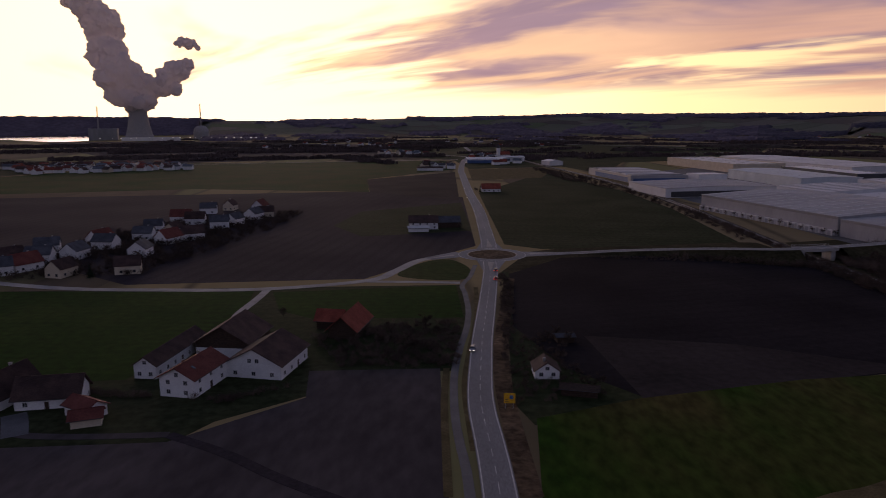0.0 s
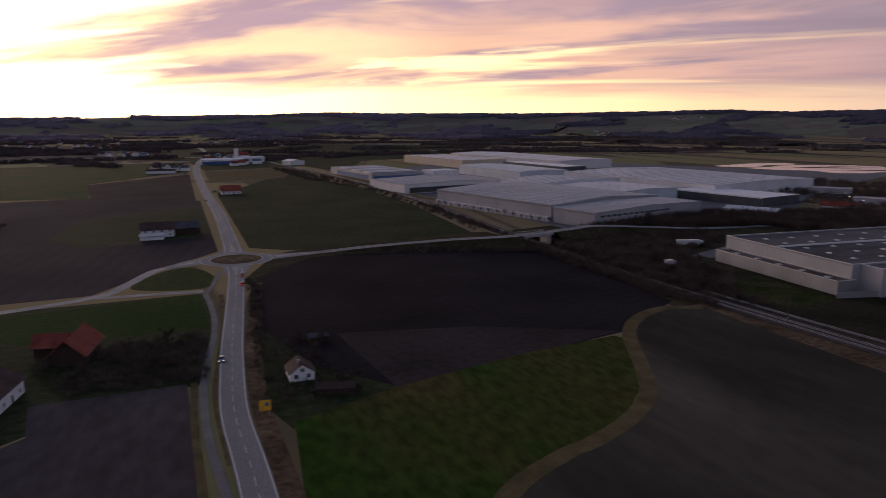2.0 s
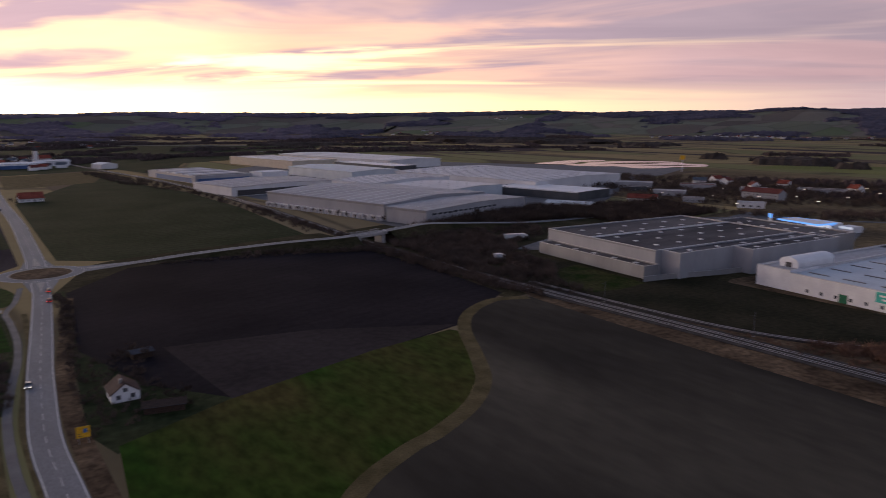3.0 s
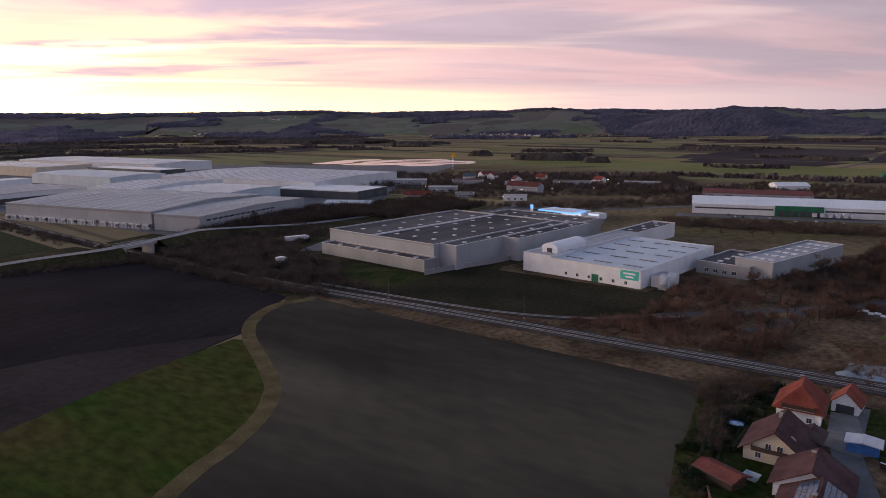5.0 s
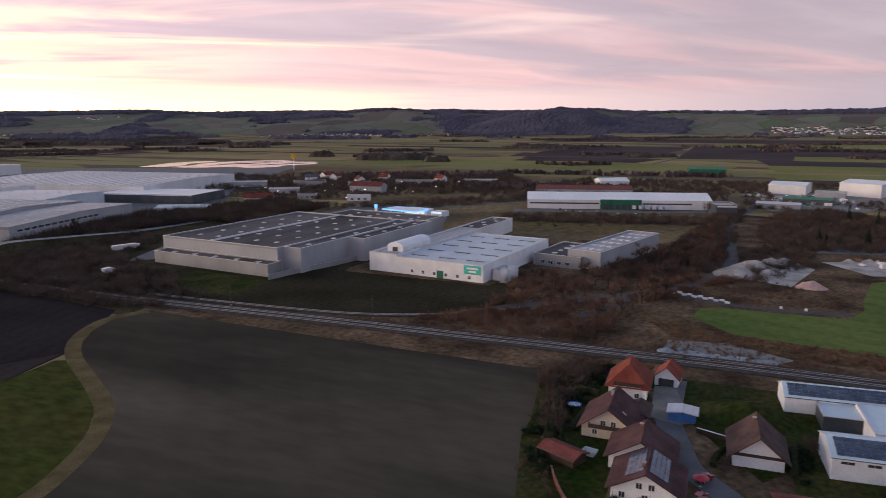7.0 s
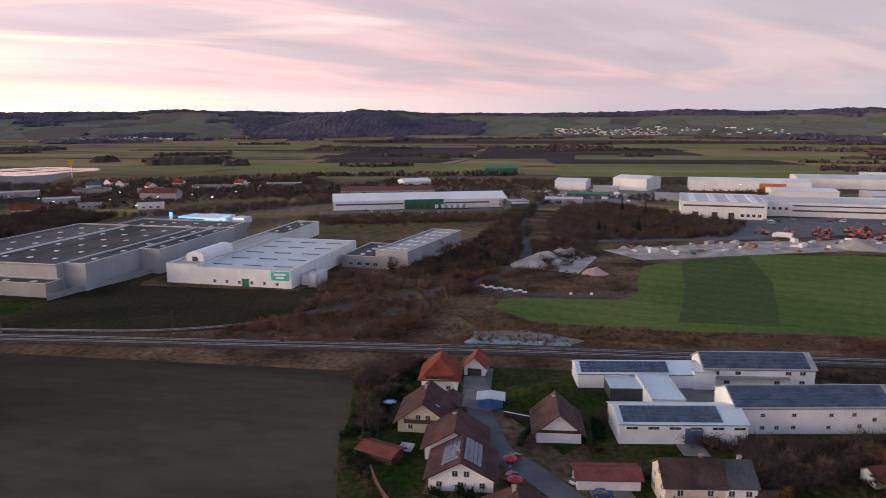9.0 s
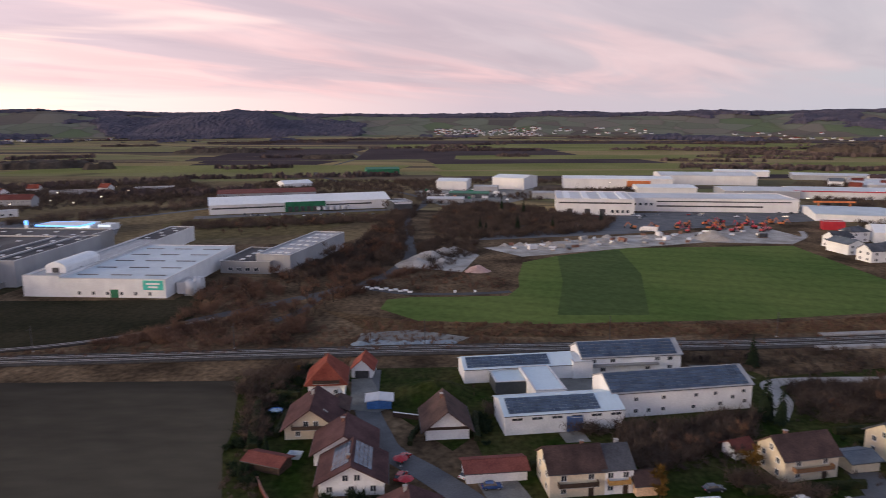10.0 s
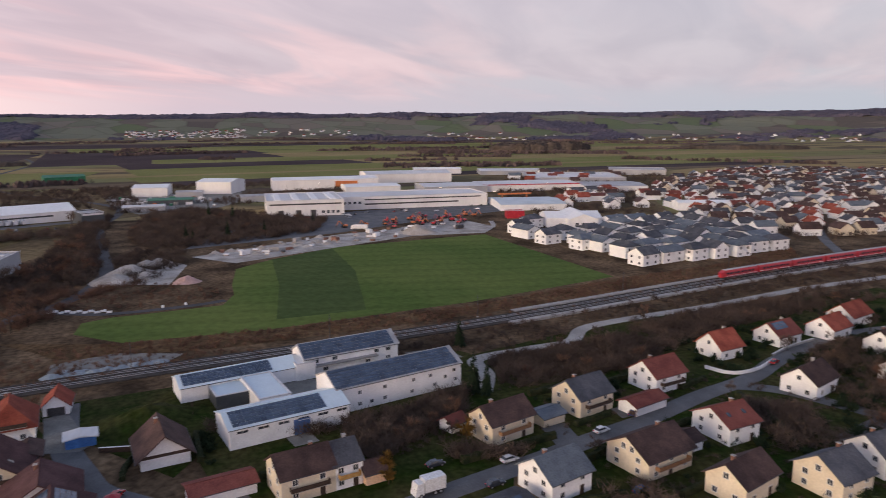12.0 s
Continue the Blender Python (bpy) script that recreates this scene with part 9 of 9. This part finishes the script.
def parasol(x, y):
    ob = thing("parasol", "large red garden parasol on a pole", "parasol", pose(x, y, 0.05), "red parasols")
    part("pole", Solid().tube((0, 0, 0), (0, 0, 2.6), 0.03, 0.03, 6), M_ALU, ob)
    part("canopy", lathe([(1.75, 2.0), (0.9, 2.4), (0.05, 2.65)], 8), M_RED, ob, "red canopy")
    part("base", Solid().tube((0, 0, 0), (0, 0, 0.12), 0.35, 0.3, 10), M_CONCRETE, ob)


parasol(134, 5.3)
parasol(143, 6.8)


def garden_wall(points, h, material, cap, label, thick=0.3):
    ob = thing("garden_wall", label, "wall")
    part("body", ribbon(points, thick, h, 0, h, 6), material, ob)
    part("coping", ribbon(points, thick + 0.12, h + 0.09, 0, 0.085, 6), cap, ob)


garden_wall([(169.5, 9.8), (168, 5), (167, 1.6)], 1.3, M_WOOD_DARK, M_WHITE, "dark garden wall with a white coping")
garden_wall([(153, -159), (147, -161), (144.6, -165), (145, -173), (148.5, -183)], 1.0, M_WHITE, M_WHITE, "white curved garden wall at the bend")
garden_wall([(137.5, 37), (132, 34.5), (126, 31), (120, 26)], 1.0, M_TILE_MAROON, M_BRICK, "low red brick garden wall by the field")
garden_wall([(260, 210), (279, 206), (303, 199), (326, 195)], 2.6, M_GREY_CLAD, M_ALU, "grey metal yard fence beside the warehouse", 0.25)
garden_wall([(152, -187), (156, -200), (158, -214)], 0.9, M_CONCRETE, M_WHITE, "pale garden wall along the street")


def hedge(points, h, w):
    """A clipped hedge with an uneven top."""
    rng = random.Random(int(points[0][0] * 10))
    line = [np.array(q) for q in spline(points, 12)]
    s = Solid()
    prof = [(-0.5, 0.0), (-0.52, 0.55), (-0.36, 0.95), (0.0, 1.0), (0.36, 0.95), (0.52, 0.55), (0.5, 0.0)]
    for i, p in enumerate(line):
        d = line[min(i + 1, len(line) - 1)] - line[max(i - 1, 0)]
        q = np.array([d[1], -d[0]]) / np.linalg.norm(d)
        for a, z in prof:
            b = p + q * a * w * rng.uniform(0.82, 1.18)
            s.v.append((b[0], b[1], z * h * rng.uniform(0.86, 1.12)))
    n = len(prof)
    for i in range(len(line) - 1):
        s.f += [(i * n + k, i * n + k + 1, (i + 1) * n + k + 1, (i + 1) * n + k) for k in range(n - 1)]
    s.f += [tuple(range(n)), tuple(range(len(line) * n - 1, (len(line) - 1) * n - 1, -1))]
    tagged(part("hedge", s, M_HEDGE), "dark green clipped garden hedge beside the street", "hedge", group="garden hedges")


for pts, h, w in (([(129.8, -64), (130.8, -76), (132, -90)], 1.7, 1.6), ([(135, -98), (137, -110)], 1.5, 1.4), ([(118, -88), (121, -97)], 1.6, 1.4), ([(121, -108), (125, -126)], 1.5, 1.5),
                  ([(104, -138), (118, -146), (132, -150)], 1.8, 1.8), ([(157, -98), (158, -118)], 1.8, 1.6), ([(98, -98), (102, -120)], 1.6, 1.5), ([(154, -120), (158, -148)], 2.0, 1.8),
                  ([(106, -68), (103, -88)], 1.6, 1.5), ([(143, -140), (146, -152)], 1.3, 1.3), ([(112, -178), (92, -188)], 1.8, 1.6), ([(146, -196), (154, -236)], 1.5, 1.4),
                  ([(153, 5), (158, 4.5), (168, 1)], 1.2, 1.2), ([(155, -11), (170, -11.5)], 1.5, 1.5), ([(150, 41), (162, 43.5), (176, 46)], 2.2, 2.4), ([(126, 24), (124, 12), (126, 2)], 1.6, 1.5),
                  ([(171, 37.5), (158, 37.5)], 1.4, 1.3), ([(182, 36), (184, 44)], 2.0, 1.8), ([(126, -22), (124, -34)], 1.4, 1.4), ([(142, -22), (143.5, -41)], 1.4, 1.4)):
    hedge(pts, h, w)
field("paved_drive", [(196.5, 23.4), (197, 17.6), (186, 14.5), (175, 10.8), (172, 14), (174, 21.6), (186, 22.4)], M_PAVING, 0.13, "grey paved garage drive")
field("paved_yard", [(126, -12), (136, -9.5), (137, -18), (127, -21)], M_PAVING, 0.085, "grey paved yard before the garages")
field("paved_yard", [(154, -38), (161, -37), (160, -31), (153.5, -32)], M_PAVING, 0.085, "pale paving before the workshop gate")
field("paved_yard", [(178, -50), (195, -48), (197, -20), (182, -20)], M_PAVING, 0.07, "grey yard between the solar-roofed workshops")
field("paved_yard", [(195, -84), (206, -80), (206, -94), (194, -96)], M_PAVING, 0.07, "grey yard behind the workshops")
for pts in ([(134, -112), (140, -113), (141, -126), (134, -125)], [(128, -88), (138, -90), (138, -97), (128, -95)], [(118, -112), (126, -112), (126, -118), (118, -118)], [(104, -152), (108, -176), (98, -168), (96, -150)]):
    field("paved_drive", pts, M_ASPHALT_OLD, 0.08, "grey paved garden drive")
tagged(part("field_edge", ribbon([(200, 56), (190, 52.5), (176, 49.5), (160, 46), (148, 42), (136, 36), (126, 27)], 5.0, 0.062), M_LAWN), "rough grassy edge of the ploughed field", "field edge", kind="structure")

# commercial clutter round the filling station
house("hotel", "grey-white guest house with maroon roof", 632, 374, -86, 36, 15, 7.4, 11.0, M_WARM_CLAD, M_TILE_MAROON, windows="lf", chimneys=2, category="guest house")
house("shop_building", "low white shop with bright red roof", 522, 428, -57, 26, 14, 4.0, 7.2, M_WHITE, M_TILE_RED, windows="f", chimneys=0, category="shop")
hall("green_hall", "low dark green hall out on the plain", 1034, 70, -78, 48, 24, 6.5, M_GREEN_CLAD, M_GREEN_CLAD, "hall", pitch=2.5)
for px, py, rot, L, W, h, wm, rm in ((590, 450, -60, 30, 16, 5.5, M_WARM_CLAD, M_GREY_ROOF), (668, 473, -52, 36, 18, 6.0, M_WARM_CLAD, M_TILE_MAROON), (630, 530, -55, 40, 18, 6.5, M_WARM_CLAD, M_GREY_ROOF), (600, 500, -55, 22, 14, 5.0, M_DARK_CLAD, M_BITUMEN),
                                     (736, 372, -70, 44, 14, 5.0, M_WARM_CLAD, M_BITUMEN), (778, 305, -70, 40, 14, 4.5, M_WARM_CLAD, M_GREY_ROOF), (565, 345, -60, 22, 12, 5.0, M_PALE_CLAD, M_GREY_ROOF), (690, 420, -60, 26, 12, 5.0, M_WARM_CLAD, M_TILE_BROWN),
                                     (560, 400, -60, 18, 10, 4.5, M_WARM_CLAD, M_BITUMEN)):
    hall("trade_hall", "low trade building among bare thickets", px, py, rot, L, W, h, wm, rm, "trade building", parapet=0.3, windows=[("front", -L / 2 + 2, L / 2 - 2, 3, 1.2, 2.2, 1.4)])


def pylon_sign(x, y, tall):
    ob = thing("pylon_sign", "tall yellow sign on a slim mast", "sign", pose(x, y, 0, 0, 0, -50))
    part("mast", Solid().tube((0, 0, 0), (0, 0, tall), 0.5, 0.35, 8), M_ALU, ob)
    part("sign_box", Solid().box(-3.4, 3.4, -0.5, 0.5, tall - 6, tall), M_YELLOW, ob, "yellow sign box")


pylon_sign(871, 645, 24.5)
